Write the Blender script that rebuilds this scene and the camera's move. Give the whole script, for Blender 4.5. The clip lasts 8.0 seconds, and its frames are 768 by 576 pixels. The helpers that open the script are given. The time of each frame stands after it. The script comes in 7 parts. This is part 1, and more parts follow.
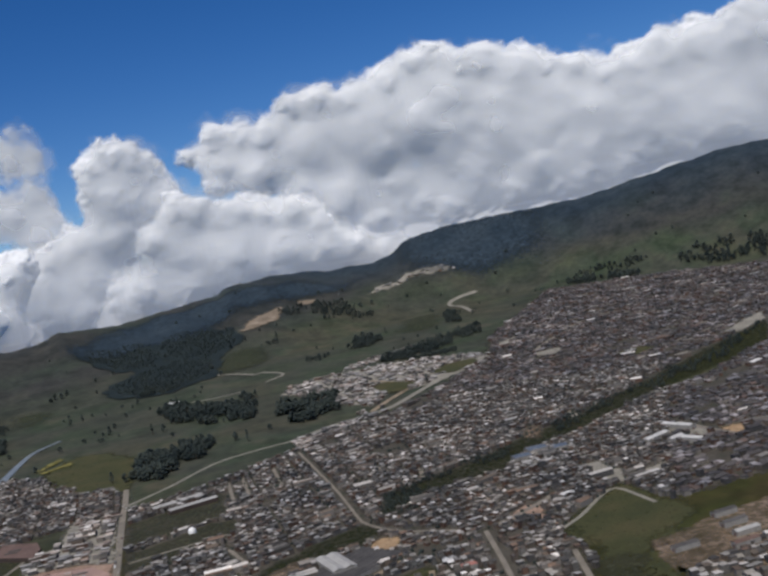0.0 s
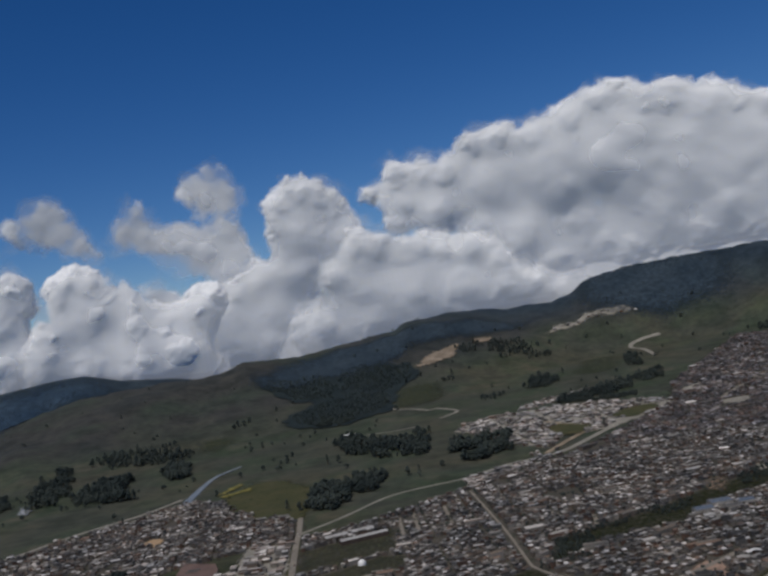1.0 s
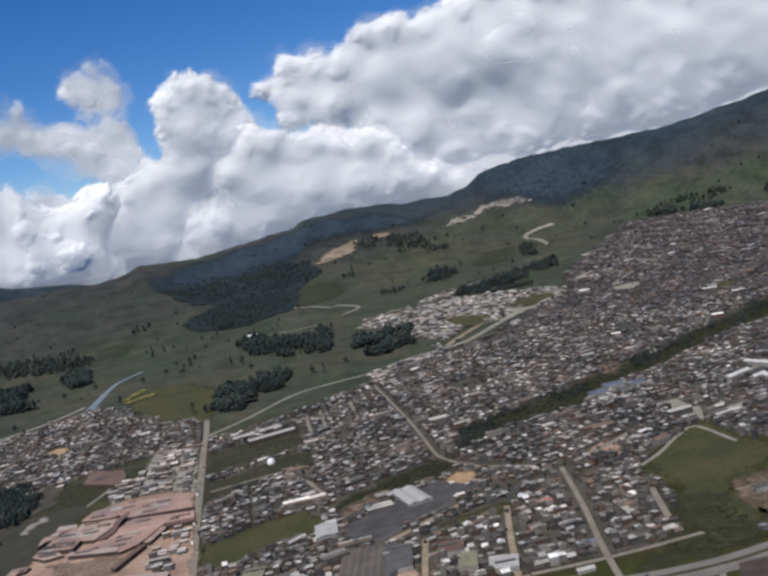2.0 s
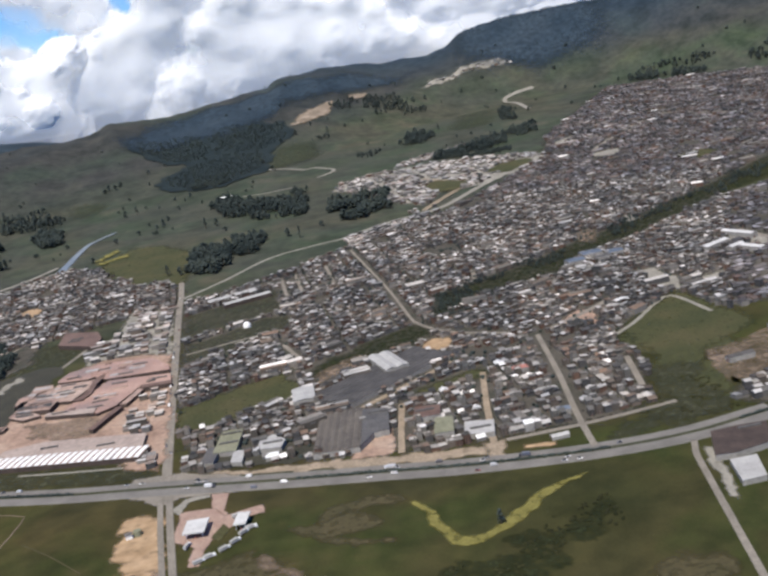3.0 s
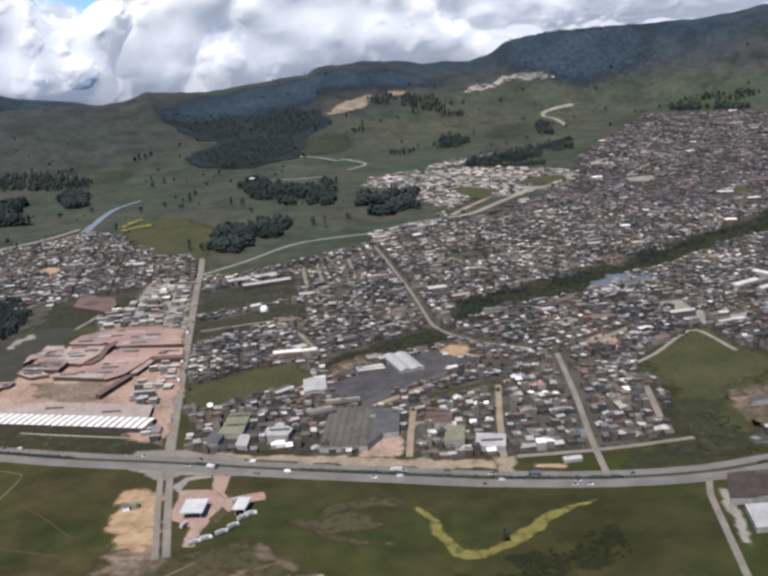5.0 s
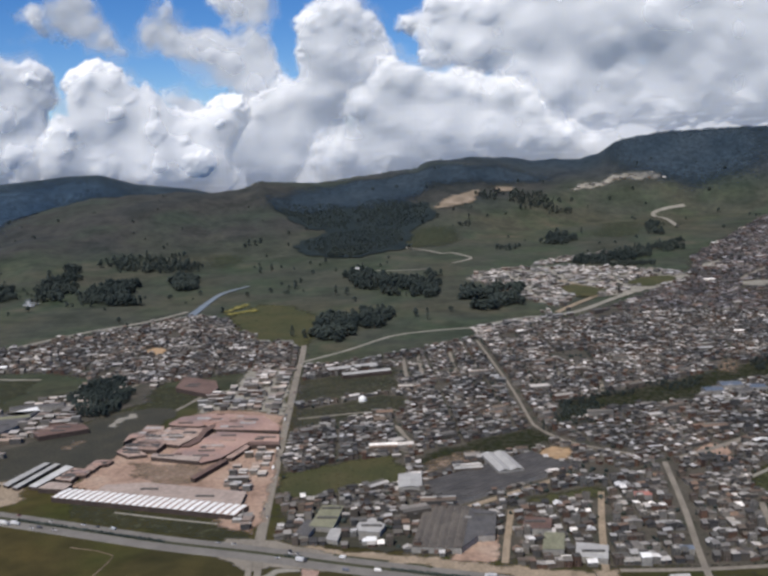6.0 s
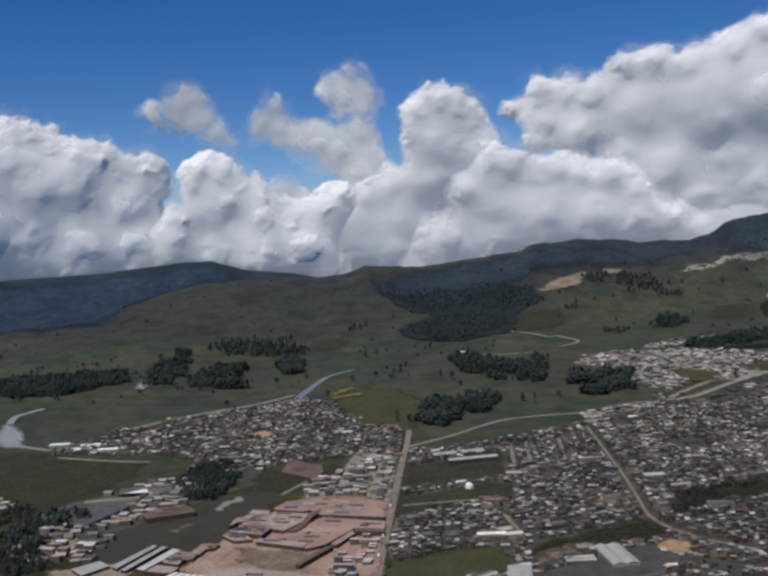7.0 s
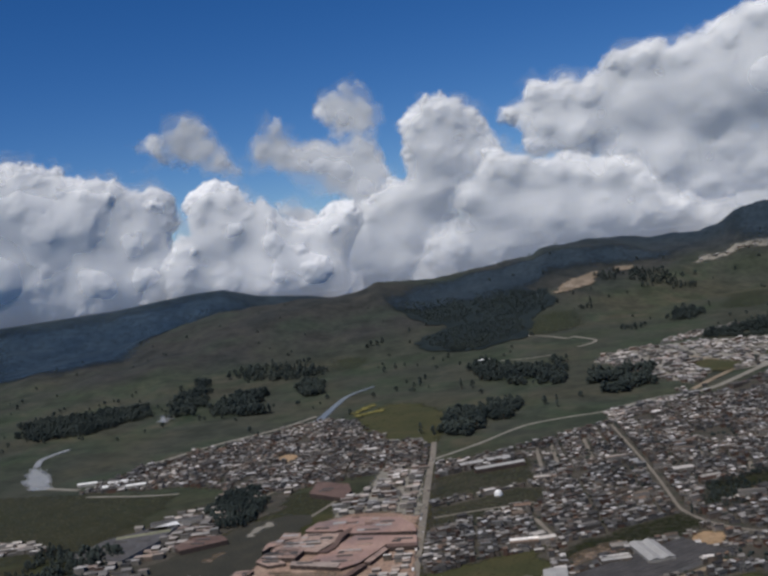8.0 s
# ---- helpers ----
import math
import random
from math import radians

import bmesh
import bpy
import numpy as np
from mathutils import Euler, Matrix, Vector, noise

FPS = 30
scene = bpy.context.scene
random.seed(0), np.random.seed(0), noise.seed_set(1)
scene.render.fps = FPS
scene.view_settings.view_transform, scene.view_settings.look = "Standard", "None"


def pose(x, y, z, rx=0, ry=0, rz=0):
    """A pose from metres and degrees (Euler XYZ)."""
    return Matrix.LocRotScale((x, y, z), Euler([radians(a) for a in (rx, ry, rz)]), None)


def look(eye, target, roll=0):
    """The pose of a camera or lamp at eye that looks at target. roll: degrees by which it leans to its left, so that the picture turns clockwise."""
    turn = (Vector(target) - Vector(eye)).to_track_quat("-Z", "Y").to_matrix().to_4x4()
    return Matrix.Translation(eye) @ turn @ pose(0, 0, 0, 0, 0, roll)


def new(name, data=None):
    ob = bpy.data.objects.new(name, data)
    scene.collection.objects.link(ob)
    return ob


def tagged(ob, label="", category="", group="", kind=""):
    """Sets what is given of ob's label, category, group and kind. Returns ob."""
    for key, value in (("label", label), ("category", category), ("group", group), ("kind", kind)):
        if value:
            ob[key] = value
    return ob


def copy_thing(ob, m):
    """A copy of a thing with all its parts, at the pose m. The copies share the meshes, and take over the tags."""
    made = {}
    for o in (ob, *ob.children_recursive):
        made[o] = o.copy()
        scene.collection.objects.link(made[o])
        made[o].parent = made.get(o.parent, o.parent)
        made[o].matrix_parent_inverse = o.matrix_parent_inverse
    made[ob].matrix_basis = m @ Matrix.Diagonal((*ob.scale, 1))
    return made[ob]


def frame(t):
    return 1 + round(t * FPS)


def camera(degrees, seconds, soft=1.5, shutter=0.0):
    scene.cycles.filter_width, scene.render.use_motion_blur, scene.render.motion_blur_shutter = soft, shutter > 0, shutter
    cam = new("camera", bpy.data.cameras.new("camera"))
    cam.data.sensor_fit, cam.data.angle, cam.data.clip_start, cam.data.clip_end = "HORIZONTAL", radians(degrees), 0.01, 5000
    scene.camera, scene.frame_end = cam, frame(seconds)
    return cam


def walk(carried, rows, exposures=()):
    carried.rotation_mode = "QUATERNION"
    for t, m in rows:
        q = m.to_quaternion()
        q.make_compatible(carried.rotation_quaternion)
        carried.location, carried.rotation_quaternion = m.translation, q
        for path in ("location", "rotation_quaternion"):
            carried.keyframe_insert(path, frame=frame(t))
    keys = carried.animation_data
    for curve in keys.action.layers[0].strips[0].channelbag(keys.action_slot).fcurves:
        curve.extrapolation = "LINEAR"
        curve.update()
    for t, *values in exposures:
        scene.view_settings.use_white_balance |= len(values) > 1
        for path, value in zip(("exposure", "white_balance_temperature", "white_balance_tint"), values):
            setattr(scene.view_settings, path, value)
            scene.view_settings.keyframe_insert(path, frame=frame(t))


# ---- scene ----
# ---- camera ----
cam = camera(42.8, 8.0, soft=3.0)
ROWS = [
    (0.0, 5.4, -27.8, 325.0, -5.03, -2.45, 10.72),
    (0.5, 6.8, -30.6, 324.1, -2.42, 0.57, 10.83),
    (0.7, 8.0, -28.9, 323.2, 4.78, 1.85, 9.03),
    (1.0, 9.4, -25.8, 323.6, 5.54, 1.58, 9.42),
    (1.5, 8.1, -22.8, 325.0, 4.60, -0.94, 10.26),
    (2.0, 5.8, -22.2, 329.3, -0.59, -5.60, 11.04),
    (2.2, 4.5, -19.4, 330.8, -1.92, -7.85, 10.73),
    (3.3, 0.6, -1.8, 330.6, -1.22, -15.65, 9.29),
    (3.5, -0.0, 0.0, 330.0, -0.00, -16.79, 9.07),
    (4.0, -3.7, 2.8, 330.2, 0.18, -17.86, 7.48),
    (4.2, -5.0, 4.6, 329.4, 0.18, -17.64, 6.61),
    (5.3, -11.7, 9.9, 328.4, 1.25, -11.95, 2.58),
    (5.5, -10.6, 12.8, 327.6, 2.93, -10.94, 2.57),
    (6.0, -11.6, 20.7, 327.3, 6.66, -7.95, 2.33),
    (6.5, -15.4, 27.6, 325.8, 9.02, -4.94, 2.01),
    (6.6, -15.8, 28.4, 325.9, 12.01, -3.89, 1.31),
    (7.0, -15.4, 28.0, 326.3, 12.69, -2.79, 3.01),
    (7.5, -14.3, 26.1, 326.5, 12.65, -1.78, 8.05),
    (8.0, -14.3, 25.7, 324.9, 13.28, -1.81, 7.60),
]
STOPS = [(0.0, -0.28), (0.3, -0.58), (0.5, -0.65), (0.7, -0.68), (1.0, -0.72), (1.5, -0.36), (2.0, 0.0), (2.2, 0.2), (3.5, 0.46), (4.0, 0.48), (5.5, 0.35), (6.0, 0.05), (6.5, -0.18), (7.0, -0.33), (7.2, -0.43), (7.5, -0.48), (8.0, -0.42)]
walk(cam, [(t, pose(x, y, z, 90 + pitch, roll, yaw)) for t, x, y, z, yaw, pitch, roll in ROWS], STOPS)

# ---- daylight ----
SUN_AZ, SUN_EL = -158.0, 58.0
world = bpy.data.worlds.new("sky")
scene.world = world
world.use_nodes = True
wn = world.node_tree.nodes
sky = wn.new("ShaderNodeTexSky")
sky.sky_type, sky.sun_disc = "NISHITA", False
sky.sun_elevation, sky.sun_rotation = radians(SUN_EL), radians(SUN_AZ)
sky.altitude, sky.air_density, sky.dust_density, sky.ozone_density = 2900, 1.0, 0.15, 4.0
deep = wn.new("ShaderNodeHueSaturation")
deep.inputs["Hue"].default_value, deep.inputs["Saturation"].default_value = 0.51, 1.31
world.node_tree.links.new(sky.outputs["Color"], deep.inputs["Color"])
world.node_tree.links.new(deep.outputs["Color"], wn["Background"].inputs["Color"])
wn["Background"].inputs["Strength"].default_value = 0.1
sun = new("sun", bpy.data.lights.new("sun", "SUN"))
sun.data.energy, sun.data.angle, sun.data.color = 4.6, radians(0.55), (1.0, 0.95, 0.87)
sun_way = Vector((math.sin(radians(SUN_AZ)) * math.cos(radians(SUN_EL)), math.cos(radians(SUN_AZ)) * math.cos(radians(SUN_EL)), math.sin(radians(SUN_EL))))
sun.matrix_world = look(sun_way * 3000, (0, 0, 0))


# ---- materials ----
def material(name, colours, scale=0.1, rough=0.9, bump=0.0, spread="noise", metal=0.0, fine=None, detail=6.0, spec=0.3, grime=0.25):
    """A surface of several colours: over the place by noise, or piece by piece ("island", "object"), with finer mottling over it."""
    m = bpy.data.materials.new(name)
    m.use_nodes = True
    n, link = m.node_tree.nodes, m.node_tree.links.new
    bsdf = n["Principled BSDF"]
    bsdf.inputs["Roughness"].default_value, bsdf.inputs["Metallic"].default_value = rough, metal
    bsdf.inputs["Specular IOR Level"].default_value = spec
    place = n.new("ShaderNodeNewGeometry")
    ramp = n.new("ShaderNodeValToRGB")
    while len(ramp.color_ramp.elements) < len(colours):
        ramp.color_ramp.elements.new(0.5)
    for k, (e, c) in enumerate(zip(ramp.color_ramp.elements, colours)):
        e.color = (*c, 1)
        e.position = k / len(colours) if spread != "noise" else 0.32 + 0.36 * k / max(1, len(colours) - 1)
    if spread == "noise":
        tex = n.new("ShaderNodeTexNoise")
        tex.inputs["Scale"].default_value, tex.inputs["Detail"].default_value = scale, detail
        link(place.outputs["Position"], tex.inputs["Vector"])
        link(tex.outputs["Fac"], ramp.inputs["Fac"])
    else:
        ramp.color_ramp.interpolation = "CONSTANT"
        if spread == "island":
            link(place.outputs["Random Per Island"], ramp.inputs["Fac"])
        else:
            info = n.new("ShaderNodeObjectInfo")
            link(info.outputs["Random"], ramp.inputs["Fac"])
    mottle = n.new("ShaderNodeTexNoise")
    mottle.inputs["Scale"].default_value, mottle.inputs["Detail"].default_value = fine or scale * 9, 4.0
    link(place.outputs["Position"], mottle.inputs["Vector"])
    shade = n.new("ShaderNodeMapRange")
    shade.inputs["From Min"].default_value, shade.inputs["From Max"].default_value = 0.3, 0.7
    shade.inputs["To Min"].default_value, shade.inputs["To Max"].default_value = 1 - grime, 1 + grime
    link(mottle.outputs["Fac"], shade.inputs["Value"])
    mix = n.new("ShaderNodeVectorMath")
    mix.operation = "SCALE"
    link(ramp.outputs["Color"], mix.inputs[0])
    link(shade.outputs["Result"], mix.inputs["Scale"])
    link(mix.outputs["Vector"], bsdf.inputs["Base Color"])
    if spread != "noise":
        wide = n.new("ShaderNodeTexNoise")
        wide.inputs["Scale"].default_value, wide.inputs["Detail"].default_value = 0.013, 3.0
        link(place.outputs["Position"], wide.inputs["Vector"])
        tone = n.new("ShaderNodeValToRGB")
        for e, (q, c) in zip(tone.color_ramp.elements, ((0.38, (0.63, 0.65, 0.69)), (0.64, (1.17, 1.12, 1.09)))):
            e.position, e.color = q, (*c, 1)
        link(wide.outputs["Fac"], tone.inputs["Fac"])
        over = n.new("ShaderNodeVectorMath")
        over.operation = "MULTIPLY"
        link(mix.outputs["Vector"], over.inputs[0])
        link(tone.outputs["Color"], over.inputs[1])
        link(over.outputs["Vector"], bsdf.inputs["Base Color"])
    if bump:
        b = n.new("ShaderNodeBump")
        b.inputs["Strength"].default_value, b.inputs["Distance"].default_value = bump, 1.0
        link(mottle.outputs["Fac"], b.inputs["Height"])
        link(b.outputs["Normal"], bsdf.inputs["Normal"])
    return m


def ground_material():
    """Pasture on the plain, slopes and crest tinted bluish for haze, parcel by parcel, with scrub mottling."""
    m = bpy.data.materials.new("pasture")
    m.use_nodes = True
    n, link = m.node_tree.nodes, m.node_tree.links.new
    bsdf = n["Principled BSDF"]
    bsdf.inputs["Roughness"].default_value, bsdf.inputs["Specular IOR Level"].default_value = 0.95, 0.1
    place = n.new("ShaderNodeNewGeometry")

    def noise_ramp(scale, stops, detail=6.0, kind="ShaderNodeTexNoise", out="Fac"):
        tex = n.new(kind)
        tex.inputs["Scale"].default_value = scale
        if kind == "ShaderNodeTexNoise":
            tex.inputs["Detail"].default_value = detail
        link(place.outputs["Position"], tex.inputs["Vector"])
        r = n.new("ShaderNodeValToRGB")
        while len(r.color_ramp.elements) < len(stops):
            r.color_ramp.elements.new(0.5)
        for e, (p, c) in zip(r.color_ramp.elements, stops):
            e.position, e.color = p, (*c, 1)
        link(tex.outputs[out], r.inputs["Fac"])
        return r.outputs["Color"]

    def blend(kind, fac, a, b):
        x = n.new("ShaderNodeMix")
        x.data_type, x.blend_type = "RGBA", kind
        if isinstance(fac, float):
            x.inputs[0].default_value = fac
        else:
            link(fac, x.inputs[0])
        for socket, v in ((x.inputs[6], a), (x.inputs[7], b)):
            if isinstance(v, tuple):
                socket.default_value = (*v, 1)
            else:
                link(v, socket)
        return x.outputs[2]

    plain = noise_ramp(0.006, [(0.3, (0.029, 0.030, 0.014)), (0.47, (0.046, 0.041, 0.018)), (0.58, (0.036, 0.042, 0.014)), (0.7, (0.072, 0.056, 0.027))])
    # Far pasture: haze painted in as a greyer, bluer grass colour.
    hazed_plain = noise_ramp(0.005, [(0.3, (0.038, 0.045, 0.037)), (0.47, (0.053, 0.057, 0.047)), (0.58, (0.045, 0.057, 0.042)), (0.7, (0.071, 0.070, 0.056))])
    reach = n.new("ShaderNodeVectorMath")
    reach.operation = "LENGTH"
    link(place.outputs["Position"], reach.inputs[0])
    # Distance alone drives this mix, no moisture: it brings in the haze tone.
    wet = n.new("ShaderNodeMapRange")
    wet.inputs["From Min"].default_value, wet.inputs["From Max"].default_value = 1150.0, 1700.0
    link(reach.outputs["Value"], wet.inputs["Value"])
    plain = blend("MIX", wet.outputs["Result"], plain, hazed_plain)
    parcel = noise_ramp(0.0035, [(0.2, (0.75, 0.9, 0.7)), (0.5, (1.0, 1.0, 1.0)), (0.8, (1.25, 1.1, 0.95))], kind="ShaderNodeTexVoronoi", out="Distance")
    plain = blend("MULTIPLY", 0.6, plain, parcel)
    # Slope colours carry a bluish grey that stands in for haze.
    slope = noise_ramp(0.004, [(0.3, (0.030, 0.035, 0.037)), (0.5, (0.044, 0.045, 0.044)), (0.68, (0.037, 0.047, 0.040))])
    xyz = n.new("ShaderNodeSeparateXYZ")
    link(place.outputs["Position"], xyz.inputs[0])
    wob = n.new("ShaderNodeTexNoise")
    wob.inputs["Scale"].default_value = 0.003
    link(place.outputs["Position"], wob.inputs["Vector"])
    add = n.new("ShaderNodeMath")
    add.operation, add.inputs[1].default_value = "MULTIPLY_ADD", 110.0
    link(wob.outputs["Fac"], add.inputs[0])
    east = n.new("ShaderNodeMapRange")
    east.inputs["From Min"].default_value, east.inputs["From Max"].default_value = -700.0, 500.0
    east.inputs["To Min"].default_value, east.inputs["To Max"].default_value = 0.0, -130.0
    link(xyz.outputs["X"], east.inputs["Value"])
    damp = n.new("ShaderNodeMath")
    damp.operation = "ADD"
    link(xyz.outputs["Z"], damp.inputs[0])
    link(east.outputs["Result"], damp.inputs[1])
    link(damp.outputs[0], add.inputs[2])
    up = n.new("ShaderNodeMapRange")
    up.inputs["From Min"].default_value, up.inputs["From Max"].default_value = 90.0, 150.0
    link(add.outputs[0], up.inputs["Value"])
    col = blend("MIX", up.outputs["Result"], plain, slope)
    # From about 3.8 km out, haze blue is painted into the ground colour.
    haze_reach = n.new("ShaderNodeMapRange")
    haze_reach.inputs["From Min"].default_value, haze_reach.inputs["From Max"].default_value = 3820.0, 4120.0
    link(reach.outputs["Value"], haze_reach.inputs["Value"])
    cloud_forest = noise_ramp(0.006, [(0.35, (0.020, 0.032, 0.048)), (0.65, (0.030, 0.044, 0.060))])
    col = blend("MIX", haze_reach.outputs["Result"], col, cloud_forest)
    tuft = noise_ramp(0.016, [(0.36, (0.6, 0.64, 0.6)), (0.5, (1.0, 1.0, 1.0)), (0.66, (1.3, 1.24, 1.15))], 7.0)
    col = blend("MULTIPLY", 0.6, col, tuft)
    scrub = noise_ramp(0.05, [(0.35, (0.62, 0.66, 0.62)), (0.6, (1.12, 1.1, 1.05))], 5.0)
    grass = noise_ramp(0.5, [(0.3, (0.8, 0.82, 0.8)), (0.7, (1.15, 1.12, 1.1))], 3.0)
    col = blend("MULTIPLY", 0.55, col, scrub)
    col = blend("MULTIPLY", 0.7, col, grass)
    link(col, bsdf.inputs["Base Color"])
    return m


PASTURE = ground_material()
ASPHALT = material("asphalt", [(0.122, 0.113, 0.101), (0.172, 0.160, 0.143)], 0.05, 0.85, fine=0.7, grime=0.15)
STREET = material("street_concrete", [(0.155, 0.137, 0.112), (0.215, 0.190, 0.156)], 0.04, 0.9, fine=0.5)
DIRT = material("dirt_road", [(0.203, 0.160, 0.111), (0.284, 0.224, 0.162)], 0.06, 0.95, fine=0.4)
PALE_TRACK = material("pale_track", [(0.180, 0.168, 0.138), (0.252, 0.234, 0.198)], 0.04, 0.95)
URBAN = material("town_ground", [(0.035, 0.038, 0.026), (0.058, 0.051, 0.040), (0.077, 0.069, 0.055)], 0.03, 0.95, fine=0.4, grime=0.35)
LAWN = material("rough_lawn", [(0.034, 0.038, 0.013), (0.045, 0.046, 0.016), (0.059, 0.053, 0.021)], 0.02, 0.95, fine=0.25)
HILL_GRASS = material("hill_pasture", [(0.033, 0.041, 0.021), (0.042, 0.049, 0.025)], 0.01, 0.95, fine=0.2, grime=0.2)
DARK_GRASS = material("rank_grass", [(0.030, 0.033, 0.017), (0.045, 0.045, 0.022)], 0.03, 0.95, fine=0.3)
DULL_GRASS = material("dull_grass", [(0.030, 0.030, 0.022), (0.043, 0.040, 0.028)], 0.03, 0.95, fine=0.3)
BROWN_GRASS = material("dry_brown_grass", [(0.044, 0.039, 0.016), (0.060, 0.049, 0.022)], 0.03, 0.95, fine=0.3)
YELLOW_GRASS = material("dry_reeds", [(0.120, 0.108, 0.026), (0.165, 0.145, 0.040)], 0.06, 0.95, fine=0.5)
BARE = material("bare_soil", [(0.095, 0.072, 0.047), (0.165, 0.122, 0.086), (0.260, 0.195, 0.148)], 0.02, 0.95, fine=0.2, grime=0.14)
SAND = material("sandy_soil", [(0.250, 0.165, 0.090), (0.360, 0.250, 0.150)], 0.05, 0.95, fine=0.12, grime=0.2)
PINK = material("brick_dust_yard", [(0.215, 0.142, 0.105), (0.300, 0.205, 0.152), (0.335, 0.250, 0.190)], 0.02, 0.9, fine=0.2)
PAVING = material("brick_paving", [(0.25, 0.165, 0.130), (0.32, 0.230, 0.182)], 0.1, 0.9, fine=0.6)
WATER = material("river_water", [(0.10, 0.125, 0.145), (0.14, 0.165, 0.18)], 0.03, 0.3, spec=0.4, grime=0.15)
LAKE_WATER = material("lake_water", [(0.180, 0.186, 0.186), (0.216, 0.216, 0.210)], 0.03, 0.15, spec=0.6, grime=0.08)
QUARRY_ROCK = material("quarry_face", [(0.140, 0.112, 0.082), (0.185, 0.145, 0.104), (0.270, 0.218, 0.165)], 0.03, 0.95, grime=0.3)
# Wall colours are lowered so sunlit walls pass for shaded facades.
WALLS = material("plaster_and_brick", [(0.099, 0.061, 0.044), (0.135, 0.126, 0.110), (0.080, 0.071, 0.059), (0.179, 0.168, 0.149), (0.112, 0.092, 0.074), (0.068, 0.067, 0.065)], 0.3, 0.9, spread="island", fine=0.6)
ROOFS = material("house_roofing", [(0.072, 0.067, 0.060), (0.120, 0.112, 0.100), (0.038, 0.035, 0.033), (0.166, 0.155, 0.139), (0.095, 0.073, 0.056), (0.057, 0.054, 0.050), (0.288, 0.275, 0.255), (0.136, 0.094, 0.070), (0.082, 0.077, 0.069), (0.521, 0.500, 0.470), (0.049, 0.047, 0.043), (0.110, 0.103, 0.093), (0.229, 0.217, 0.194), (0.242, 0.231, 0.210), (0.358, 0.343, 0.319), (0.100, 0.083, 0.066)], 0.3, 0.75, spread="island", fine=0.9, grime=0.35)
# Same lowered wall colours, with facade shade in them, picked per object.
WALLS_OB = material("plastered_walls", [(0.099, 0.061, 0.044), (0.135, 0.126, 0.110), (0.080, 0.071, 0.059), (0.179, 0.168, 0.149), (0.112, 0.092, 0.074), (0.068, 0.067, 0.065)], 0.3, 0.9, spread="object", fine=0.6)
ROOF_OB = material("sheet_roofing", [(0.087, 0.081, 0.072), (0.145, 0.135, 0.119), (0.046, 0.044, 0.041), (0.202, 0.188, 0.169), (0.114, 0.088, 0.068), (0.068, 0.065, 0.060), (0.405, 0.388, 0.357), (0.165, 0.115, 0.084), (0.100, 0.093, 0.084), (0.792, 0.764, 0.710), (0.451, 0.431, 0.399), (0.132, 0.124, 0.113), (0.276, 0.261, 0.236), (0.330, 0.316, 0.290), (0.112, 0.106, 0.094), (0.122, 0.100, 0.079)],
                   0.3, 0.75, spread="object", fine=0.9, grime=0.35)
# House roofs again, greyed and flattened in contrast to imitate haze.
FAR_HAZED_ROOFS = material("far_house_roofing", [(0.077, 0.069, 0.066), (0.108, 0.097, 0.092), (0.059, 0.054, 0.054), (0.135, 0.123, 0.119), (0.099, 0.075, 0.064), (0.071, 0.066, 0.064), (0.219, 0.206, 0.207), (0.126, 0.090, 0.077), (0.083, 0.076, 0.074), (0.261, 0.248, 0.252), (0.066, 0.061, 0.061), (0.103, 0.094, 0.090)], 0.3, 0.8, spread="island", fine=0.9, grime=0.3)
BROWN_SHEET = material("brown_grey_sheet", [(0.080, 0.070, 0.060), (0.125, 0.108, 0.090)], 0.06, 0.75, fine=0.4)
PALE_ROOFS = material("pale_roofing", [(0.313, 0.295, 0.272), (0.404, 0.385, 0.354), (0.202, 0.190, 0.175), (0.465, 0.445, 0.413), (0.293, 0.250, 0.218), (0.141, 0.133, 0.122)], 0.3, 0.8, spread="island", fine=0.6)
SHOP_ROOFS = material("works_roofing", [(0.400, 0.380, 0.352), (0.300, 0.283, 0.260), (0.580, 0.558, 0.520), (0.253, 0.200, 0.165), (0.202, 0.190, 0.175), (0.404, 0.370, 0.334), (0.364, 0.310, 0.267), (0.091, 0.085, 0.078)], 0.3, 0.8, spread="island", fine=0.6)
WHITE = material("white_sheet", [(0.70, 0.69, 0.66), (0.80, 0.79, 0.77)], 0.1, 0.5, fine=0.5, grime=0.1)
GREY_SHEET = material("weathered_sheet", [(0.068, 0.064, 0.061), (0.105, 0.099, 0.093)], 0.08, 0.6, fine=0.4)
DARK_SHEET = material("dark_netting", [(0.043, 0.041, 0.040), (0.075, 0.070, 0.067)], 0.06, 0.8, fine=0.4)
RUST = material("brown_sheet", [(0.104, 0.065, 0.052), (0.143, 0.094, 0.075)], 0.06, 0.7, fine=0.4)
TERRACOTTA = material("terracotta_roofing", [(0.215, 0.155, 0.135), (0.325, 0.205, 0.160), (0.400, 0.265, 0.205)], 0.016, 0.55, fine=0.3, spec=0.5, grime=0.2)
OLIVE_SHEET = material("olive_sheet", [(0.156, 0.156, 0.102), (0.204, 0.198, 0.132)], 0.06, 0.7, fine=0.4)
BLUE_SHEET = material("blue_sheet", [(0.062, 0.084, 0.118), (0.128, 0.146, 0.176)], 0.05, 0.55, fine=0.4)
RED_SHEET = material("red_sheet", [(0.28, 0.115, 0.095), (0.34, 0.165, 0.135)], 0.1, 0.6, fine=0.4)
CONCRETE = material("concrete", [(0.216, 0.204, 0.186), (0.276, 0.264, 0.240)], 0.1, 0.9, fine=0.6)
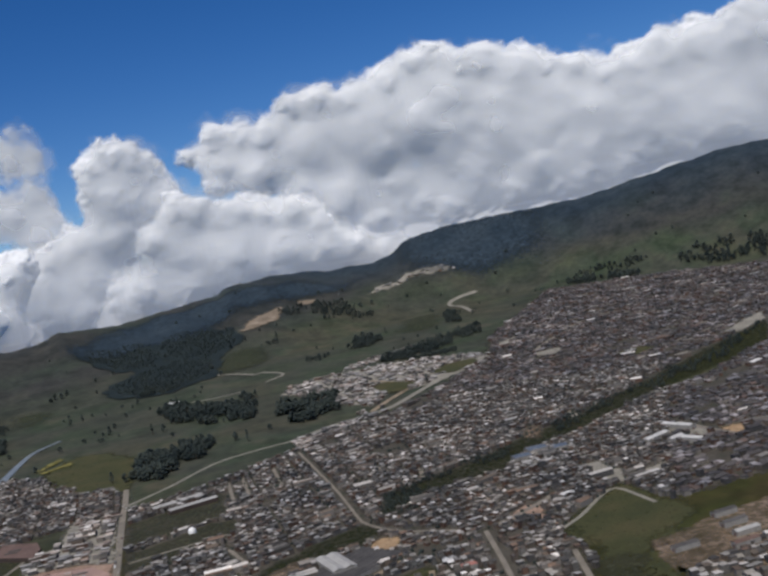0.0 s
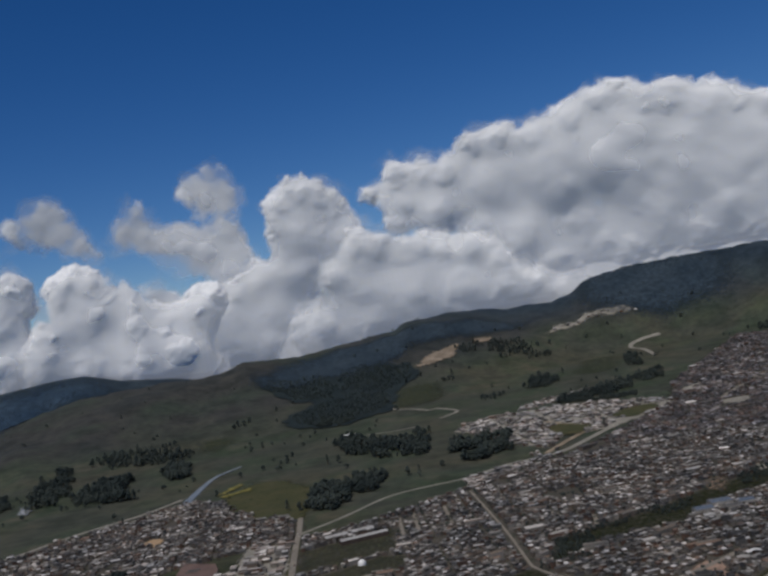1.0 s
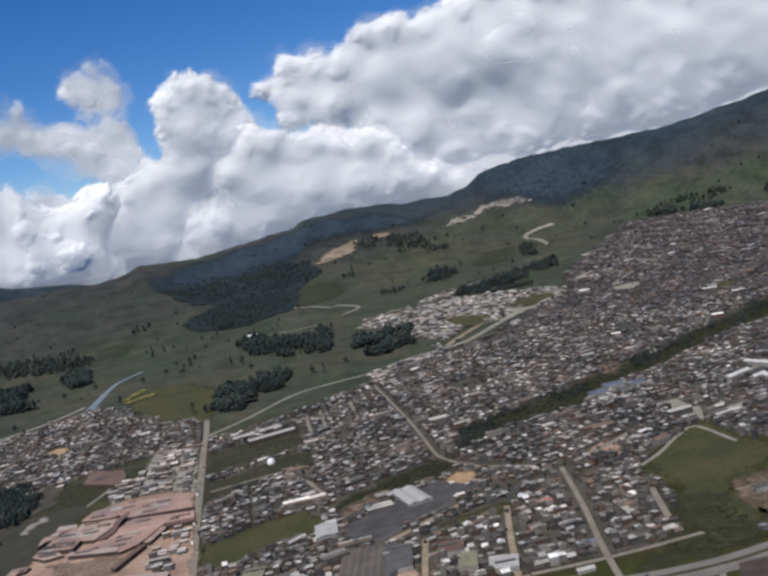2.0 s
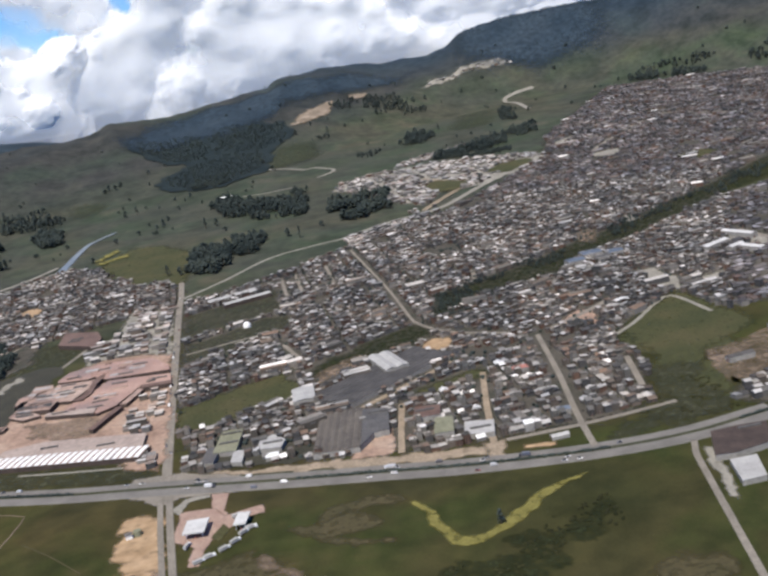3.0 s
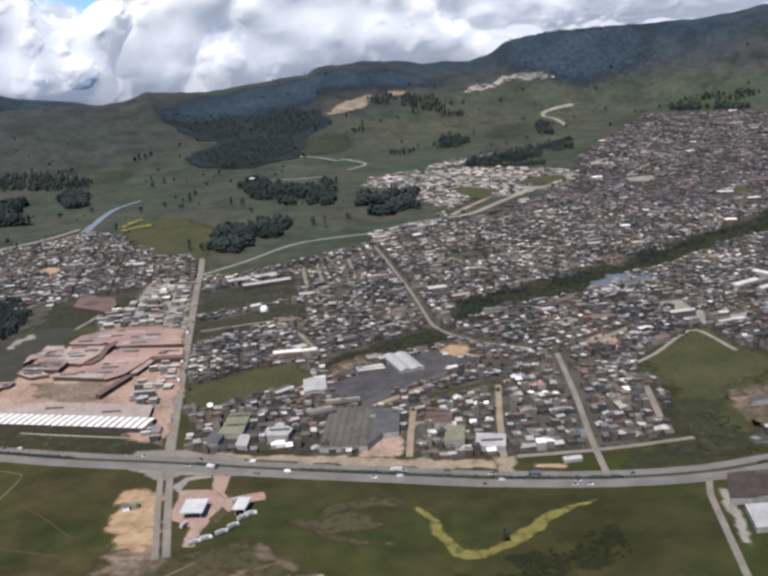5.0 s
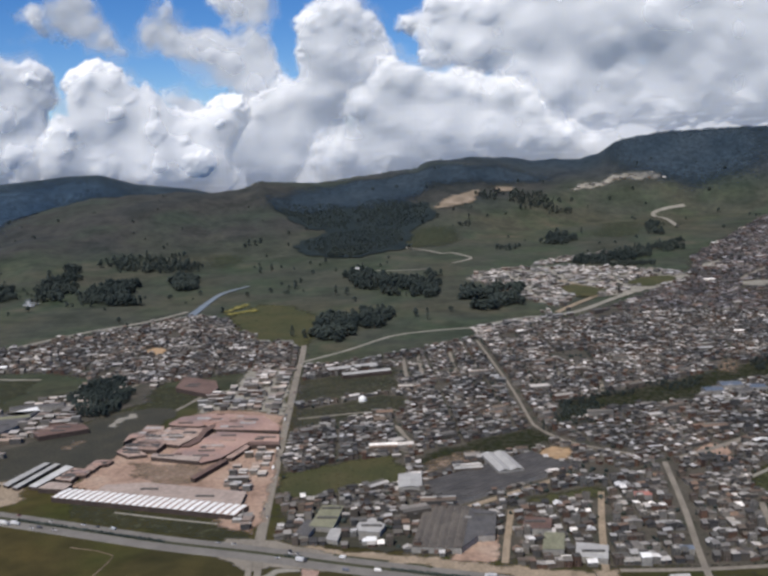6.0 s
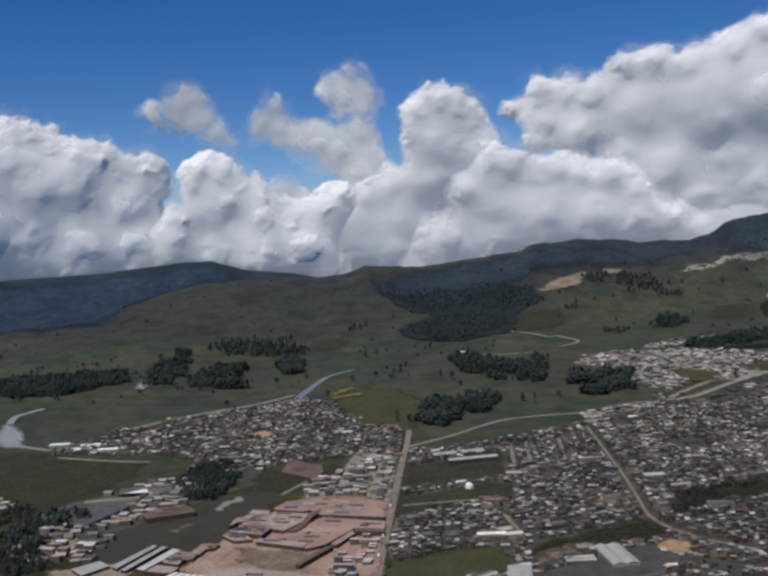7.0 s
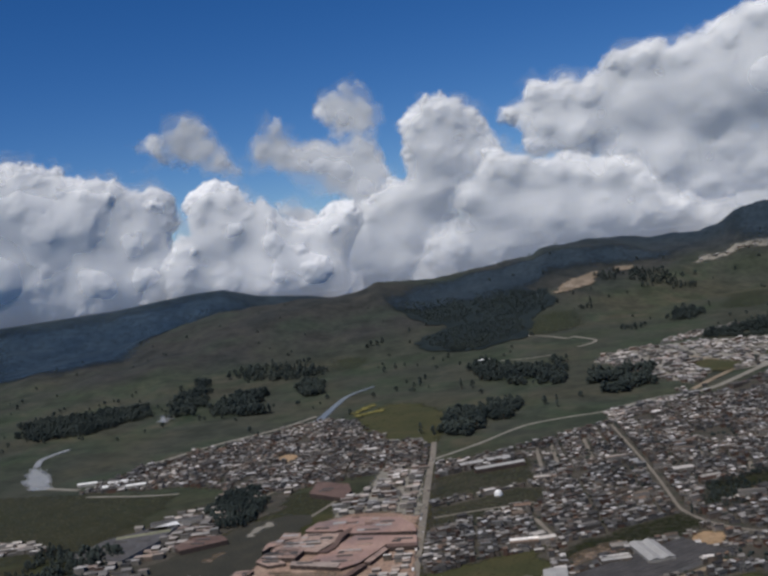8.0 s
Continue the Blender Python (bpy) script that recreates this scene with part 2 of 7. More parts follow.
GLASS = material("dark_glass", [(0.02, 0.022, 0.025), (0.03, 0.032, 0.035)], 0.5, 0.1, spec=0.6)
TYRE = material("rubber", [(0.02, 0.02, 0.02), (0.03, 0.03, 0.03)], 2.0, 0.9)
OFF_WHITE = material("off_white_sheet", [(0.42, 0.41, 0.39), (0.54, 0.53, 0.51)], 0.1, 0.55, fine=0.5, grime=0.12)
CARS = material("car_paint", [(0.70, 0.70, 0.69), (0.08, 0.08, 0.09), (0.50, 0.50, 0.50), (0.22, 0.05, 0.04), (0.66, 0.66, 0.64), (0.12, 0.13, 0.16), (0.72, 0.72, 0.70)], 1.0, 0.3, spread="object", grime=0.05)
LEAVES = material("tree_foliage", [(0.074, 0.094, 0.088), (0.078, 0.098, 0.087), (0.076, 0.097, 0.091), (0.080, 0.100, 0.089)], 0.2, 0.9, spread="island", fine=0.35, spec=0.06, grime=0.22)


def see_through(m, share):
    """Leaves let part of the light through."""
    n, link = m.node_tree.nodes, m.node_tree.links.new
    bsdf = n["Principled BSDF"]
    thin, mix = n.new("ShaderNodeBsdfTranslucent"), n.new("ShaderNodeMixShader")
    link(bsdf.inputs["Base Color"].links[0].from_socket, thin.inputs["Color"])
    mix.inputs[0].default_value = share
    link(bsdf.outputs[0], mix.inputs[1])
    link(thin.outputs[0], mix.inputs[2])
    link(mix.outputs[0], n["Material Output"].inputs["Surface"])


see_through(LEAVES, 0.5)
# Floor under the woods, with the trees' shade put into its colour.
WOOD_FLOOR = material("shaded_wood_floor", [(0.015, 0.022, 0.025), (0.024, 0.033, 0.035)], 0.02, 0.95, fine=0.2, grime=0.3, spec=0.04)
# Crest forest, with the blue of distance haze put into its colour.
HAZE_FOREST = material("cloud_forest", [(0.021, 0.033, 0.046), (0.033, 0.047, 0.061)], 0.008, 0.95, fine=0.05, grime=0.3, spec=0.04)
# Brick darkened to imitate front walls in shade; also one brown roof.
SHADE_BROWN = material("dark_brick", [(0.040, 0.030, 0.026), (0.065, 0.047, 0.040)], 0.1, 0.9, fine=0.8)
# Farthest forest, bluer still: its haze is base colour too.
FAR_HAZE_FOREST = material("far_cloud_forest", [(0.019, 0.034, 0.056), (0.031, 0.050, 0.073)], 0.006, 0.95, fine=0.03, grime=0.25, spec=0.04)
SHRUB = material("low_shrub", [(0.026, 0.028, 0.012), (0.036, 0.036, 0.016)], 0.2, 0.9, spread="island", fine=0.5, spec=0.06)
WET_SCRUB = material("wet_scrub", [(0.018, 0.023, 0.011), (0.029, 0.033, 0.015)], 0.05, 0.95, fine=0.3, spec=0.05)
BARK = material("bark", [(0.06, 0.045, 0.03), (0.09, 0.07, 0.05)], 0.8, 0.95)
PALE_PINK = material("faded_pink_roofing", [(0.27, 0.215, 0.185), (0.34, 0.275, 0.235)], 0.03, 0.8, fine=0.2, grime=0.2)
ROOF_PINK = material("dusty_pink_roofing", [(0.185, 0.145, 0.132), (0.29, 0.20, 0.160), (0.36, 0.275, 0.225)], 0.022, 0.75, fine=0.18, grime=0.38)
PALE_SHEET = material("pale_sheet", [(0.30, 0.29, 0.275), (0.38, 0.37, 0.35)], 0.1, 0.6, fine=0.5, grime=0.15)


def soft(m, gaps=0.0):
    """The same cover, thinning out at its edge into what lies under it."""
    c = m.copy()
    c.name = m.name + "_thinning"
    n, link = c.node_tree.nodes, c.node_tree.links.new
    cover, clear, mix = n.new("ShaderNodeAttribute"), n.new("ShaderNodeBsdfTransparent"), n.new("ShaderNodeMixShader")
    cover.attribute_name = "cover"
    place, tex, add, ramp = n.new("ShaderNodeNewGeometry"), n.new("ShaderNodeTexNoise"), n.new("ShaderNodeMath"), n.new("ShaderNodeMapRange")
    tex.inputs["Scale"].default_value, tex.inputs["Detail"].default_value = 0.12, 6.0
    add.operation, add.inputs[1].default_value = "MULTIPLY_ADD", 1.6
    ramp.inputs["From Min"].default_value, ramp.inputs["From Max"].default_value = 1.0 + gaps, 1.65 + gaps
    link(place.outputs["Position"], tex.inputs["Vector"])
    link(tex.outputs["Fac"], add.inputs[0])
    link(cover.outputs["Fac"], add.inputs[2])
    link(add.outputs[0], ramp.inputs["Value"])
    link(ramp.outputs["Result"], mix.inputs[0])
    link(clear.outputs[0], mix.inputs[1])
    link(n["Principled BSDF"].outputs[0], mix.inputs[2])
    link(mix.outputs[0], n["Material Output"].inputs["Surface"])
    return c


SOFT = {m.name: soft(m, 0.4 if m in (BARE, DARK_GRASS, WET_SCRUB, HILL_GRASS) else 0.15 if m in (YELLOW_GRASS, BROWN_GRASS) else 0.0) for m in (LAWN, HILL_GRASS, DARK_GRASS, DIRT, PALE_TRACK, YELLOW_GRASS, BARE, SAND, PINK, PAVING, QUARRY_ROCK, URBAN, LAKE_WATER, STREET, BROWN_GRASS, HAZE_FOREST, FAR_HAZE_FOREST, WET_SCRUB)}


# ---- plan of the place, fitted along the camera's sight lines, metres from the point below the camera ----
HIGHWAY = [(-413, 831), (-311, 800), (-222, 779), (-147, 759), (-87, 744), (-22, 729), (32, 716), (89, 707), (134, 702), (183, 701), (223, 705), (251, 712)]
MAIN_ROAD = [(-224, 804), (-256, 1007), (-286, 1204), (-324, 1452), (-334, 1527), (-355, 1656)]
MAIN_SOUTH = [(-218, 761), (-205, 693), (-189, 615)]
LATERAL = [(-333, 1520), (-273, 1611), (-208, 1732), (-138, 1776), (-70, 1797)]
AVENUE = [(-70, 1797), (20, 1884), (125, 1934), (241, 2099), (403, 2315)]
STREET_A = [(-58, 1676), (-6, 1356), (17, 1180), (24, 1148), (41, 1111), (67, 1079), (97, 1058), (122, 1042)]
STREET_B = [(149, 1017), (145, 888), (139, 786), (137, 711)]
STREET_C = [(76, 928), (68, 840), (62, 751)]
STREET_D = [(-9, 880), (-13, 812), (-15, 764)]
STREET_E = [(215, 900), (207, 819)]
STREET_F = [(-52, 884), (-10, 922), (52, 979)]
STREET_G = [(73, 753), (135, 757), (190, 765), (222, 771)]
STREET_H = [(162, 1026), (215, 1070), (266, 1117)]
WEST_ROAD = [(-792, 1811), (-720, 1854), (-655, 1948)]
RIVER = [(-651, 1938), (-655, 2024), (-659, 2117), (-656, 2213), (-620, 2306)]
PATH_SE = [(-77, 583), (-60, 552), (-31, 526), (-8, 501), (12, 485), (32, 466)]
SIDE_LANE = [(209, 690), (203, 668), (199, 635), (194, 591), (189, 547), (183, 493)]
LANE_W1 = [(-354, 697), (-345, 718), (-341, 761), (-342, 772), (-359, 781), (-387, 788)]
LANE_W2 = [(-326, 717), (-295, 688), (-259, 649)]
LANE_W3 = [(-344, 653), (-261, 626)]
PAD_TAN = [(51, 755), (74, 755), (68, 723), (54, 724)]
FRONTAGE = [(-216, 803), (-150, 788), (-80, 772), (-17, 761), (52, 746), (52, 729), (-18, 742), (-88, 756), (-213, 788)]
GREEN_WEDGE = [(-268, 1156), (-278, 1229), (-229, 1260), (-182, 1309), (-140, 1297), (-141, 1225), (-210, 1176)]
GREEN_STRIP = [(-231, 910), (-241, 981), (-185, 1020), (-134, 1042), (-111, 990), (-113, 951), (-157, 935), (-207, 907)]
GREEN_CANAL = [(-109, 1011), (-105, 1050), (-82, 1068), (-34, 1110), (20, 1146), (50, 1104), (29, 1071), (-9, 1046), (-55, 1026), (-89, 993)]
GREEN_RECT = [(-289, 1290), (-305, 1394), (-251, 1434), (-172, 1484), (-154, 1337), (-216, 1290), (-281, 1260)]
FIELD_EAST = [(214, 948), (231, 983), (314, 1071), (343, 958), (309, 868), (281, 875), (238, 886)]
FIELD_EAST_B = [(225, 865), (255, 868), (300, 844), (275, 777), (204, 771)]
BROWN_LOT = [(280, 875), (318, 892), (278, 785), (271, 823)]
GREEN_VERGE = [(145, 732), (169, 747), (274, 774), (256, 726), (189, 720), (145, 714)]
GREEN_SMALL = [(-1, 910), (77, 950), (76, 920), (32, 896), (3, 888)]
YARD = [(-457, 945), (-453, 1020), (-440, 1104), (-412, 1183), (-394, 1252), (-293, 1211), (-235, 886), (-255, 879), (-454, 936)]
YARD_DARK = [(-422, 853), (-439, 898), (-258, 845), (-232, 815), (-235, 800)]
WEST_GREEN = [(-550, 1293), (-554, 1346), (-490, 1374), (-426, 1298), (-457, 1195), (-479, 1095), (-486, 1019), (-544, 1168)]
TAN_LOT = [(-58, 768), (-51, 806), (-20, 827), (-19, 779), (-24, 767)]
TAN_LOT_B = [(15, 1035), (35, 1079), (59, 1058), (51, 1012), (33, 1016)]
PINK_LOT = [(166, 1028), (207, 1083), (224, 1070), (216, 1009), (205, 1035)]
TAN_CANAL = [(280, 1423), (314, 1519), (335, 1479), (305, 1396)]
DARK_SHED_A = [(-94, 940), (6, 1037), (54, 995), (-64, 887)]
DARK_SHED_B = [(-91, 791), (-87, 874), (-46, 873), (-50, 779)]
WHITE_SHED = [(-37, 1023), (-16, 1025), (3, 987), (-18, 966)]
CANOPY_SHED = [(-192, 834), (-189, 884), (-169, 876), (-170, 832)]
DOME = [(-200, 1275)]
TANK = [(-232, 695)]
WHITE_ROOF = [(-118, 934), (-115, 960), (-97, 959), (-94, 928), (-108, 921)]
SILVER_SHED = [(-275, 1435), (-274, 1453), (-212, 1484), (-207, 1466)]
SILVER_SHED_B = [(-247, 1402), (-246, 1416), (-186, 1446), (-182, 1430)]
RED_ROOF = [(111, 908)]
BLUE_ROOF = [(254, 1294), (281, 1318), (291, 1289), (311, 1307), (258, 1258)]
BLUE_SMALL = [(128, 787)]
WHITE_CUBE = [(94, 767)]
WHITE_LOW = [(115, 739)]
YELLOW_DITCH = [(-11, 670), (0, 646), (8, 617), (15, 601), (34, 599), (47, 609), (61, 621), (82, 645), (99, 659), (121, 669)]
SOIL_MOUND = [(-244, 731), (-228, 737), (-214, 719), (-198, 639), (-196, 618), (-206, 615), (-230, 648), (-240, 681)]
CANOPY_A = [(-188, 673), (-189, 689), (-167, 698), (-168, 670)]
CANOPY_B = [(-148, 672), (-148, 685), (-143, 695), (-135, 689), (-137, 670)]
POLE_TREE = [(47, 612)]
MEADOW_SCRUB = [(-3, 564), (34, 573), (82, 606), (126, 637), (128, 592), (91, 557), (35, 514), (1, 528)]
RUST_SHED = [(222, 689), (243, 692), (266, 691), (255, 656), (227, 648), (211, 649)]
PALE_WORKS = [(-413, 1220), (-415, 1311), (-393, 1358), (-410, 1493), (-337, 1476), (-291, 1204), (-348, 1236), (-394, 1231)]
TOWN = [(-213, 854), (-241, 970), (-322, 1481), (-231, 1533), (-171, 1584), (-65, 1699), (120, 1875), (230, 2020), (402, 2284), (589, 2644), (898, 3115), (1104, 2993), (351, 982), (318, 1084), (224, 977), (225, 865), (204, 771), (146, 750), (78, 760), (37, 760), (-17, 767), (-93, 785)]
TOWN_WEST = [(-625, 1377), (-784, 1790), (-703, 1831), (-651, 1954), (-559, 1912), (-488, 1736), (-352, 1628), (-329, 1470), (-393, 1464), (-485, 1405), (-579, 1373)]
WHITE_ESTATE = [(-96, 2349), (-73, 2425), (8, 2490), (134, 2513), (263, 2467), (400, 2393), (417, 2320), (358, 2212), (248, 2093), (175, 2083), (135, 2092), (102, 1977), (37, 2073), (-25, 2235)]
QUARRY = [(-240, 3390), (-217, 3468), (-174, 3570), (-127, 3636), (-89, 3653), (-100, 3558), (-120, 3473), (-159, 3429), (-197, 3390)]
HOOK = [(-302, 2927), (-241, 2880), (-179, 2788)]
HOOK_B = [(-158, 2812), (-97, 2694), (-143, 2606)]
HOOK_C = [(-333, 2509), (-269, 2503), (-200, 2521)]
FARMHOUSE = [(-376, 2525)]
YELLOW_V = [(-601, 1978), (-570, 2088), (-555, 2059), (-577, 1985)]
YELLOW_W = [(-591, 1960), (-529, 2025), (-518, 1995), (-569, 1950)]
BRIGHT_FIELD = [(-565, 1936), (-486, 1726), (-352, 1628), (-358, 1889), (-455, 2049), (-533, 2068)]
RIVER_FAR = [(551, 3257), (549, 3475), (523, 3582), (569, 3636), (648, 3675)]
GROVE_A = [(-349, 1691), (-374, 1879), (-344, 1930), (-297, 1869), (-280, 1661)]
GROVE_B = [(-405, 2382), (-395, 2492), (-277, 2439), (-177, 2420), (-151, 2121), (-241, 2137), (-358, 2296)]
GROVE_C = [(-102, 2005), (-100, 2193), (33, 2199), (28, 2030), (-36, 1969)]
GROVE_D = [(-892, 2078), (-977, 2303), (-920, 2345), (-806, 2080)]
GROVE_E = [(-802, 2279), (-836, 2429), (-776, 2416), (-728, 2246)]
GROVE_F = [(-1089, 2610), (-1089, 2686), (-887, 2742), (-816, 2537), (-991, 2550)]
GROVE_G = [(152, 2498), (184, 2640), (506, 2891), (495, 2759), (288, 2536)]
GROVE_H = [(431, 3146), (478, 3351), (497, 3268), (461, 3069)]
GROVE_I = [(109, 2957), (137, 3163), (195, 3109), (168, 2861)]
WOOD_A = [(-767, 3295), (-760, 3404), (-610, 3407), (-490, 3216), (-513, 3108), (-641, 3148)]
WOOD_B = [(-531, 3304), (-476, 3425), (-275, 3426), (-254, 3256), (-329, 3136), (-423, 3155)]
WOOD_C = [(-612, 2936), (-567, 3045), (-453, 3142), (-312, 3106), (-330, 2910), (-443, 2759), (-568, 2839)]
GROVE_J = [(31, 1176), (112, 1238), (112, 1212), (37, 1134)]
GROVE_K = [(-570, 1205), (-608, 1285), (-622, 1385), (-575, 1375), (-525, 1250), (-530, 1205)]
GROVE_L = [(51, 1192), (57, 1266), (154, 1325), (265, 1408), (255, 1362), (148, 1246)]
GROVE_M = [(952, 3411), (1015, 3509), (1137, 3421), (1101, 3269)]
GROVE_N = [(-106, 3580), (38, 3699), (179, 3661), (134, 3555), (-5, 3501)]
LONE_TREES = [(-642, 2516), (-616, 2536), (-545, 2216), (-890, 2678), (-383, 2163), (-368, 1724), (-394, 1742), (-116, 1967), (-184, 1923), (-158, 1891), (-223, 3286), (-118, 3298), (-588, 2168), (-360, 2173), (231, 2108), (-268, 3208), (238, 3155)]
LAKE = [(-1106, 1585), (-1163, 1700), (-1148, 1709), (-1038, 1567), (-1019, 1527), (-1066, 1540)]
CREEK = [(-1159, 1709), (-1188, 1778), (-1174, 1854)]
WEST_ROAD_B = [(-945, 1507), (-1027, 1539)]
WEST_ROAD_C = [(-672, 1997), (-724, 1898), (-819, 1797), (-899, 1670)]
POND = [(-1080, 2076), (-1105, 2168), (-1073, 2136), (-1043, 2058)]
HAMLET = [(-922, 1469), (-909, 1670), (-788, 1797), (-667, 1946), (-539, 1863), (-459, 1741), (-358, 1648), (-332, 1479), (-426, 1481), (-527, 1448), (-626, 1416), (-724, 1467), (-802, 1468)]
FIELD_WEST = [(-1290, 1500), (-1120, 1500), (-1032, 1489), (-931, 1477), (-713, 1427), (-703, 1296), (-721, 1157), (-775, 1111), (-960, 1030), (-1240, 1130)]
INDUSTRY = [(-668, 1018), (-688, 1115), (-675, 1256), (-630, 1369), (-565, 1466), (-521, 1432), (-499, 1285), (-532, 1209), (-549, 1100), (-567, 1024), (-560, 957), (-616, 954)]
GROVE_P = [(-622, 1350), (-628, 1415), (-575, 1410), (-540, 1330), (-520, 1235), (-545, 1240)]
GROVE_Q = [(-1349, 1960), (-1491, 2171), (-1357, 2239), (-1211, 2296), (-1127, 2156), (-1221, 1990)]
GROVE_R = [(-1079, 2136), (-1182, 2404), (-1177, 2581), (-1098, 2433), (-1002, 2105)]
GROVE_S = [(-979, 2135), (-1000, 2299), (-941, 2382), (-816, 2072), (-905, 2103)]
GROVE_T = [(-799, 2255), (-848, 2421), (-797, 2448), (-746, 2286)]
GROVE_U = [(-1151, 2555), (-1117, 2687), (-928, 2794), (-852, 2644), (-1009, 2522)]
GROVE_V = [(-697, 1054), (-728, 1113), (-687, 1136), (-643, 1066)]
GROVE_W = [(-667, 951), (-741, 1061), (-685, 1035), (-621, 953)]
SHEDS_SW = [(-675, 1115), (-657, 1182), (-639, 1244)]
PALE_SW = [(-699, 998), (-697, 1054), (-633, 1002), (-632, 953)]
GROVE_X = [(946, 3527), (1016, 3559), (1198, 3429), (1182, 3344), (996, 3386)]
GROVE_Y = [(1312, 3344), (1365, 3374), (1616, 3245), (1535, 3110), (1410, 3205)]
GROVE_Z = [(988, 3588), (1143, 3526), (1243, 3442), (1191, 3413)]
TAN_EAST = [(311, 1204), (334, 1213), (351, 1122), (403, 1143), (399, 1117), (339, 1087), (311, 1113)]
TAN_EAST_B = [(435, 1260), (480, 1304), (502, 1239), (479, 1192), (473, 1253)]
TAN_EAST_C = [(346, 883), (352, 869), (348, 823), (337, 816)]
BROWN_EAST = [(288, 867), (351, 906), (433, 938), (466, 909), (363, 722), (300, 770), (280, 800)]
FIELD_FAR = [(234, 999), (326, 1092), (345, 1010), (363, 935), (296, 895), (243, 802), (217, 819), (239, 887)]
TOWN_EAST = [(474, 2599), (870, 3454), (1148, 3302), (1519, 2914), (510, 1009), (471, 1014), (366, 992), (326, 1092), (267, 1106), (241, 1456)]
GREEN_BELT = [(566, 1606), (741, 1806), (974, 2010), (886, 1837), (677, 1637), (556, 1557)]
UPLAND = [(238, 3720), (288, 3779), (364, 3815), (456, 3857), (598, 3856), (608, 3828), (504, 3814), (419, 3809), (311, 3744)]
PAVE_A = [(-177, 750), (-161, 746), (-161, 714), (-151, 698), (-157, 682), (-171, 694), (-170, 718)]
PAVE_B = [(-200, 724), (-170, 722), (-160, 705), (-130, 713), (-126, 698), (-141, 695), (-156, 677), (-166, 665), (-169, 629), (-178, 631), (-177, 658), (-195, 674), (-197, 712)]
ISLAND = [(-166, 671), (-158, 691), (-152, 678), (-158, 661)]
ENTRY = [(-207, 730), (-197, 749), (-178, 752), (-176, 745), (-193, 741), (-198, 719)]
TRAILERS = [(-182, 661), (-169, 634), (-162, 639), (-152, 647), (-145, 656), (-140, 668), (-135, 674)]
JUNCTION = [(-255, 811), (-230, 809), (-212, 806), (-149, 777), (-145, 745), (-202, 753), (-211, 744), (-222, 747), (-261, 778)]
HALL_A = [(-424, 1154), (-418, 1185), (-379, 1200), (-312, 1186), (-287, 1150), (-279, 1123), (-358, 1129), (-376, 1148), (-383, 1142), (-421, 1149)]
HALL_B = [(-353, 1124), (-276, 1110), (-270, 1081), (-305, 1082), (-321, 1024), (-338, 1008), (-383, 1034), (-378, 1064), (-361, 1100)]
HALL_C = [(-420, 1143), (-382, 1137), (-373, 1141), (-370, 1112), (-383, 1068), (-401, 1074), (-443, 1080), (-442, 1116), (-424, 1126)]
HALL_D = [(-449, 1047), (-447, 1078), (-404, 1072), (-405, 1052), (-422, 1050), (-409, 1036), (-428, 1029)]
HALL_E = [(-334, 957), (-318, 1014), (-310, 1014), (-328, 952)]
HALL_F = [(-479, 954), (-474, 989), (-451, 984), (-450, 966), (-458, 965), (-458, 948)]
OLIVE_SHED = [(-185, 827), (-182, 880), (-162, 875), (-163, 824)]
PALE_SHED_A = [(-166, 801), (-165, 826), (-155, 824), (-155, 797)]
SLATE_SHED = [(-195, 810), (-191, 844), (-178, 840), (-182, 806)]
WHITE_ROW = [(-144, 817), (-142, 837), (-131, 848), (-118, 830), (-121, 814)]
WHITE_BLOB = [(-134, 796), (-134, 807), (-123, 807), (-122, 798)]
BROWN_SHED = [(-46, 870), (-22, 862), (-23, 809), (-37, 807), (-49, 784)]
CREAM_HALL = [(15, 779), (18, 814), (35, 812), (32, 778)]
MAROON_HALL = [(-1, 822), (3, 850), (26, 845), (24, 822)]
GREY_HALL = [(40, 768), (43, 796), (68, 789), (65, 763)]
DIRT_HEAP = [(82, 731), (87, 737), (111, 732), (111, 722)]
PALE_SIDE = [(210, 675), (216, 673), (212, 617), (206, 592), (202, 597), (207, 651)]
GREY_WORKS = [(-718, 1100), (-703, 1168), (-652, 1213), (-625, 1219), (-619, 1147), (-631, 1075)]
PALE_ROW = [(-887, 1201), (-845, 1198), (-781, 1160), (-797, 1132), (-845, 1140)]
TAN_YARD_W = [(-633, 1053), (-588, 1095), (-539, 1171), (-525, 1153), (-544, 1088), (-554, 1026)]
WHITE_HOUSES = [(-946, 1536), (-883, 1498), (-885, 1532), (-833, 1497)]
WEST_TRACK = [(-899, 1451), (-785, 1427), (-721, 1422)]
TAN_SQUARE_W = [(-638, 1617), (-630, 1664), (-591, 1642), (-582, 1589)]
BROWN_RING = [(-87, 638), (-86, 673), (-64, 695), (-24, 689), (-20, 673), (-52, 675), (-71, 659), (-75, 640), (-30, 622), (-29, 614), (-61, 622)]
BROWN_MEADOW = [(98, 475), (122, 513), (157, 532), (185, 536), (157, 461)]
BROWN_MEADOW_B = [(-106, 663), (-62, 673), (-29, 655), (-47, 634), (-86, 635)]
FIELD_WALL = [(283, 1045), (315, 1073), (333, 992)]
FIELD_WALL_B = [(216, 964), (251, 1000), (283, 1045)]
TOWN_SE = [(265, 756), (304, 796), (337, 809), (397, 836), (345, 705)]
SHEDS_SE = [(372, 908), (367, 875), (366, 846), (352, 818), (304, 840)]
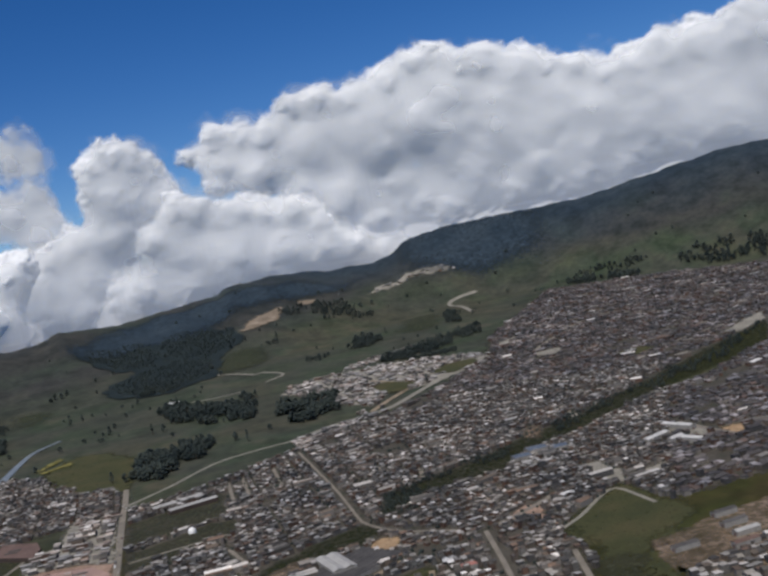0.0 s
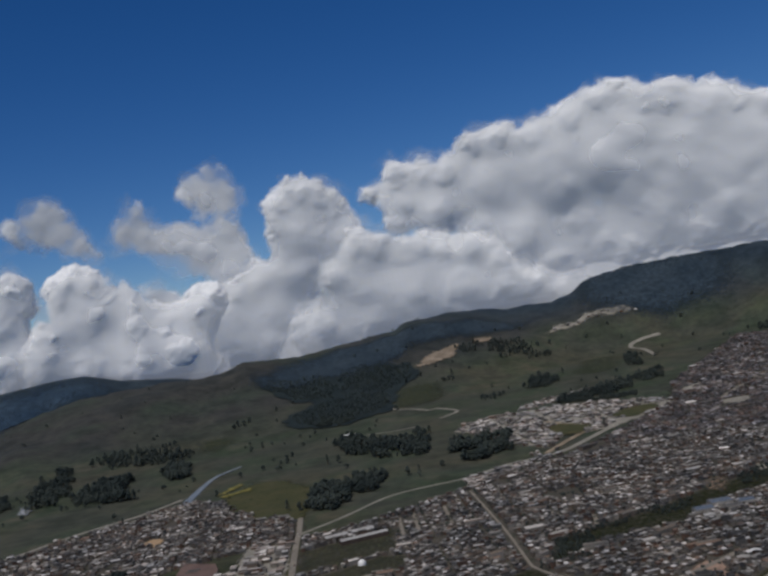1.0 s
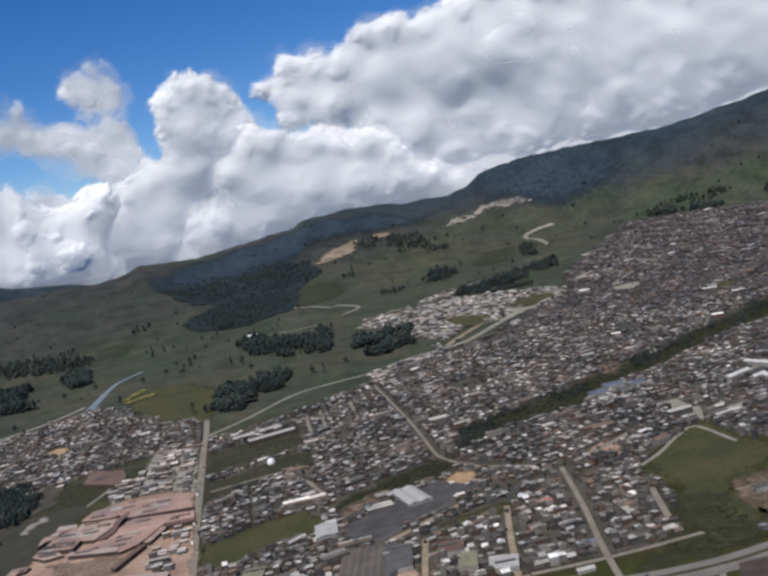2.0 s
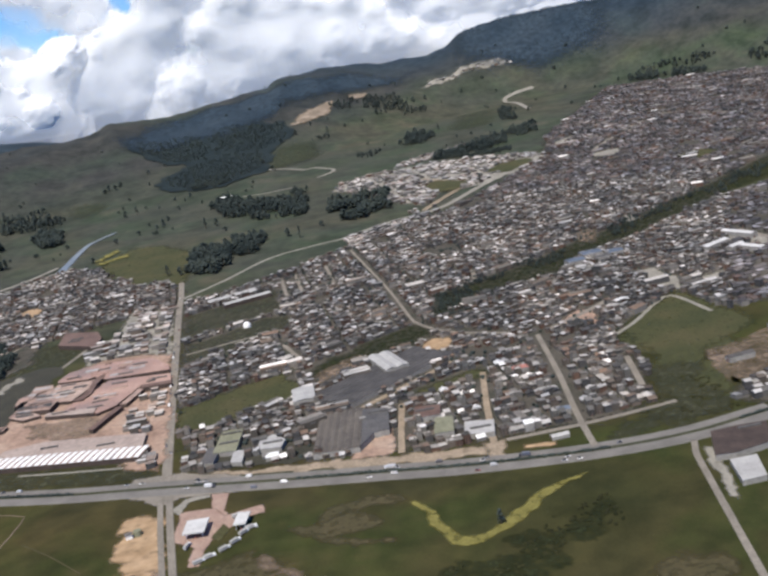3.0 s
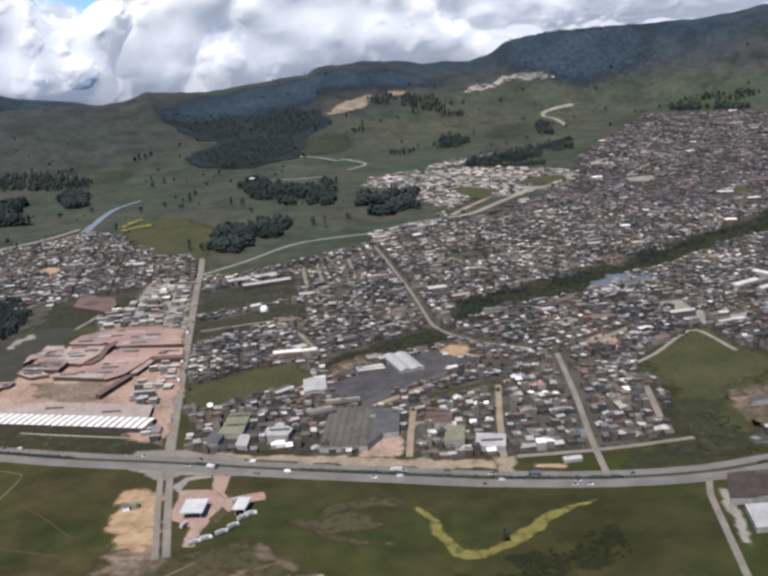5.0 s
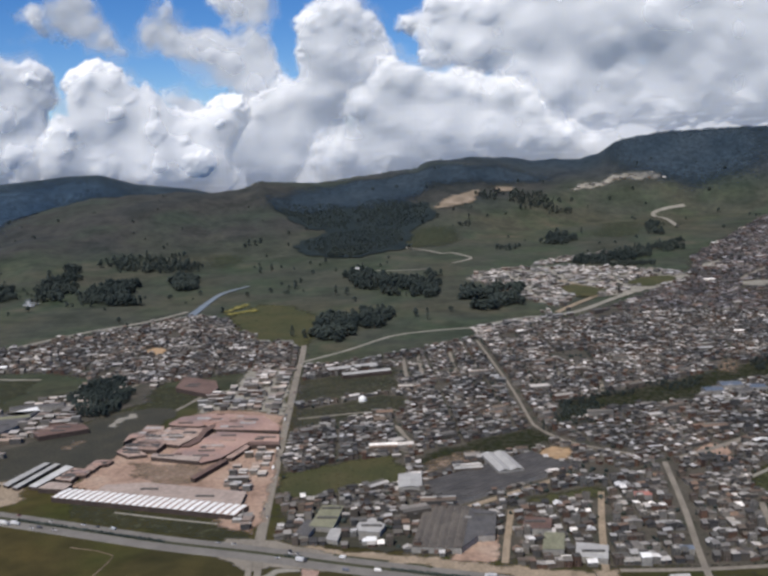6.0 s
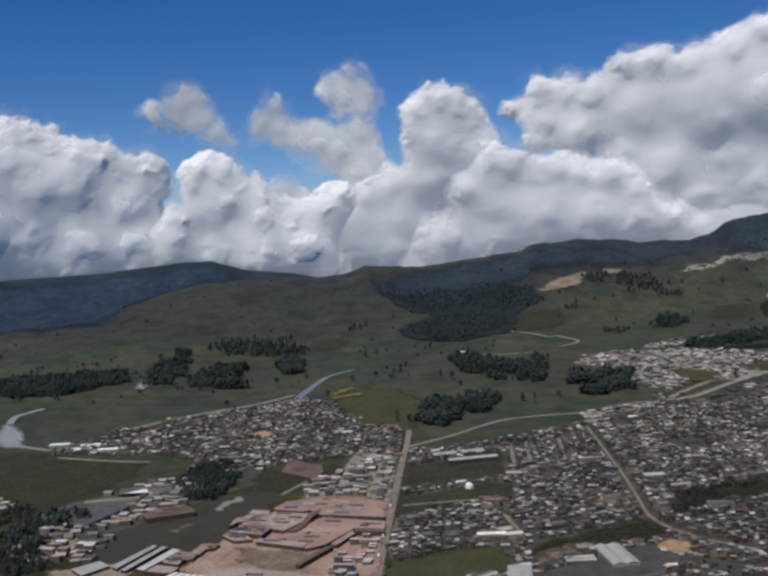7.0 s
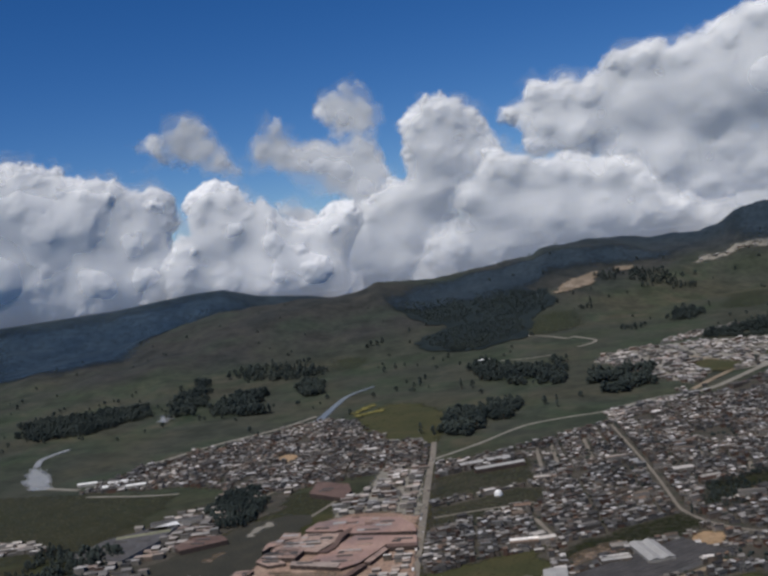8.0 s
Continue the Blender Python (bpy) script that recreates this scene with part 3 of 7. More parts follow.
HALL_G = [(-453, 1078), (-458, 1109), (-448, 1121), (-450, 1147), (-427, 1144), (-422, 1127), (-439, 1121), (-438, 1099), (-449, 1095)]
HALL_H = [(-424, 1051), (-421, 1069), (-400, 1073), (-401, 1061), (-402, 1047)]
# Next two outlines follow dark, shaded roof steps; no halls stand there.
STEP_SHADE_A = [(-379, 1061), (-373, 1078), (-370, 1094), (-374, 1132), (-364, 1153), (-361, 1138), (-365, 1119), (-362, 1080), (-368, 1061)]
STEP_SHADE_B = [(-301, 1065), (-301, 1077), (-269, 1076), (-265, 1065)]
HALL_K = [(-316, 1023), (-305, 1072), (-297, 1069), (-308, 1021)]
HALL_L = [(-401, 1025), (-402, 1037), (-343, 1025), (-342, 1009)]
YARD_GREY = [(-427, 1021), (-386, 1017), (-335, 1014), (-322, 987), (-328, 949), (-363, 940), (-405, 975)]
WORKS_LOW = [(-298, 925), (-300, 988), (-295, 1057), (-267, 1064), (-239, 909), (-262, 915)]
EST_GREEN = [(263, 2230), (296, 2307), (377, 2318), (375, 2249), (301, 2175)]
EST_GREEN_B = [(111, 2200), (148, 2240), (216, 2159), (175, 2083), (128, 2099)]
EST_ROAD = [(17, 2463), (123, 2357), (243, 2306), (347, 2403)]
EST_ROAD_B = [(91, 1935), (136, 2017), (185, 2106), (185, 2179), (118, 2295)]
HEDGE_ROW = [(154, 2493), (169, 2589), (316, 2691), (492, 2867), (483, 2795), (334, 2598)]
FOREST_CREST = [(-815, 3357), (-680, 3575), (-534, 3711), (-303, 3833), (-156, 3891), (84, 3979), (280, 3897), (153, 3896), (-11, 3773), (-222, 3668), (-317, 3501), (-404, 3348), (-604, 3329), (-760, 3261)]
FOREST_FAR = [(-2643, 3686), (-2551, 3758), (-2301, 3927), (-2040, 4063), (-1794, 4205), (-1596, 4173), (-1676, 4022), (-1801, 3940), (-1742, 3497), (-1668, 2983), (-1743, 2810), (-2012, 2950), (-2114, 2935)]
WSHED_A = [(-528, 939), (-516, 1009), (-509, 1007), (-519, 933)]
WSHED_B = [(-461, 985), (-461, 1017), (-440, 1017), (-441, 1005), (-449, 1000), (-449, 982)]
WSHED_C = [(-567, 927), (-550, 954), (-531, 940), (-546, 910)]
WSHED_D = [(-661, 1203), (-638, 1241), (-624, 1219), (-643, 1184)]
WSHED_E = [(-585, 1119), (-573, 1152), (-534, 1153), (-518, 1132), (-567, 1099)]
WSHED_F = [(-482, 923), (-478, 942), (-451, 936), (-453, 919)]
WYARD = [(-592, 932), (-534, 955), (-503, 937), (-489, 895), (-507, 877), (-571, 897)]
CANAL_EAST = [(54, 1257), (153, 1320), (291, 1433), (395, 1515), (561, 1676), (697, 1812), (998, 2051), (882, 1824), (681, 1657), (553, 1572), (425, 1452), (342, 1375), (302, 1360), (262, 1318), (226, 1262), (160, 1236), (108, 1210), (43, 1150)]
MAROON_W = [(-477, 1336), (-486, 1405), (-430, 1377), (-414, 1334), (-415, 1295)]
GROVE_EA = [(334, 1420), (352, 1485), (471, 1595), (602, 1699), (686, 1785), (657, 1715), (570, 1614), (444, 1511)]
GROVE_EB = [(577, 1633), (704, 1788), (981, 2017), (941, 1940), (687, 1710)]
FP_A = [(502, 2220), (568, 2224), (546, 2149), (495, 2169)]
FP_B = [(623, 2003), (691, 2031), (710, 1982), (657, 1940)]
FP_C = [(468, 2465), (533, 2538), (518, 2455), (465, 2415)]
FP_D = [(854, 1975), (973, 2111), (1023, 2126), (979, 2031), (876, 1950)]
FP_E = [(375, 1532), (400, 1555), (412, 1520), (388, 1490)]
FP_F = [(429, 1260), (492, 1325), (505, 1239), (474, 1195), (484, 1240), (477, 1289), (429, 1228)]
FP_G = [(521, 1254), (553, 1239), (534, 1205), (510, 1210)]
FS_A = [(503, 2233), (587, 2370), (662, 2453)]
FS_B = [(1192, 3170), (1057, 3191), (845, 3079)]
FS_C = [(643, 2468), (805, 2608), (940, 2346)]
FS_D = [(492, 1325), (504, 1266), (521, 1197)]
FS_E = [(662, 1953), (781, 2015), (907, 2080)]
SOIL_A = [(-229, 623), (-213, 636), (-191, 624), (-185, 600), (-196, 579), (-215, 571), (-234, 563), (-240, 574), (-218, 591)]
SOIL_B = [(-169, 566), (-152, 586), (-129, 591), (-110, 579), (-126, 568), (-148, 564), (-162, 554)]
SOIL_C = [(-135, 630), (-123, 632), (-105, 611), (-92, 588), (-95, 581), (-111, 595), (-128, 616)]
SOIL_D = [(-204, 530), (-187, 552), (-166, 550), (-152, 533), (-165, 514), (-200, 512)]
SOIL_E = [(-176, 556), (-152, 562), (-118, 558), (-94, 540), (-115, 527), (-152, 532)]
SOIL_F = [(-236, 619), (-204, 642), (-188, 623), (-193, 606), (-210, 603)]
SOIL_TRACK = [(-164, 607), (-175, 596), (-188, 585), (-195, 568), (-199, 535)]
PALE_YARD_SHED = [(218, 640), (238, 641), (232, 608), (214, 606)]
FRONT_YARDS = [(-204, 809), (-203, 837), (-188, 829), (-151, 816), (-132, 821), (-101, 821), (-88, 789), (-140, 795)]
FRONT_BLOCKS = [(-236, 943), (-212, 803), (-155, 791), (-85, 785), (-88, 842), (-155, 870)]
YARD_EAST = [(-263, 833), (-275, 857), (-263, 886), (-273, 953), (-279, 1051), (-289, 1180), (-259, 1015), (-243, 909), (-232, 822)]
WEST_LANE = [(-428, 1315), (-443, 1235), (-460, 1173), (-472, 1095), (-487, 1005)]
WEST_MEADOW = [(-586, 1042), (-563, 1067), (-552, 1108), (-529, 1168), (-510, 1218), (-463, 1236), (-447, 1219), (-454, 1158), (-459, 1091), (-461, 1030), (-484, 1010), (-520, 1022), (-539, 954)]
WEST_RUBBLE = [(-510, 1159), (-511, 1197), (-498, 1218), (-483, 1201), (-493, 1167)]
WEST_WORN = [(-527, 1054), (-525, 1101), (-505, 1091), (-507, 1048)]
HALL_M = [(-415, 936), (-375, 943), (-265, 916), (-262, 882), (-418, 918)]
WEST_LANE_B = [(-538, 1427), (-560, 1347), (-571, 1269)]
YARD_BLOCKS = [(-268, 841), (-257, 871), (-241, 855), (-236, 828), (-257, 826)]
SHED_TRACK = [(-380, 870), (-327, 856), (-272, 843)]
FIELD_LANE = [(-270, 1190), (-209, 1212), (-150, 1229)]
TAN_BANK = [(-103, 1010), (-77, 1037), (-44, 1064), (-32, 1033), (-63, 1003), (-94, 974)]
ISLE_A = [(-155, 777), (-131, 771), (-108, 766)]
ISLE_B = [(-92, 761), (-82, 760), (-72, 754)]
SCHOOL = [((431, 1250), 46, 12, 33), ((478, 1288), 52, 12, -62), ((462, 1205), 40, 12, -60), ((448, 1222), 26, 10, 33)]
GROVE_SW = [(-812, 1166), (-777, 1179), (-709, 1072), (-741, 1061)]
GROVE_SW_B = [(-748, 1134), (-687, 1147), (-637, 1056), (-697, 1063)]
GROVE_SW_C = [(-787, 1069), (-691, 1054), (-597, 915), (-661, 877)]
TAN_YARD_SW = [(-662, 1018), (-641, 1047), (-618, 1039), (-608, 970), (-628, 969)]
RUBBLE = [(232, 868), (268, 858), (262, 800), (275, 762), (253, 722), (200, 735), (188, 775), (215, 800)]
FOREST_EAST = [(408, 3880), (560, 3860), (680, 3800), (830, 3800), (960, 3830), (1010, 4010), (880, 4140), (720, 4180), (590, 4195), (440, 4210)]
WSHED_A2 = [(-513, 930), (-503, 1005), (-496, 1004), (-506, 927)]
WSHED_A3 = [(-497, 933), (-487, 999), (-476, 994), (-487, 930)]
SOIL_ALL = [(-248, 581), (-236, 619), (-178, 628), (-135, 641), (-87, 597), (-62, 578), (-68, 544), (-89, 515), (-124, 495), (-206, 505), (-233, 542)]
GROVE_A2 = [(-301, 1825), (-298, 1971), (-243, 2036), (-225, 1966), (-234, 1820), (-271, 1771)]
AVENUE_ROW = [(-72, 1794), (-54, 1823), (71, 1946), (128, 1960), (134, 1923), (72, 1856), (-51, 1682), (-62, 1704)]
BY_A = [(-172, 1540), (-151, 1388)]
BY_B = [(-149, 1553), (-130, 1409)]
BY_C = [(-100, 1580), (-82, 1431)]
BY_D = [(-143, 1158), (-113, 1070)]
BY_E = [(52, 1466), (78, 1380)]
BY_F = [(104, 1383), (118, 1367), (117, 1314)]
HEDGE_ROW_B = [(204, 2477), (225, 2542), (369, 2542), (363, 2476)]
NORTH_ROW = [(61, 2518), (78, 2580), (159, 2659), (274, 2726), (270, 2659), (153, 2571)]
SOIL_G = [(-107, 563), (-91, 578), (-75, 584), (-62, 563), (-68, 546), (-89, 542), (-102, 549)]
QUARRY_B = [(-38, 3673), (-27, 3740), (36, 3766), (32, 3724)]
GROVE_NB = [(46, 3456), (80, 3558), (192, 3621), (320, 3640), (306, 3579), (185, 3511)]
GROVE_NC = [(111, 2916), (131, 3056), (213, 3084), (215, 2938)]
GROVE_ND = [(-43, 2806), (-18, 2926), (54, 2935), (38, 2796)]
GROVE_NE = [(-322, 1977), (-336, 2104), (-300, 2052), (-272, 1914), (-292, 1893)]
GROVE_NF = [(-189, 3208), (-163, 3288), (-90, 3293), (-96, 3229)]
GROVE_NH = [(-505, 2765), (-513, 2885), (-428, 2911), (-411, 2784)]
GROVE_NJ = [(-791, 2872), (-790, 2926), (-740, 2950), (-733, 2892)]
HILL_FIELD = [(-321, 2918), (-316, 3155), (-190, 3237), (-129, 3133), (-151, 2974), (-254, 2908)]
HILL_FIELD_B = [(252, 3066), (313, 3415), (481, 3470), (426, 3086), (334, 2977)]
HILL_FIELD_C = [(-603, 2932), (-595, 3003), (-493, 3069), (-468, 2999), (-538, 2912)]
HILL_FIELD_D = [(-815, 2582), (-883, 2807), (-765, 2825), (-718, 2745), (-738, 2579)]


# ---- land ----
TOE = ((-60, 2700), (-34, 2750), (-27, 2500), (-18, 2850), (-12, 2900), (-7, 2860), (5.8, 3500), (11, 3700), (18, 3600), (26, 3450), (60, 3400))
RIDGE = ((-60, 3700, -4.4), (-34.3, 3700, -3.94), (-29.2, 3700, -3.39), (-26.5, 3720, -2.67), (-24.2, 3750, -2.1), (-22.6, 3750, -1.93), (-18, 3700, -1.84), (-16.7, 3700, -2.0),
         (-14.8, 3700, -1.75), (-14.1, 3700, -1.43), (-12.5, 3750, -1.55), (-10.8, 3800, -1.66), (-7.7, 3900, -1.33), (-5, 4000, -1.04), (-4.4, 4020, -0.71), (-2, 4080, -0.55), (-0.4, 4120, -0.57), (1.7, 4180, -0.85),
         (4.4, 4200, -0.85), (5.5, 4220, -0.6), (6.2, 4230, 0.0), (8.6, 4230, 0.4), (11.4, 4230, 0.5), (14.3, 4210, 0.55), (17.1, 4200, 0.62), (19.9, 4180, 1.06), (22.7, 4180, 1.5), (25.3, 4180, 1.85), (28, 4180, 1.8), (60, 4180, 1.8))
FAR = ((-60, -1.25), (-34, -1.2), (-29, -1.12), (-26.4, -0.89), (-24.4, -0.72), (-22.8, -0.73), (-20.9, -1.35), (-18, -1.75), (-16.6, -2.1), (-14, -2.8), (-10, -4.0))


def terrain(x, y):
    """Height of the land over the plain: flat under the town, a gentle rise, then the range of hills."""
    x, y = np.asarray(x, float), np.asarray(y, float)
    r, az = np.hypot(x, y), np.degrees(np.arctan2(x, y))
    toe = np.interp(az, [k[0] for k in TOE], [k[1] for k in TOE])
    rr = np.interp(az, [k[0] for k in RIDGE], [k[1] for k in RIDGE])
    top = 328 + rr * np.tan(np.radians(np.interp(az, [k[0] for k in RIDGE], [k[2] for k in RIDGE])))
    side = np.clip((75 - np.abs(az)) / 25, 0, 1)
    base = 0.035 * np.clip(r - 1900, 0, 1900) * side
    s = np.clip((r - toe) / (rr - toe), 0, 1)
    k = 0.45 * s + 0.55 * s * s * (3 - 2 * s)
    back = np.clip((r - rr) / 900, 0, 1)
    h = base + (top - base) * k * (1 - 0.5 * back) * side
    rough = np.clip((r - toe) / 500, 0, 1) * np.clip((rr - r) / 250, 0, 1) * side
    h = h + rough * (14 * np.sin(x / 170 + 2 * np.sin(y / 230)) + 8 * np.sin(x / 83 - y / 140) + 4 * np.sin(x / 37 + y / 61))
    crest = np.clip(1 - np.abs(r - rr) / 220, 0, 1) * side
    h = h + crest * (1.5 * np.sin(az * 2.9) + 1.5 * np.sin(az * 6.7 + 1) + 1.5 * np.sin(az * 17))
    far = 328 + 4600 * np.tan(np.radians(np.interp(az, [k[0] for k in FAR], [k[1] for k in FAR])))
    climb = np.clip((r - 3750) / 850, 0, 1)
    far = far * climb ** 1.3 * side * (az < -9) * (1 + 1.6 * climb * (1 - climb) * (lattice(x, y, 330, 3) + 0.5 * lattice(x, y, 140, 4) - 0.75))
    return np.maximum(h, far)


rng = np.random.default_rng(7)


def mesh_object(name, verts, faces, mats, slots=None, smooth=False, parent=None):
    me = bpy.data.meshes.new(name)
    me.from_pydata(verts if isinstance(verts, list) else verts.tolist(), [], faces if isinstance(faces, list) else faces.tolist())
    for m in mats:
        me.materials.append(m)
    if slots is not None:
        me.polygons.foreach_set("material_index", np.asarray(slots, np.int32))
    if smooth:
        me.polygons.foreach_set("use_smooth", np.ones(len(me.polygons), bool))
    me.update()
    ob = new(name, me)
    if parent:
        ob.parent = parent
    return ob


def part(name, bm, mat, parent, label=""):
    me = bpy.data.meshes.new(name)
    bm.to_mesh(me)
    bm.free()
    me.materials.append(mat)
    ob = new(name, me)
    ob.parent = parent
    return tagged(ob, label)


def inside(poly, x, y):
    """Which of the points lie in the polygon."""
    x, y = np.asarray(x, float), np.asarray(y, float)
    res = np.zeros(x.shape, bool)
    for (x0, y0), (x1, y1) in zip(poly, poly[1:] + poly[:1]):
        if y0 != y1:
            res ^= ((y0 > y) != (y1 > y)) & (x < (x1 - x0) * (y - y0) / (y1 - y0) + x0)
    return res


def near_line(line, x, y, reach):
    """Which of the points lie within reach of the line."""
    res = np.zeros(x.shape, bool)
    for (x0, y0), (x1, y1) in zip(line, line[1:]):
        dx, dy = x1 - x0, y1 - y0
        s = np.clip(((x - x0) * dx + (y - y0) * dy) / (dx * dx + dy * dy + 1e-6), 0, 1)
        res |= np.hypot(x - x0 - s * dx, y - y0 - s * dy) < reach
    return res


def lattice(x, y, cell, seed):
    """Smooth value noise, 0 to 1."""
    x, y = np.asarray(x, float) / cell, np.asarray(y, float) / cell
    i, j = np.floor(x), np.floor(y)
    fx, fy = x - i, y - j
    fx, fy = fx * fx * (3 - 2 * fx), fy * fy * (3 - 2 * fy)

    def h(a, b):
        v = np.sin(a * 127.1 + b * 311.7 + seed * 74.7) * 43758.5453
        return v - np.floor(v)
    return (h(i, j) * (1 - fx) + h(i + 1, j) * fx) * (1 - fy) + (h(i, j + 1) * (1 - fx) + h(i + 1, j + 1) * fx) * fy


def land():
    az = np.concatenate([np.arange(-180, -60, 3.0), np.arange(-60, 50, 0.32), np.arange(50, 180, 3.0)])
    r = np.concatenate([[0.01], np.arange(40, 1900, 40.0), np.arange(1900, 4900, 16.0), [4930.0]])
    A, Rr = np.meshgrid(np.radians(az), r)
    X, Y = Rr * np.sin(A), Rr * np.cos(A)
    v = np.stack([X, Y, terrain(X, Y)], -1).reshape(-1, 3)
    n, k = len(az), len(r)
    i, j = np.meshgrid(np.arange(k - 1), np.arange(n), indexing="ij")
    f = np.stack([i * n + j, i * n + (j + 1) % n, (i + 1) * n + (j + 1) % n, (i + 1) * n + j], -1).reshape(-1, 4)[:, ::-1]
    tagged(mesh_object("ground", v, f, [PASTURE], smooth=True), "green pasture plain rising into hills tinted hazy blue", "ground", kind="structure")


land()


LAYER = [0]


def patch(name, poly, mat, label, cell=4.0, lift=0.3, ragged=6.0, seed=1, holes=(), fade=2):
    """A piece of ground with its own cover, with a ragged edge, lying on the land."""
    xs, ys = [p[0] for p in poly], [p[1] for p in poly]
    gx, gy = np.arange(min(xs) - cell, max(xs) + cell, cell), np.arange(min(ys) - cell, max(ys) + cell, cell)
    cx, cy = np.meshgrid(gx + cell / 2, gy + cell / 2, indexing="ij")
    wx = cx + ragged * 2 * (lattice(cx, cy, 17, seed) - 0.5) + ragged * (lattice(cx, cy, 6, seed + 5) - 0.5)
    wy = cy + ragged * 2 * (lattice(cx, cy, 19, seed + 9) - 0.5) + ragged * (lattice(cx, cy, 7, seed + 3) - 0.5)
    keep = inside(poly, wx, wy)
    for hole in holes:
        keep &= ~inside(hole, wx, wy)
    cover = np.pad(keep.astype(float), 4 + fade // 2)
    gx, gy = gx[0] - (4 + fade // 2) * cell + cell * np.arange(cover.shape[0] + 1), gy[0] - (4 + fade // 2) * cell + cell * np.arange(cover.shape[1] + 1)
    at = np.pad(cover, 1)
    at = (at[:-1, :-1] + at[1:, :-1] + at[:-1, 1:] + at[1:, 1:]) / 4
    for _ in range(fade):
        g = np.pad(at, 1)
        at = (g[:-2, 1:-1] + g[2:, 1:-1] + g[1:-1, :-2] + g[1:-1, 2:] + 2 * at) / 6
    ii, jj = np.nonzero(at[:-1, :-1] + at[1:, :-1] + at[:-1, 1:] + at[1:, 1:] > 0.02)
    n = at.shape[1]
    quads = np.stack([ii * n + jj, (ii + 1) * n + jj, (ii + 1) * n + jj + 1, ii * n + jj + 1], -1)
    used, inv = np.unique(quads, return_inverse=True)
    vx, vy = gx[used // n], gy[used % n]
    LAYER[0] += 1
    vz = terrain(vx, vy) + 0.03 + 0.004 * LAYER[0] + np.clip((np.hypot(vx, vy) - 1880) / 150, 0, 1) * (lift + 0.015 * LAYER[0])
    ob = mesh_object(name, np.stack([vx, vy, vz], -1), inv.reshape(-1, 4), [SOFT[mat.name] if mat.name in SOFT else mat])
    ob.data.attributes.new("cover", "FLOAT", "POINT").data.foreach_set("value", at.ravel()[used].astype(np.float32))
    return tagged(ob, label, "ground", kind="structure")


def resample(line, step):
    out = []
    pts = [Vector(p) for p in line]
    ext = [2 * pts[0] - pts[1]] + pts + [2 * pts[-1] - pts[-2]]
    for a, b, c, d in zip(ext, ext[1:], ext[2:], ext[3:]):
        k = max(1, int((c - b).length / step))
        for q in range(k):
            t = q / k
            out.append(0.5 * ((2 * b) + (c - a) * t + (2 * a - 5 * b + 4 * c - d) * t * t + (3 * b - a - 3 * c + d) * t ** 3))
    return out + [pts[-1]]


def ribbon(name, line, width, mat, label, lift=1.15, shift=0.0, category="road", step=12.0, taper=None, over=0.0):
    """A road, path or stream along a line, with a kerb's thickness."""
    pts = resample(line, step)
    v, f = [], []
    for k, p in enumerate(pts):
        d = (pts[min(k + 1, len(pts) - 1)] - pts[max(k - 1, 0)]).normalized()
        side = Vector((d.y, -d.x))
        w = width if taper is None else width + (taper - width) * k / (len(pts) - 1)
        for s, dz in ((-0.5 * w - 0.3, -0.4), (-0.5 * w, 0), (0.5 * w, 0), (0.5 * w + 0.3, -0.4)):
            q = p + side * (s + shift)
            v.append((q.x, q.y, float(terrain(q.x, q.y)) + 0.4 + over + min(1, max(0, (q.length - 1880) / 150)) * lift + dz))
        if k:
            b = 4 * k
            f += [(b - 4 + c, b - 3 + c, b + 1 + c, b + c) for c in range(3)]
    return tagged(mesh_object(name, v, f, [mat]), label, category, kind="structure")


# roads
HIGHWAY = [tuple(4.5 * Vector(HIGHWAY[0]) - 3.5 * Vector(HIGHWAY[1]))] + HIGHWAY + [tuple(2.2 * Vector(HIGHWAY[-1]) - 1.2 * Vector(HIGHWAY[-2]))]
ribbon("road_carriageway_near", HIGHWAY, 13.0, ASPHALT, "grey asphalt carriageway of the dual highway", shift=7.4)
ribbon("road_carriageway_far", HIGHWAY, 10.0, ASPHALT, "grey asphalt carriageway of the dual highway", shift=-9.2)
ribbon("road_median", HIGHWAY, 4.4, DARK_GRASS, "grassy median strip between the carriageways", lift=1.2, category="median", over=0.06, shift=-1.7)
for nm, ln in (("road_island", ISLE_A), ("road_island_b", ISLE_B)):
    ribbon(nm, ln, 2.6, DARK_GRASS, "dark grass island beside the highway", category="verge", over=0.08)
ribbon("road_main", MAIN_ROAD, 9.0, STREET, "long straight pale concrete street through the town", over=0.02)
ribbon("road_south", MAIN_SOUTH, 5.5, STREET, "pale concrete lane leading off the highway", shift=-4, over=0.03)
ribbon("road_south_second", MAIN_SOUTH, 4.5, STREET, "worn grey lane leading off the highway", shift=3.6, over=0.04)
ribbon("road_lateral", LATERAL, 7.0, PALE_TRACK, "pale track along the edge of the fields", lift=1.25, over=0.012)
ribbon("road_avenue", AVENUE, 14.0, PALE_TRACK, "pale dusty avenue along the town edge", lift=1.35)
for over, (nm, ln, wd, mt) in enumerate((("road_a", STREET_A, 3.6, STREET), ("road_b", STREET_B, 5.0, STREET), ("road_c", STREET_C, 5.5, DIRT), ("road_d", STREET_D, 5.5, DIRT), ("road_e", STREET_E, 5.5, STREET),
                       ("road_f", STREET_F, 7, DIRT), ("road_g", STREET_G, 5, STREET), ("road_h", STREET_H, 8, STREET))):
    ribbon(nm, ln, wd, mt, "straight town street of worn concrete" if mt is STREET else "straight unpaved tan town street", over=0.03 + 0.012 * over)
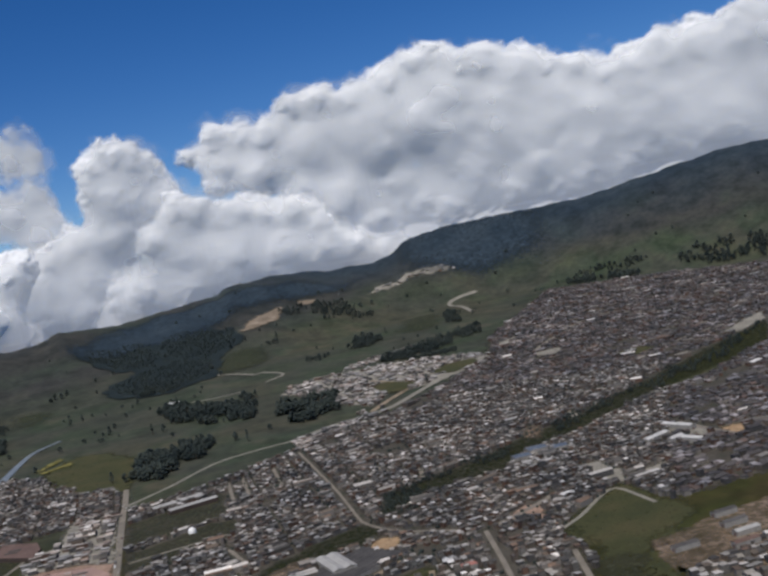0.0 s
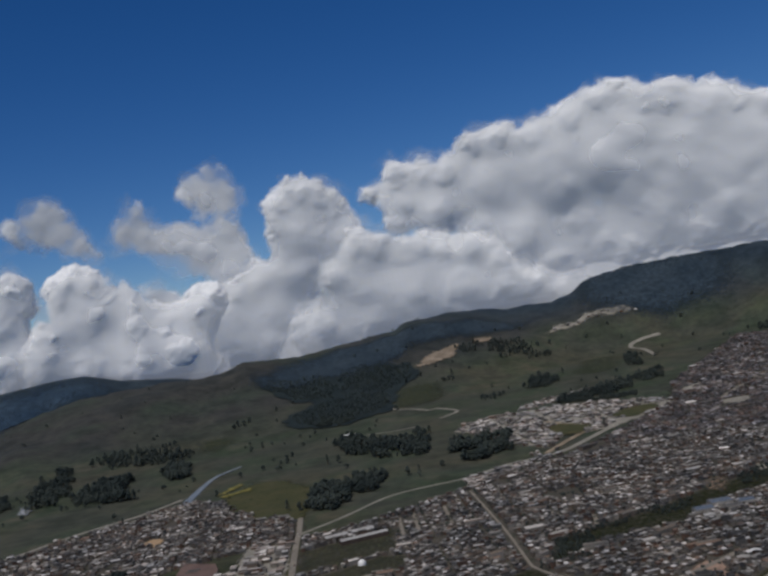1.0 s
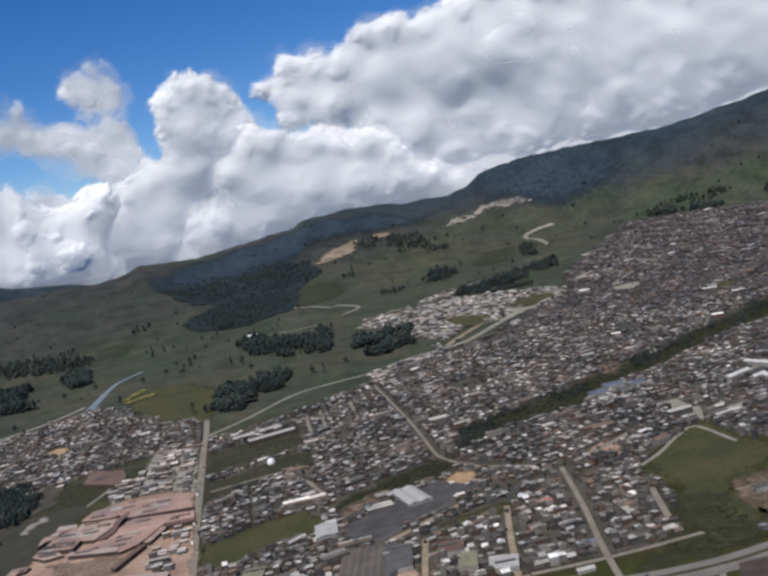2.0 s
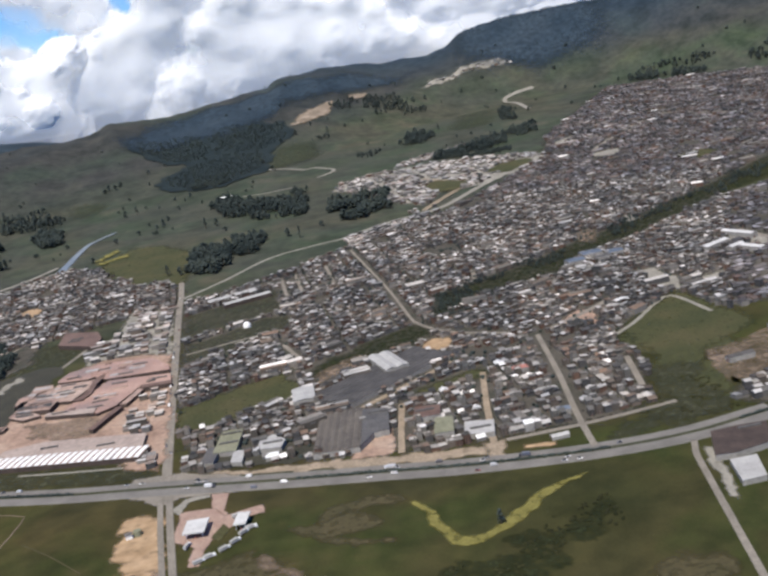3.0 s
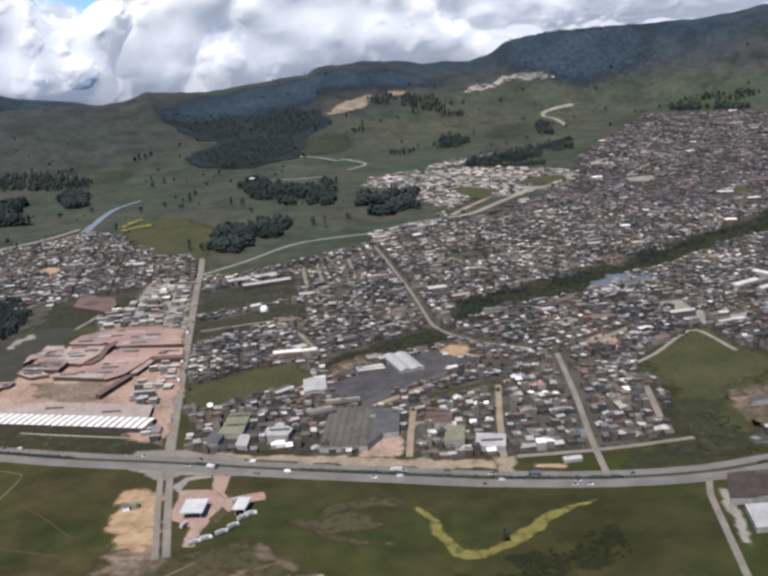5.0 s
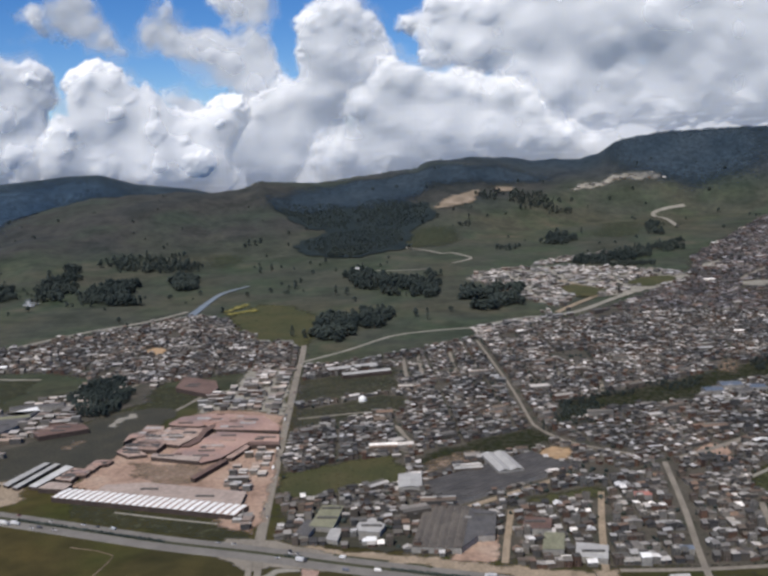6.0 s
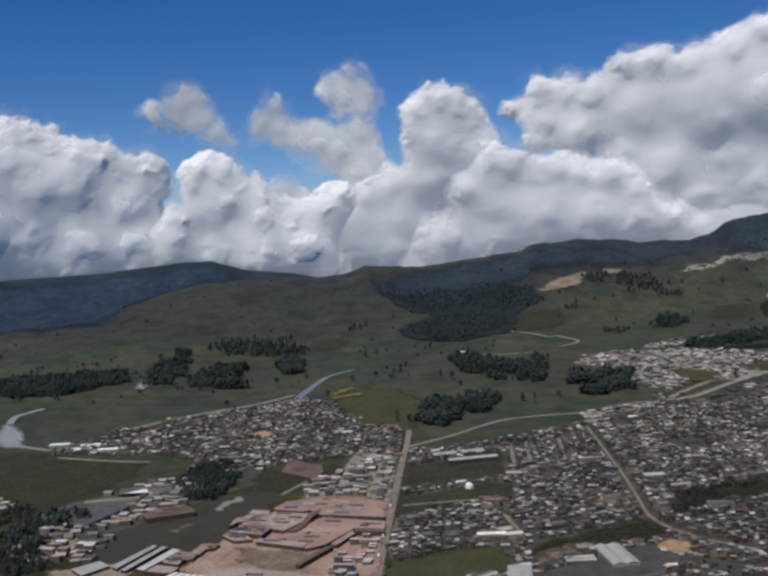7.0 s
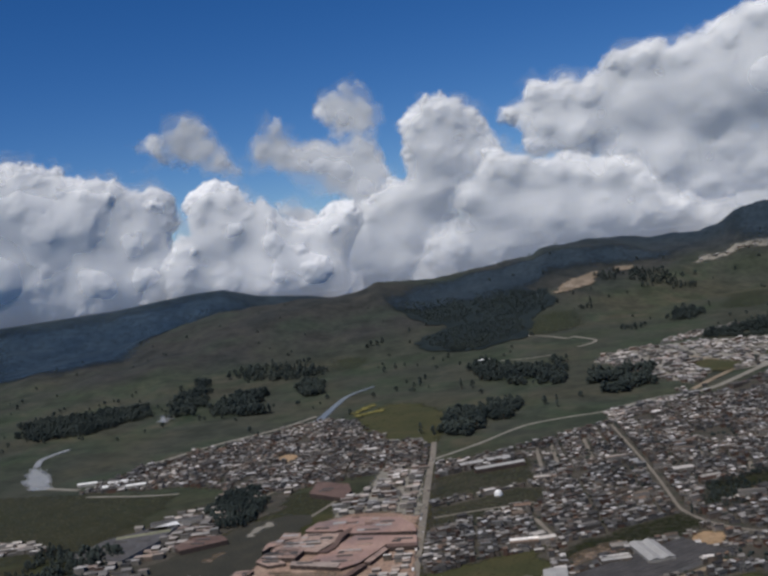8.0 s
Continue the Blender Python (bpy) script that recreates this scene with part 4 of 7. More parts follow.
for nm, ln, wd in (("road_west", WEST_ROAD, 11), ("road_west_b", WEST_ROAD_B, 10), ("road_west_c", WEST_ROAD_C, 10), ("path_hook", HOOK, 10), ("path_hook_b", HOOK_B, 9), ("path_hook_c", HOOK_C, 7)):
    ribbon(nm, ln, wd, PALE_TRACK, "pale gravel track across the fields", lift=1.2)
ribbon("path_hook_d", [HOOK[-1], HOOK_B[0]] if (Vector(HOOK[-1]) - Vector(HOOK_B[0])).length < (Vector(HOOK[0]) - Vector(HOOK_B[0])).length else [HOOK[0], HOOK_B[0]], 9, PALE_TRACK, "pale gravel track across the fields", lift=1.2)
ribbon("road_west_track", WEST_TRACK, 7, PALE_TRACK, "pale track beside the hamlet")
for nm, ln in (("trim_field_wall", FIELD_WALL), ("trim_field_wall_b", FIELD_WALL_B)):
    ribbon(nm, ln, 4.5, PALE_TRACK, "pale wall and verge round the green field", category="wall")
ribbon("path_soil", SOIL_TRACK, 1.3, BARE, "thin wheel track over the bare soil", lift=1.15, category="path")
ribbon("path_meadow", PATH_SE, 3.4, DIRT, "sandy footpath across the meadow", lift=1.15, category="path")
ribbon("road_side_lane", SIDE_LANE, 4.5, STREET, "narrow worn side lane beside the meadow")
for nm, ln in (("path_w", LANE_W1), ("path_w_b", LANE_W2), ("path_w_c", LANE_W3)):
    ribbon(nm, ln, 0.6, BARE if ln is LANE_W1 else BROWN_GRASS, "thin worn earth line across the pasture", category="path")
ribbon("water_river", RIVER, 19, WATER, "narrow blue-grey river at the edge of town", lift=1.3, taper=9, category="river")
ribbon("water_creek", CREEK, 14, LAKE_WATER, "narrow pale creek joining the pond", lift=1.3, category="river")
ribbon("water_far", RIVER_FAR, 15, PALE_TRACK, "pale winding track beyond the town", lift=2.0, category="track")

# covers of the ground
TOWNS = [TOWN, TOWN_EAST, TOWN_WEST, HAMLET, TOWN_SE, PALE_ROW]
GREENS = [GREEN_WEDGE, GREEN_STRIP, GREEN_CANAL, GREEN_RECT, FIELD_EAST, FIELD_EAST_B, GREEN_SMALL, GREEN_BELT, FIELD_FAR, GREEN_VERGE, CANAL_EAST]
for k, poly in enumerate(TOWNS):
    patch(("ground_town", "ground_town_east", "ground_town_west", "ground_hamlet", "ground_town_south", "ground_pale_row")[k], poly, URBAN, "trodden earth and paving between houses", cell=9.0, lift=0.12, ragged=10, seed=k + 2)
for k, poly in enumerate(GREENS):
    patch("ground_green_%s" % "abcdefghijk"[k], poly, WET_SCRUB if poly in (GREEN_CANAL, CANAL_EAST) else DARK_GRASS if poly in (GREEN_RECT, GREEN_WEDGE, GREEN_VERGE) else LAWN, "rough green grass between town blocks", cell=3.5 if k in (0, 1, 9) else 5.0, lift=0.22, seed=k + 11)
patch("ground_worn", SOIL_ALL, BROWN_GRASS, "worn brown meadow with bare soil showing", cell=2.5, ragged=14, seed=21, fade=14)
for nm, poly, mt, lb, cell, rag in (
        ("ground_pad", PAD_TAN, DIRT, "tan dirt street mouth", 2.0, 3), ("ground_frontage", FRONTAGE, DIRT, "tan dirt frontage along the highway", 2.0, 5),
        ("ground_yard", YARD, PINK, "pink brick-dust factory yard", 4.0, 6), ("ground_yard_dark", YARD_DARK, DARK_GRASS, "dark grass below the long shed", 3.0, 4),
        ("ground_west_green", WEST_GREEN, DARK_GRASS, "green meadow beside the factory", 4.0, 6), ("ground_tan_lot", TAN_LOT, PINK, "bare tan building lot", 2.0, 3),
        ("ground_tan_lot_b", TAN_LOT_B, SAND, "orange sand heap yard", 2.0, 4), ("ground_brown_lot", BROWN_LOT, BARE, "bare brown lot", 3.0, 4),
        ("ground_soil", SOIL_MOUND, SAND, "bare sandy earth clearing", 2.0, 8), ("ground_streaks", SOIL_B, BARE, "bare eroded soil in the meadow", 1.5, 9),
        ("ground_streaks_b", SOIL_A, BARE, "bare eroded soil in the meadow", 1.5, 8), ("ground_streaks_c", SOIL_C, BARE, "pale bare soil in the meadow", 1.5, 5), ("ground_streaks_d", SOIL_D, BARE, "bare eroded soil in the meadow", 1.5, 8), ("ground_streaks_e", SOIL_E, BARE, "pale bare soil in the meadow", 1.5, 5), ("ground_streaks_g", SOIL_G, BARE, "bare soil where the footpath begins", 1.5, 9), ("ground_streaks_f", SOIL_F, BARE, "brown trodden soil round the clearing", 2.0, 9), ("ground_forecourt", PAVE_A, PAVING, "red brick filling station entrance", 0.8, 1.0), ("ground_forecourt_b", PAVE_B, PAVING, "worn pink paved filling station forecourt", 0.8, 1.0), ("ground_island", ISLAND, LAWN, "grass island in the forecourt", 0.8, 0.8), ("ground_entry", ENTRY, PALE_TRACK, "curved slip lane into the forecourt", 0.8, 0.8), ("ground_junction", JUNCTION, STREET, "wide paved road junction", 1.5, 1.5), ("ground_brown_ring", BROWN_RING, BROWN_GRASS, "dry brown curved band in the meadow", 2.0, 5), ("ground_brown_meadow", BROWN_MEADOW, BROWN_GRASS, "dry brown grass in the meadow", 3.0, 14), ("ground_brown_meadow_b", BROWN_MEADOW_B, BROWN_GRASS, "dry brown grass in the meadow", 2.0, 8), ("ground_heap", DIRT_HEAP, SAND, "heap of yellow sand beside the street", 1.5, 3), ("ground_pale_side", PALE_SIDE, PALE_TRACK, "pale yard beside the brown warehouse", 1.5, 2), ("ground_tan_yard", TAN_YARD_W, DIRT, "tan works yard", 3.0, 6), ("ground_tan_square", TAN_SQUARE_W, SAND, "tan dirt square in the hamlet", 3.0, 5),
        ("ground_scrub", MEADOW_SCRUB, WET_SCRUB, "dark wet scrub in the meadow", 2.5, 18), ("ground_quarry", QUARRY, QUARRY_ROCK, "bare orange quarry scar on the hillside", 5.0, 10),
        ("ground_quarry_b", QUARRY_B, QUARRY_ROCK, "narrow bare scar on the hillside", 5.0, 8),
        ("ground_upland_field", HILL_FIELD, HILL_GRASS, "greener pasture on the hillside", 9.0, 30), ("ground_upland_field_b", HILL_FIELD_B, HILL_GRASS, "greener pasture on the hillside", 9.0, 30),
        ("ground_upland_field_c", HILL_FIELD_C, HILL_GRASS, "greener pasture on the hillside", 9.0, 20), ("ground_upland_field_d", HILL_FIELD_D, HILL_GRASS, "greener pasture on the hillside", 9.0, 30),
        ("ground_yellow_v", YELLOW_V, YELLOW_GRASS, "yellow strip of dry grass", 4.0, 6), ("ground_yellow_w", YELLOW_W, YELLOW_GRASS, "yellow strip of dry grass", 4.0, 6),
        ("ground_bright", BRIGHT_FIELD, LAWN, "bright green field beside the grove", 6.0, 8), ("ground_field_west", FIELD_WEST, DARK_GRASS, "green field west of the town", 6.0, 6),
        ("ground_industry", INDUSTRY, URBAN, "yards between the sheds", 5.0, 8), ("water_lake", LAKE, LAKE_WATER, "small pale pond", 4.0, 8), ("water_pond", POND, LAKE_WATER, "small pale pond", 4.0, 6),
        ("ground_tan_east", TAN_EAST, PALE_TRACK, "pale dusty square", 3.0, 5), ("ground_tan_east_b", TAN_EAST_B, PALE_TRACK, "pale tan yard", 3.0, 5), ("ground_tan_east_c", TAN_EAST_C, SAND, "pale tan yard", 3.0, 5),
        ("ground_brown_east", BROWN_EAST, BARE, "bare brown yard", 3.0, 5), ("ground_estate", WHITE_ESTATE, PALE_TRACK, "pale dusty ground of a new estate", 6.0, 10), ("ground_upland", UPLAND, PALE_TRACK, "dusty upland village streets", 6.0, 14), ("ground_pale_sw", PALE_SW, PALE_TRACK, "pale yard", 3.0, 5)):
    if poly:
        patch(nm, poly, mt, lb, cell=cell, lift=1.6 if "quarry" in nm or "upland" in nm or "yellow" in nm or "lake" in nm or "pond" in nm else 0.36, ragged=rag, seed=len(nm), fade=24 if "upland_field" in nm else 5 if "streaks" in nm or "brown_meadow" in nm or nm in ("ground_scrub", "ground_brown_ring") else 4 if nm == "ground_soil" else 2)
# Dark painted patches deepen the shade under the hillside trees.
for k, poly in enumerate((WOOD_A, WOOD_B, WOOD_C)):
    patch("ground_wood_%s" % "abc"[k], poly, WOOD_FLOOR, "hillside wood floor painted dark for shade", cell=7.0, lift=1.6, ragged=26, seed=k + 40)
for k, (poly, mt) in enumerate(((FP_A, PALE_TRACK), (FP_B, LAWN), (FP_C, PALE_TRACK), (FP_D, PALE_TRACK), (FP_E, PALE_TRACK), (FP_F, PALE_TRACK), (FP_G, SAND))):
    patch("ground_lot_%s" % "abcdefg"[k], poly, mt, "grass square among houses" if mt is LAWN else "open pale lot among houses", cell=5.0, lift=0.6, ragged=6, seed=k + 50)
for k, ln in enumerate((FS_A, FS_B, FS_C, FS_D, FS_E)):
    ribbon("road_east_%s" % "abcde"[k], ln, 10, STREET, "worn concrete street between house blocks", lift=1.3)
# Forest covers whose blue imitates haze over the mountains.
patch("ground_forest", FOREST_CREST, HAZE_FOREST, "dark crest forest tinted blue for haze", cell=14.0, lift=2.0, ragged=40, seed=3, fade=8)
patch("ground_forest_east", FOREST_EAST, HAZE_FOREST, "cloud-capped mountain forest tinted blue for haze", cell=14.0, lift=2.0, ragged=70, seed=6, fade=26)
patch("ground_forest_far", FOREST_FAR, FAR_HAZE_FOREST, "far mountain forest coloured blue for haze", cell=16.0, lift=2.0, ragged=60, seed=4, fade=22)
streak_rng = random.Random(77)
for k in range(22):
    cx, cy = streak_rng.uniform(-228, -85), streak_rng.uniform(522, 606)
    u = Vector((math.cos(radians(streak_rng.uniform(14, 38))), math.sin(radians(streak_rng.uniform(14, 38)))))
    v, long, wide = Vector((-u.y, u.x)), streak_rng.uniform(8, 24), streak_rng.uniform(1.2, 3.4)
    if inside(SOIL_ALL, np.array([cx]), np.array([cy]))[0]:
        patch("ground_streak_%s" % "abcdefghijklmnopqrstuv"[k], [tuple(Vector((cx, cy)) + u * (a * long) + v * (b * wide)) for a, b in ((-1, 0), (-0.3, 0.9), (0.4, 1), (1, 0.1), (0.3, -0.8), (-0.5, -1))],
              BARE, "washed-out streak in the worn meadow", cell=1.0, lift=0.37 + 0.004 * k, ragged=3, seed=90 + k, fade=2)
patch("ground_yard_east", YARD_EAST, PINK, "pink trodden strip between factory and street", cell=3.0, ragged=4, seed=16)
patch("ground_west_meadow", WEST_MEADOW, DULL_GRASS, "dull grey-olive meadow beside the factory", cell=3.0, lift=0.42, ragged=10, seed=17, fade=8)
patch("ground_west_rubble", WEST_RUBBLE, PALE_TRACK, "pale heap of rubble in the meadow", cell=2.0, lift=0.5, ragged=9, seed=18)
patch("ground_west_worn", WEST_WORN, BARE, "worn pale patch in the meadow", cell=2.0, lift=0.5, ragged=14, seed=19, fade=8)
ribbon("road_west_lane", WEST_LANE, 5, STREET, "narrow grey lane past the factory meadow")
ribbon("road_west_lane_b", WEST_LANE_B, 5, STREET, "narrow grey lane past the factory meadow")
patch("ground_works", PALE_WORKS, PALE_TRACK, "pale dusty works yards", cell=4.0, ragged=6, seed=31)
for k, ln in enumerate((BY_A, BY_B, BY_C, BY_D, BY_E, BY_F)):
    ribbon("road_by_%s" % "abcdef"[k], ln, 5, STREET, "short concrete side street between blocks", lift=1.2)
ribbon("path_shed", SHED_TRACK, 2.2, PALE_TRACK, "pale track below the long shed", category="path")
ribbon("path_field_lane", FIELD_LANE, 4.0, STREET, "grey lane between the strips of grass", category="path")
patch("ground_lot_pink", PINK_LOT, PINK, "bare pinkish lot among houses", cell=2.5, ragged=5, seed=61)
patch("ground_lot_canal", TAN_CANAL, BARE, "bare tan lot beside the canal", cell=4.0, ragged=8, seed=62)
patch("ground_rubble", RUBBLE, DARK_GRASS, "worn grass and rubble at the town edge", cell=2.5, ragged=16, seed=14, fade=8)
patch("ground_tan_yard_b", TAN_YARD_SW, DIRT, "tan works yard beside the trees", cell=3.0, ragged=5, seed=15)
patch("ground_tan_bank", TAN_BANK, BARE, "bank of bare tan soil beside the nursery sheds", cell=2.0, ragged=7, seed=12)
patch("ground_front_yards", FRONT_YARDS, DULL_GRASS, "dark trodden yards between the sheds", cell=2.0, lift=0.34, ragged=4, seed=23)
patch("ground_yard_grey", YARD_GREY, BARE, "grey trodden part of the factory yard", cell=3.0, ragged=8, seed=6)
patch("ground_works_yard", WYARD, DIRT, "pale tan works yard", cell=3.0, ragged=5, seed=8)
patch("ground_estate_green", EST_GREEN, LAWN, "grass square inside the estate", cell=5.0, lift=0.6, ragged=6, seed=9)
patch("ground_estate_green_b", EST_GREEN_B, LAWN, "grass square inside the estate", cell=5.0, lift=0.6, ragged=6, seed=10)
ribbon("road_estate", EST_ROAD, 12, PALE_TRACK, "pale dusty estate road", lift=1.3)
ribbon("road_estate_b", EST_ROAD_B, 12, DIRT, "tan dusty estate road", lift=1.3)
ditch = resample(YELLOW_DITCH, 6.0)
bank_a, bank_b = [], []
for k, p in enumerate(ditch):
    d = (ditch[min(k + 1, len(ditch) - 1)] - ditch[max(k - 1, 0)]).normalized()
    wd = 1.6 + (2.6 + 4.2 * k / len(ditch)) * math.sin(math.pi * min(0.86, 0.12 + k / len(ditch))) * (0.6 + 0.8 * lattice(p.x, p.y, 22, 3))
    wd *= min(1.0, 0.15 + (len(ditch) - 1 - k) / 6)
    bank_a.append((p.x + d.y * wd, p.y - d.x * wd))
    bank_b.append((p.x - d.y * wd, p.y + d.x * wd))
patch("ground_reed_ditch", bank_a + bank_b[::-1], YELLOW_GRASS, "ditch of yellow reeds curving through the meadow", cell=1.2, ragged=2.2, seed=5)


# ---- houses ----
ROADS = [(MAIN_ROAD, 9), (STREET_A, 9), (STREET_B, 10), (STREET_C, 8), (STREET_D, 7), (STREET_E, 7), (STREET_F, 7), (STREET_G, 8), (STREET_H, 8), (AVENUE, 18), (LATERAL, 10), (HIGHWAY, 20), (WEST_ROAD_C, 9), (WEST_ROAD, 9)]
KEEP_OUT = GREENS + [PINK_LOT, TAN_CANAL, SILVER_SHED_B, YARD, YARD_DARK, TAN_LOT, TAN_LOT_B, DARK_SHED_A, DARK_SHED_B, WHITE_SHED, CANOPY_SHED, WHITE_ROOF, SILVER_SHED, TAN_EAST, TAN_EAST_B, BROWN_LOT, WEST_GREEN, RIVER, WHITE_ESTATE, PAD_TAN, FRONTAGE, OLIVE_SHED, PALE_SHED_A, SLATE_SHED, WHITE_ROW, BROWN_SHED, CREAM_HALL, MAROON_HALL, GREY_HALL, GREY_WORKS, TAN_YARD_W, TAN_SQUARE_W]
KEEP_OUT += [TAN_BANK, FP_A, FP_B, FP_C, FP_D, FP_E, FP_F, FP_G]
ROADS += [(FS_A, 9), (FS_B, 9), (FS_C, 9), (FS_D, 9), (FS_E, 9), (FIELD_LANE, 6), (BY_A, 6), (BY_B, 6), (BY_C, 6), (BY_D, 6), (BY_E, 6), (BY_F, 6)]


def lots(poly, u_deg, v_deg, lot_u, lot_v, block, gap, seed, fill=0.93):
    """House lots in a district: rows back to back, a street after every second row and a cross street after every block."""
    r = np.random.default_rng(seed)
    u, v = np.array((math.cos(radians(u_deg)), math.sin(radians(u_deg)))), np.array((math.cos(radians(v_deg)), math.sin(radians(v_deg))))
    xs, ys = np.array([p[0] for p in poly]), np.array([p[1] for p in poly])
    span = math.hypot(xs.max() - xs.min(), ys.max() - ys.min())
    c = np.array((xs.mean(), ys.mean()))
    nu, nv = int(span / lot_u), int(span / lot_v)
    i, j = np.meshgrid(np.arange(-nu, nu), np.arange(-nv, nv), indexing="ij")
    a = i * lot_u + np.floor(i / block) * gap
    b = j * lot_v + np.floor(j / 2) * gap
    x = c[0] + a * u[0] + b * v[0]
    y = c[1] + a * u[1] + b * v[1]
    bend = 14 * (lattice(x, y, 260, seed) - 0.5)
    x, y = (x + bend).ravel(), (y - bend).ravel()
    ok = inside(poly, x, y)
    x, y = x[ok], y[ok]
    for hole in KEEP_OUT:
        ok = ~inside(hole, x, y)
        x, y = x[ok], y[ok]
    for line, reach in ROADS:
        ok = ~near_line(line, x, y, reach)
        x, y = x[ok], y[ok]
    open_ground = lattice(x, y, 90, seed + 4) * 0.6 + lattice(x, y, 35, seed + 8) * 0.4
    ok = (r.random(len(x)) < fill) & (open_ground < 0.74)
    return x[ok], y[ok]


def houses(name, x, y, ang, w, d, h, kinds, roofing, label, group=""):
    """All houses of a district: walls, and lean-to, flat or gabled roofs of their own."""
    n = len(x)
    z = terrain(x, y)
    ca, sa = np.cos(ang), np.sin(ang)

    def put(lx, ly, lz):
        return np.stack([x[:, None] + lx * ca[:, None] - ly * sa[:, None], y[:, None] + lx * sa[:, None] + ly * ca[:, None], z[:, None] + lz], -1)
    sx, sy = np.array([-1, 1, 1, -1]) * 0.5, np.array([-1, -1, 1, 1]) * 0.5
    wx, wy = w[:, None] * sx, d[:, None] * sy
    low, top = np.zeros((n, 4)) - 0.5, np.repeat(h[:, None], 4, 1)
    lean = np.where(kinds == 0, 0.0, np.where(kinds == 1, 0.13, 0.0))[:, None] * d[:, None]
    wt = top + lean * (sy + 0.5)
    walls = np.concatenate([put(wx, wy, low), put(wx, wy, wt)], 1)
    base = np.arange(n)[:, None, None]
    wf = np.array([[0, 1, 5, 4], [1, 2, 6, 5], [2, 3, 7, 6], [3, 0, 4, 7]])[None] + base * 8
    ov = 0.35
    ox, oy = (w[:, None] + 2 * ov) * sx, (d[:, None] + 2 * ov) * sy
    slab = kinds < 2
    rt = top + lean * (sy + 0.5)
    rs = np.concatenate([put(ox, oy, rt + 0.02), put(ox, oy, rt + 0.22)], 1)[slab]
    m = len(rs)
    sf = np.array([[3, 2, 1, 0], [4, 5, 6, 7], [0, 1, 5, 4], [1, 2, 6, 5], [2, 3, 7, 6], [3, 0, 4, 7]])[None] + np.arange(m)[:, None, None] * 8 + n * 8
    rise = 0.28 * d[:, None]
    gx = np.concatenate([ox, ox[:, :1], ox[:, 1:2]], 1)
    gy = np.concatenate([oy, 0 * oy[:, :1], 0 * oy[:, :1]], 1)
    gz = np.concatenate([top + 0.03, top[:, :1] + rise, top[:, :1] + rise], 1)
    rg = put(gx, gy, gz)[~slab]
    q = len(rg)
    start = n * 8 + m * 8
    gf4 = np.array([[0, 1, 5, 4], [2, 3, 4, 5]])[None] + np.arange(q)[:, None, None] * 6 + start
    gf3 = np.array([[1, 2, 5], [3, 0, 4]])[None] + np.arange(q)[:, None, None] * 6 + start
    verts = np.concatenate([walls.reshape(-1, 3), rs.reshape(-1, 3), rg.reshape(-1, 3)])
    faces = wf.reshape(-1, 4).tolist() + sf.reshape(-1, 4).tolist() + gf4.reshape(-1, 4).tolist() + gf3.reshape(-1, 3).tolist()
    slots = [0] * (n * 4) + [1] * (m * 6 + q * 4)
    return tagged(mesh_object(name, verts, faces, [WALLS, roofing], slots), label, "houses", group, "stuff")


def district(name, poly, u_deg, v_deg, lot_u, lot_v, block, gap, seed, roofing=None, cut=None, label="", fill=0.93, tall=1.0):
    x, y = lots(poly, u_deg, v_deg, lot_u, lot_v, block, gap, seed, fill)
    if cut is not None:
        ok = ~cut(x, y)
        x, y = x[ok], y[ok]
    r = np.random.default_rng(seed + 50)
    n = len(x)
    w, d = lot_u * r.uniform(0.8, 1.12, n), lot_v * r.uniform(0.55, 1.0, n)
    wide = r.random(n) < 0.07
    w = np.where(wide, w * r.uniform(1.7, 2.8, n), w)
    h = tall * r.choice([2.8, 3.2, 5.4, 5.8, 8.0], n, p=[0.28, 0.27, 0.25, 0.15, 0.05])
    h = h + 0.5 * wide
    kinds = r.choice([0, 1, 2], n, p=[0.25, 0.45, 0.30])
    ang = radians(u_deg) * np.where(r.random(n) < 0.5, 1.0, 0.3) + r.normal(0, 0.07, n) + math.pi * r.integers(0, 2, n)
    return houses(name, x, y, ang, w, d, h, kinds, roofing or ROOFS, label or "dense low houses with grey, brown and white roofs")


def close_zone(x, y):
    """The blocks along the highway, where every house stands for itself."""
    return inside(CLOSE_BLOCKS, x, y) | inside(FRONT, x, y)


FRONT = FRONT_BLOCKS
CLOSE_BLOCKS = [(-12, 745), (-12, 890), (80, 960), (150, 1000), (205, 880), (205, 765), (130, 757)]
district("town_houses", TOWN, 33, 98.5, 5.2, 6.8, 13, 6.5, 3, cut=lambda x, y: close_zone(x, y) | (np.hypot(x, y) > 1950))
# The far districts take the roof colours with haze painted in.
district("town_houses_far", TOWN, 33, 98.5, 7.0, 9.5, 10, 8.0, 4, roofing=FAR_HAZED_ROOFS, cut=lambda x, y: np.hypot(x, y) <= 1950)
district("town_houses_east", TOWN_EAST, 30, 105, 8.0, 10.0, 10, 8.0, 5, roofing=FAR_HAZED_ROOFS, cut=lambda x, y: inside(TOWN, x, y))
district("hamlet_houses", TOWN_WEST, 25, 100, 5.4, 7.0, 10, 5.0, 6, label="dense small houses with grey and white roofs")
district("hamlet_houses_west", HAMLET, 20, 100, 6.5, 9.0, 10, 6.0, 8, fill=0.66, cut=lambda x, y: inside(TOWN_WEST, x, y), label="dense small houses with grey and white roofs")
g = np.random.default_rng(99)
hx, hy = g.uniform(-300, 1500, 1500), g.uniform(850, 3300, 1500)
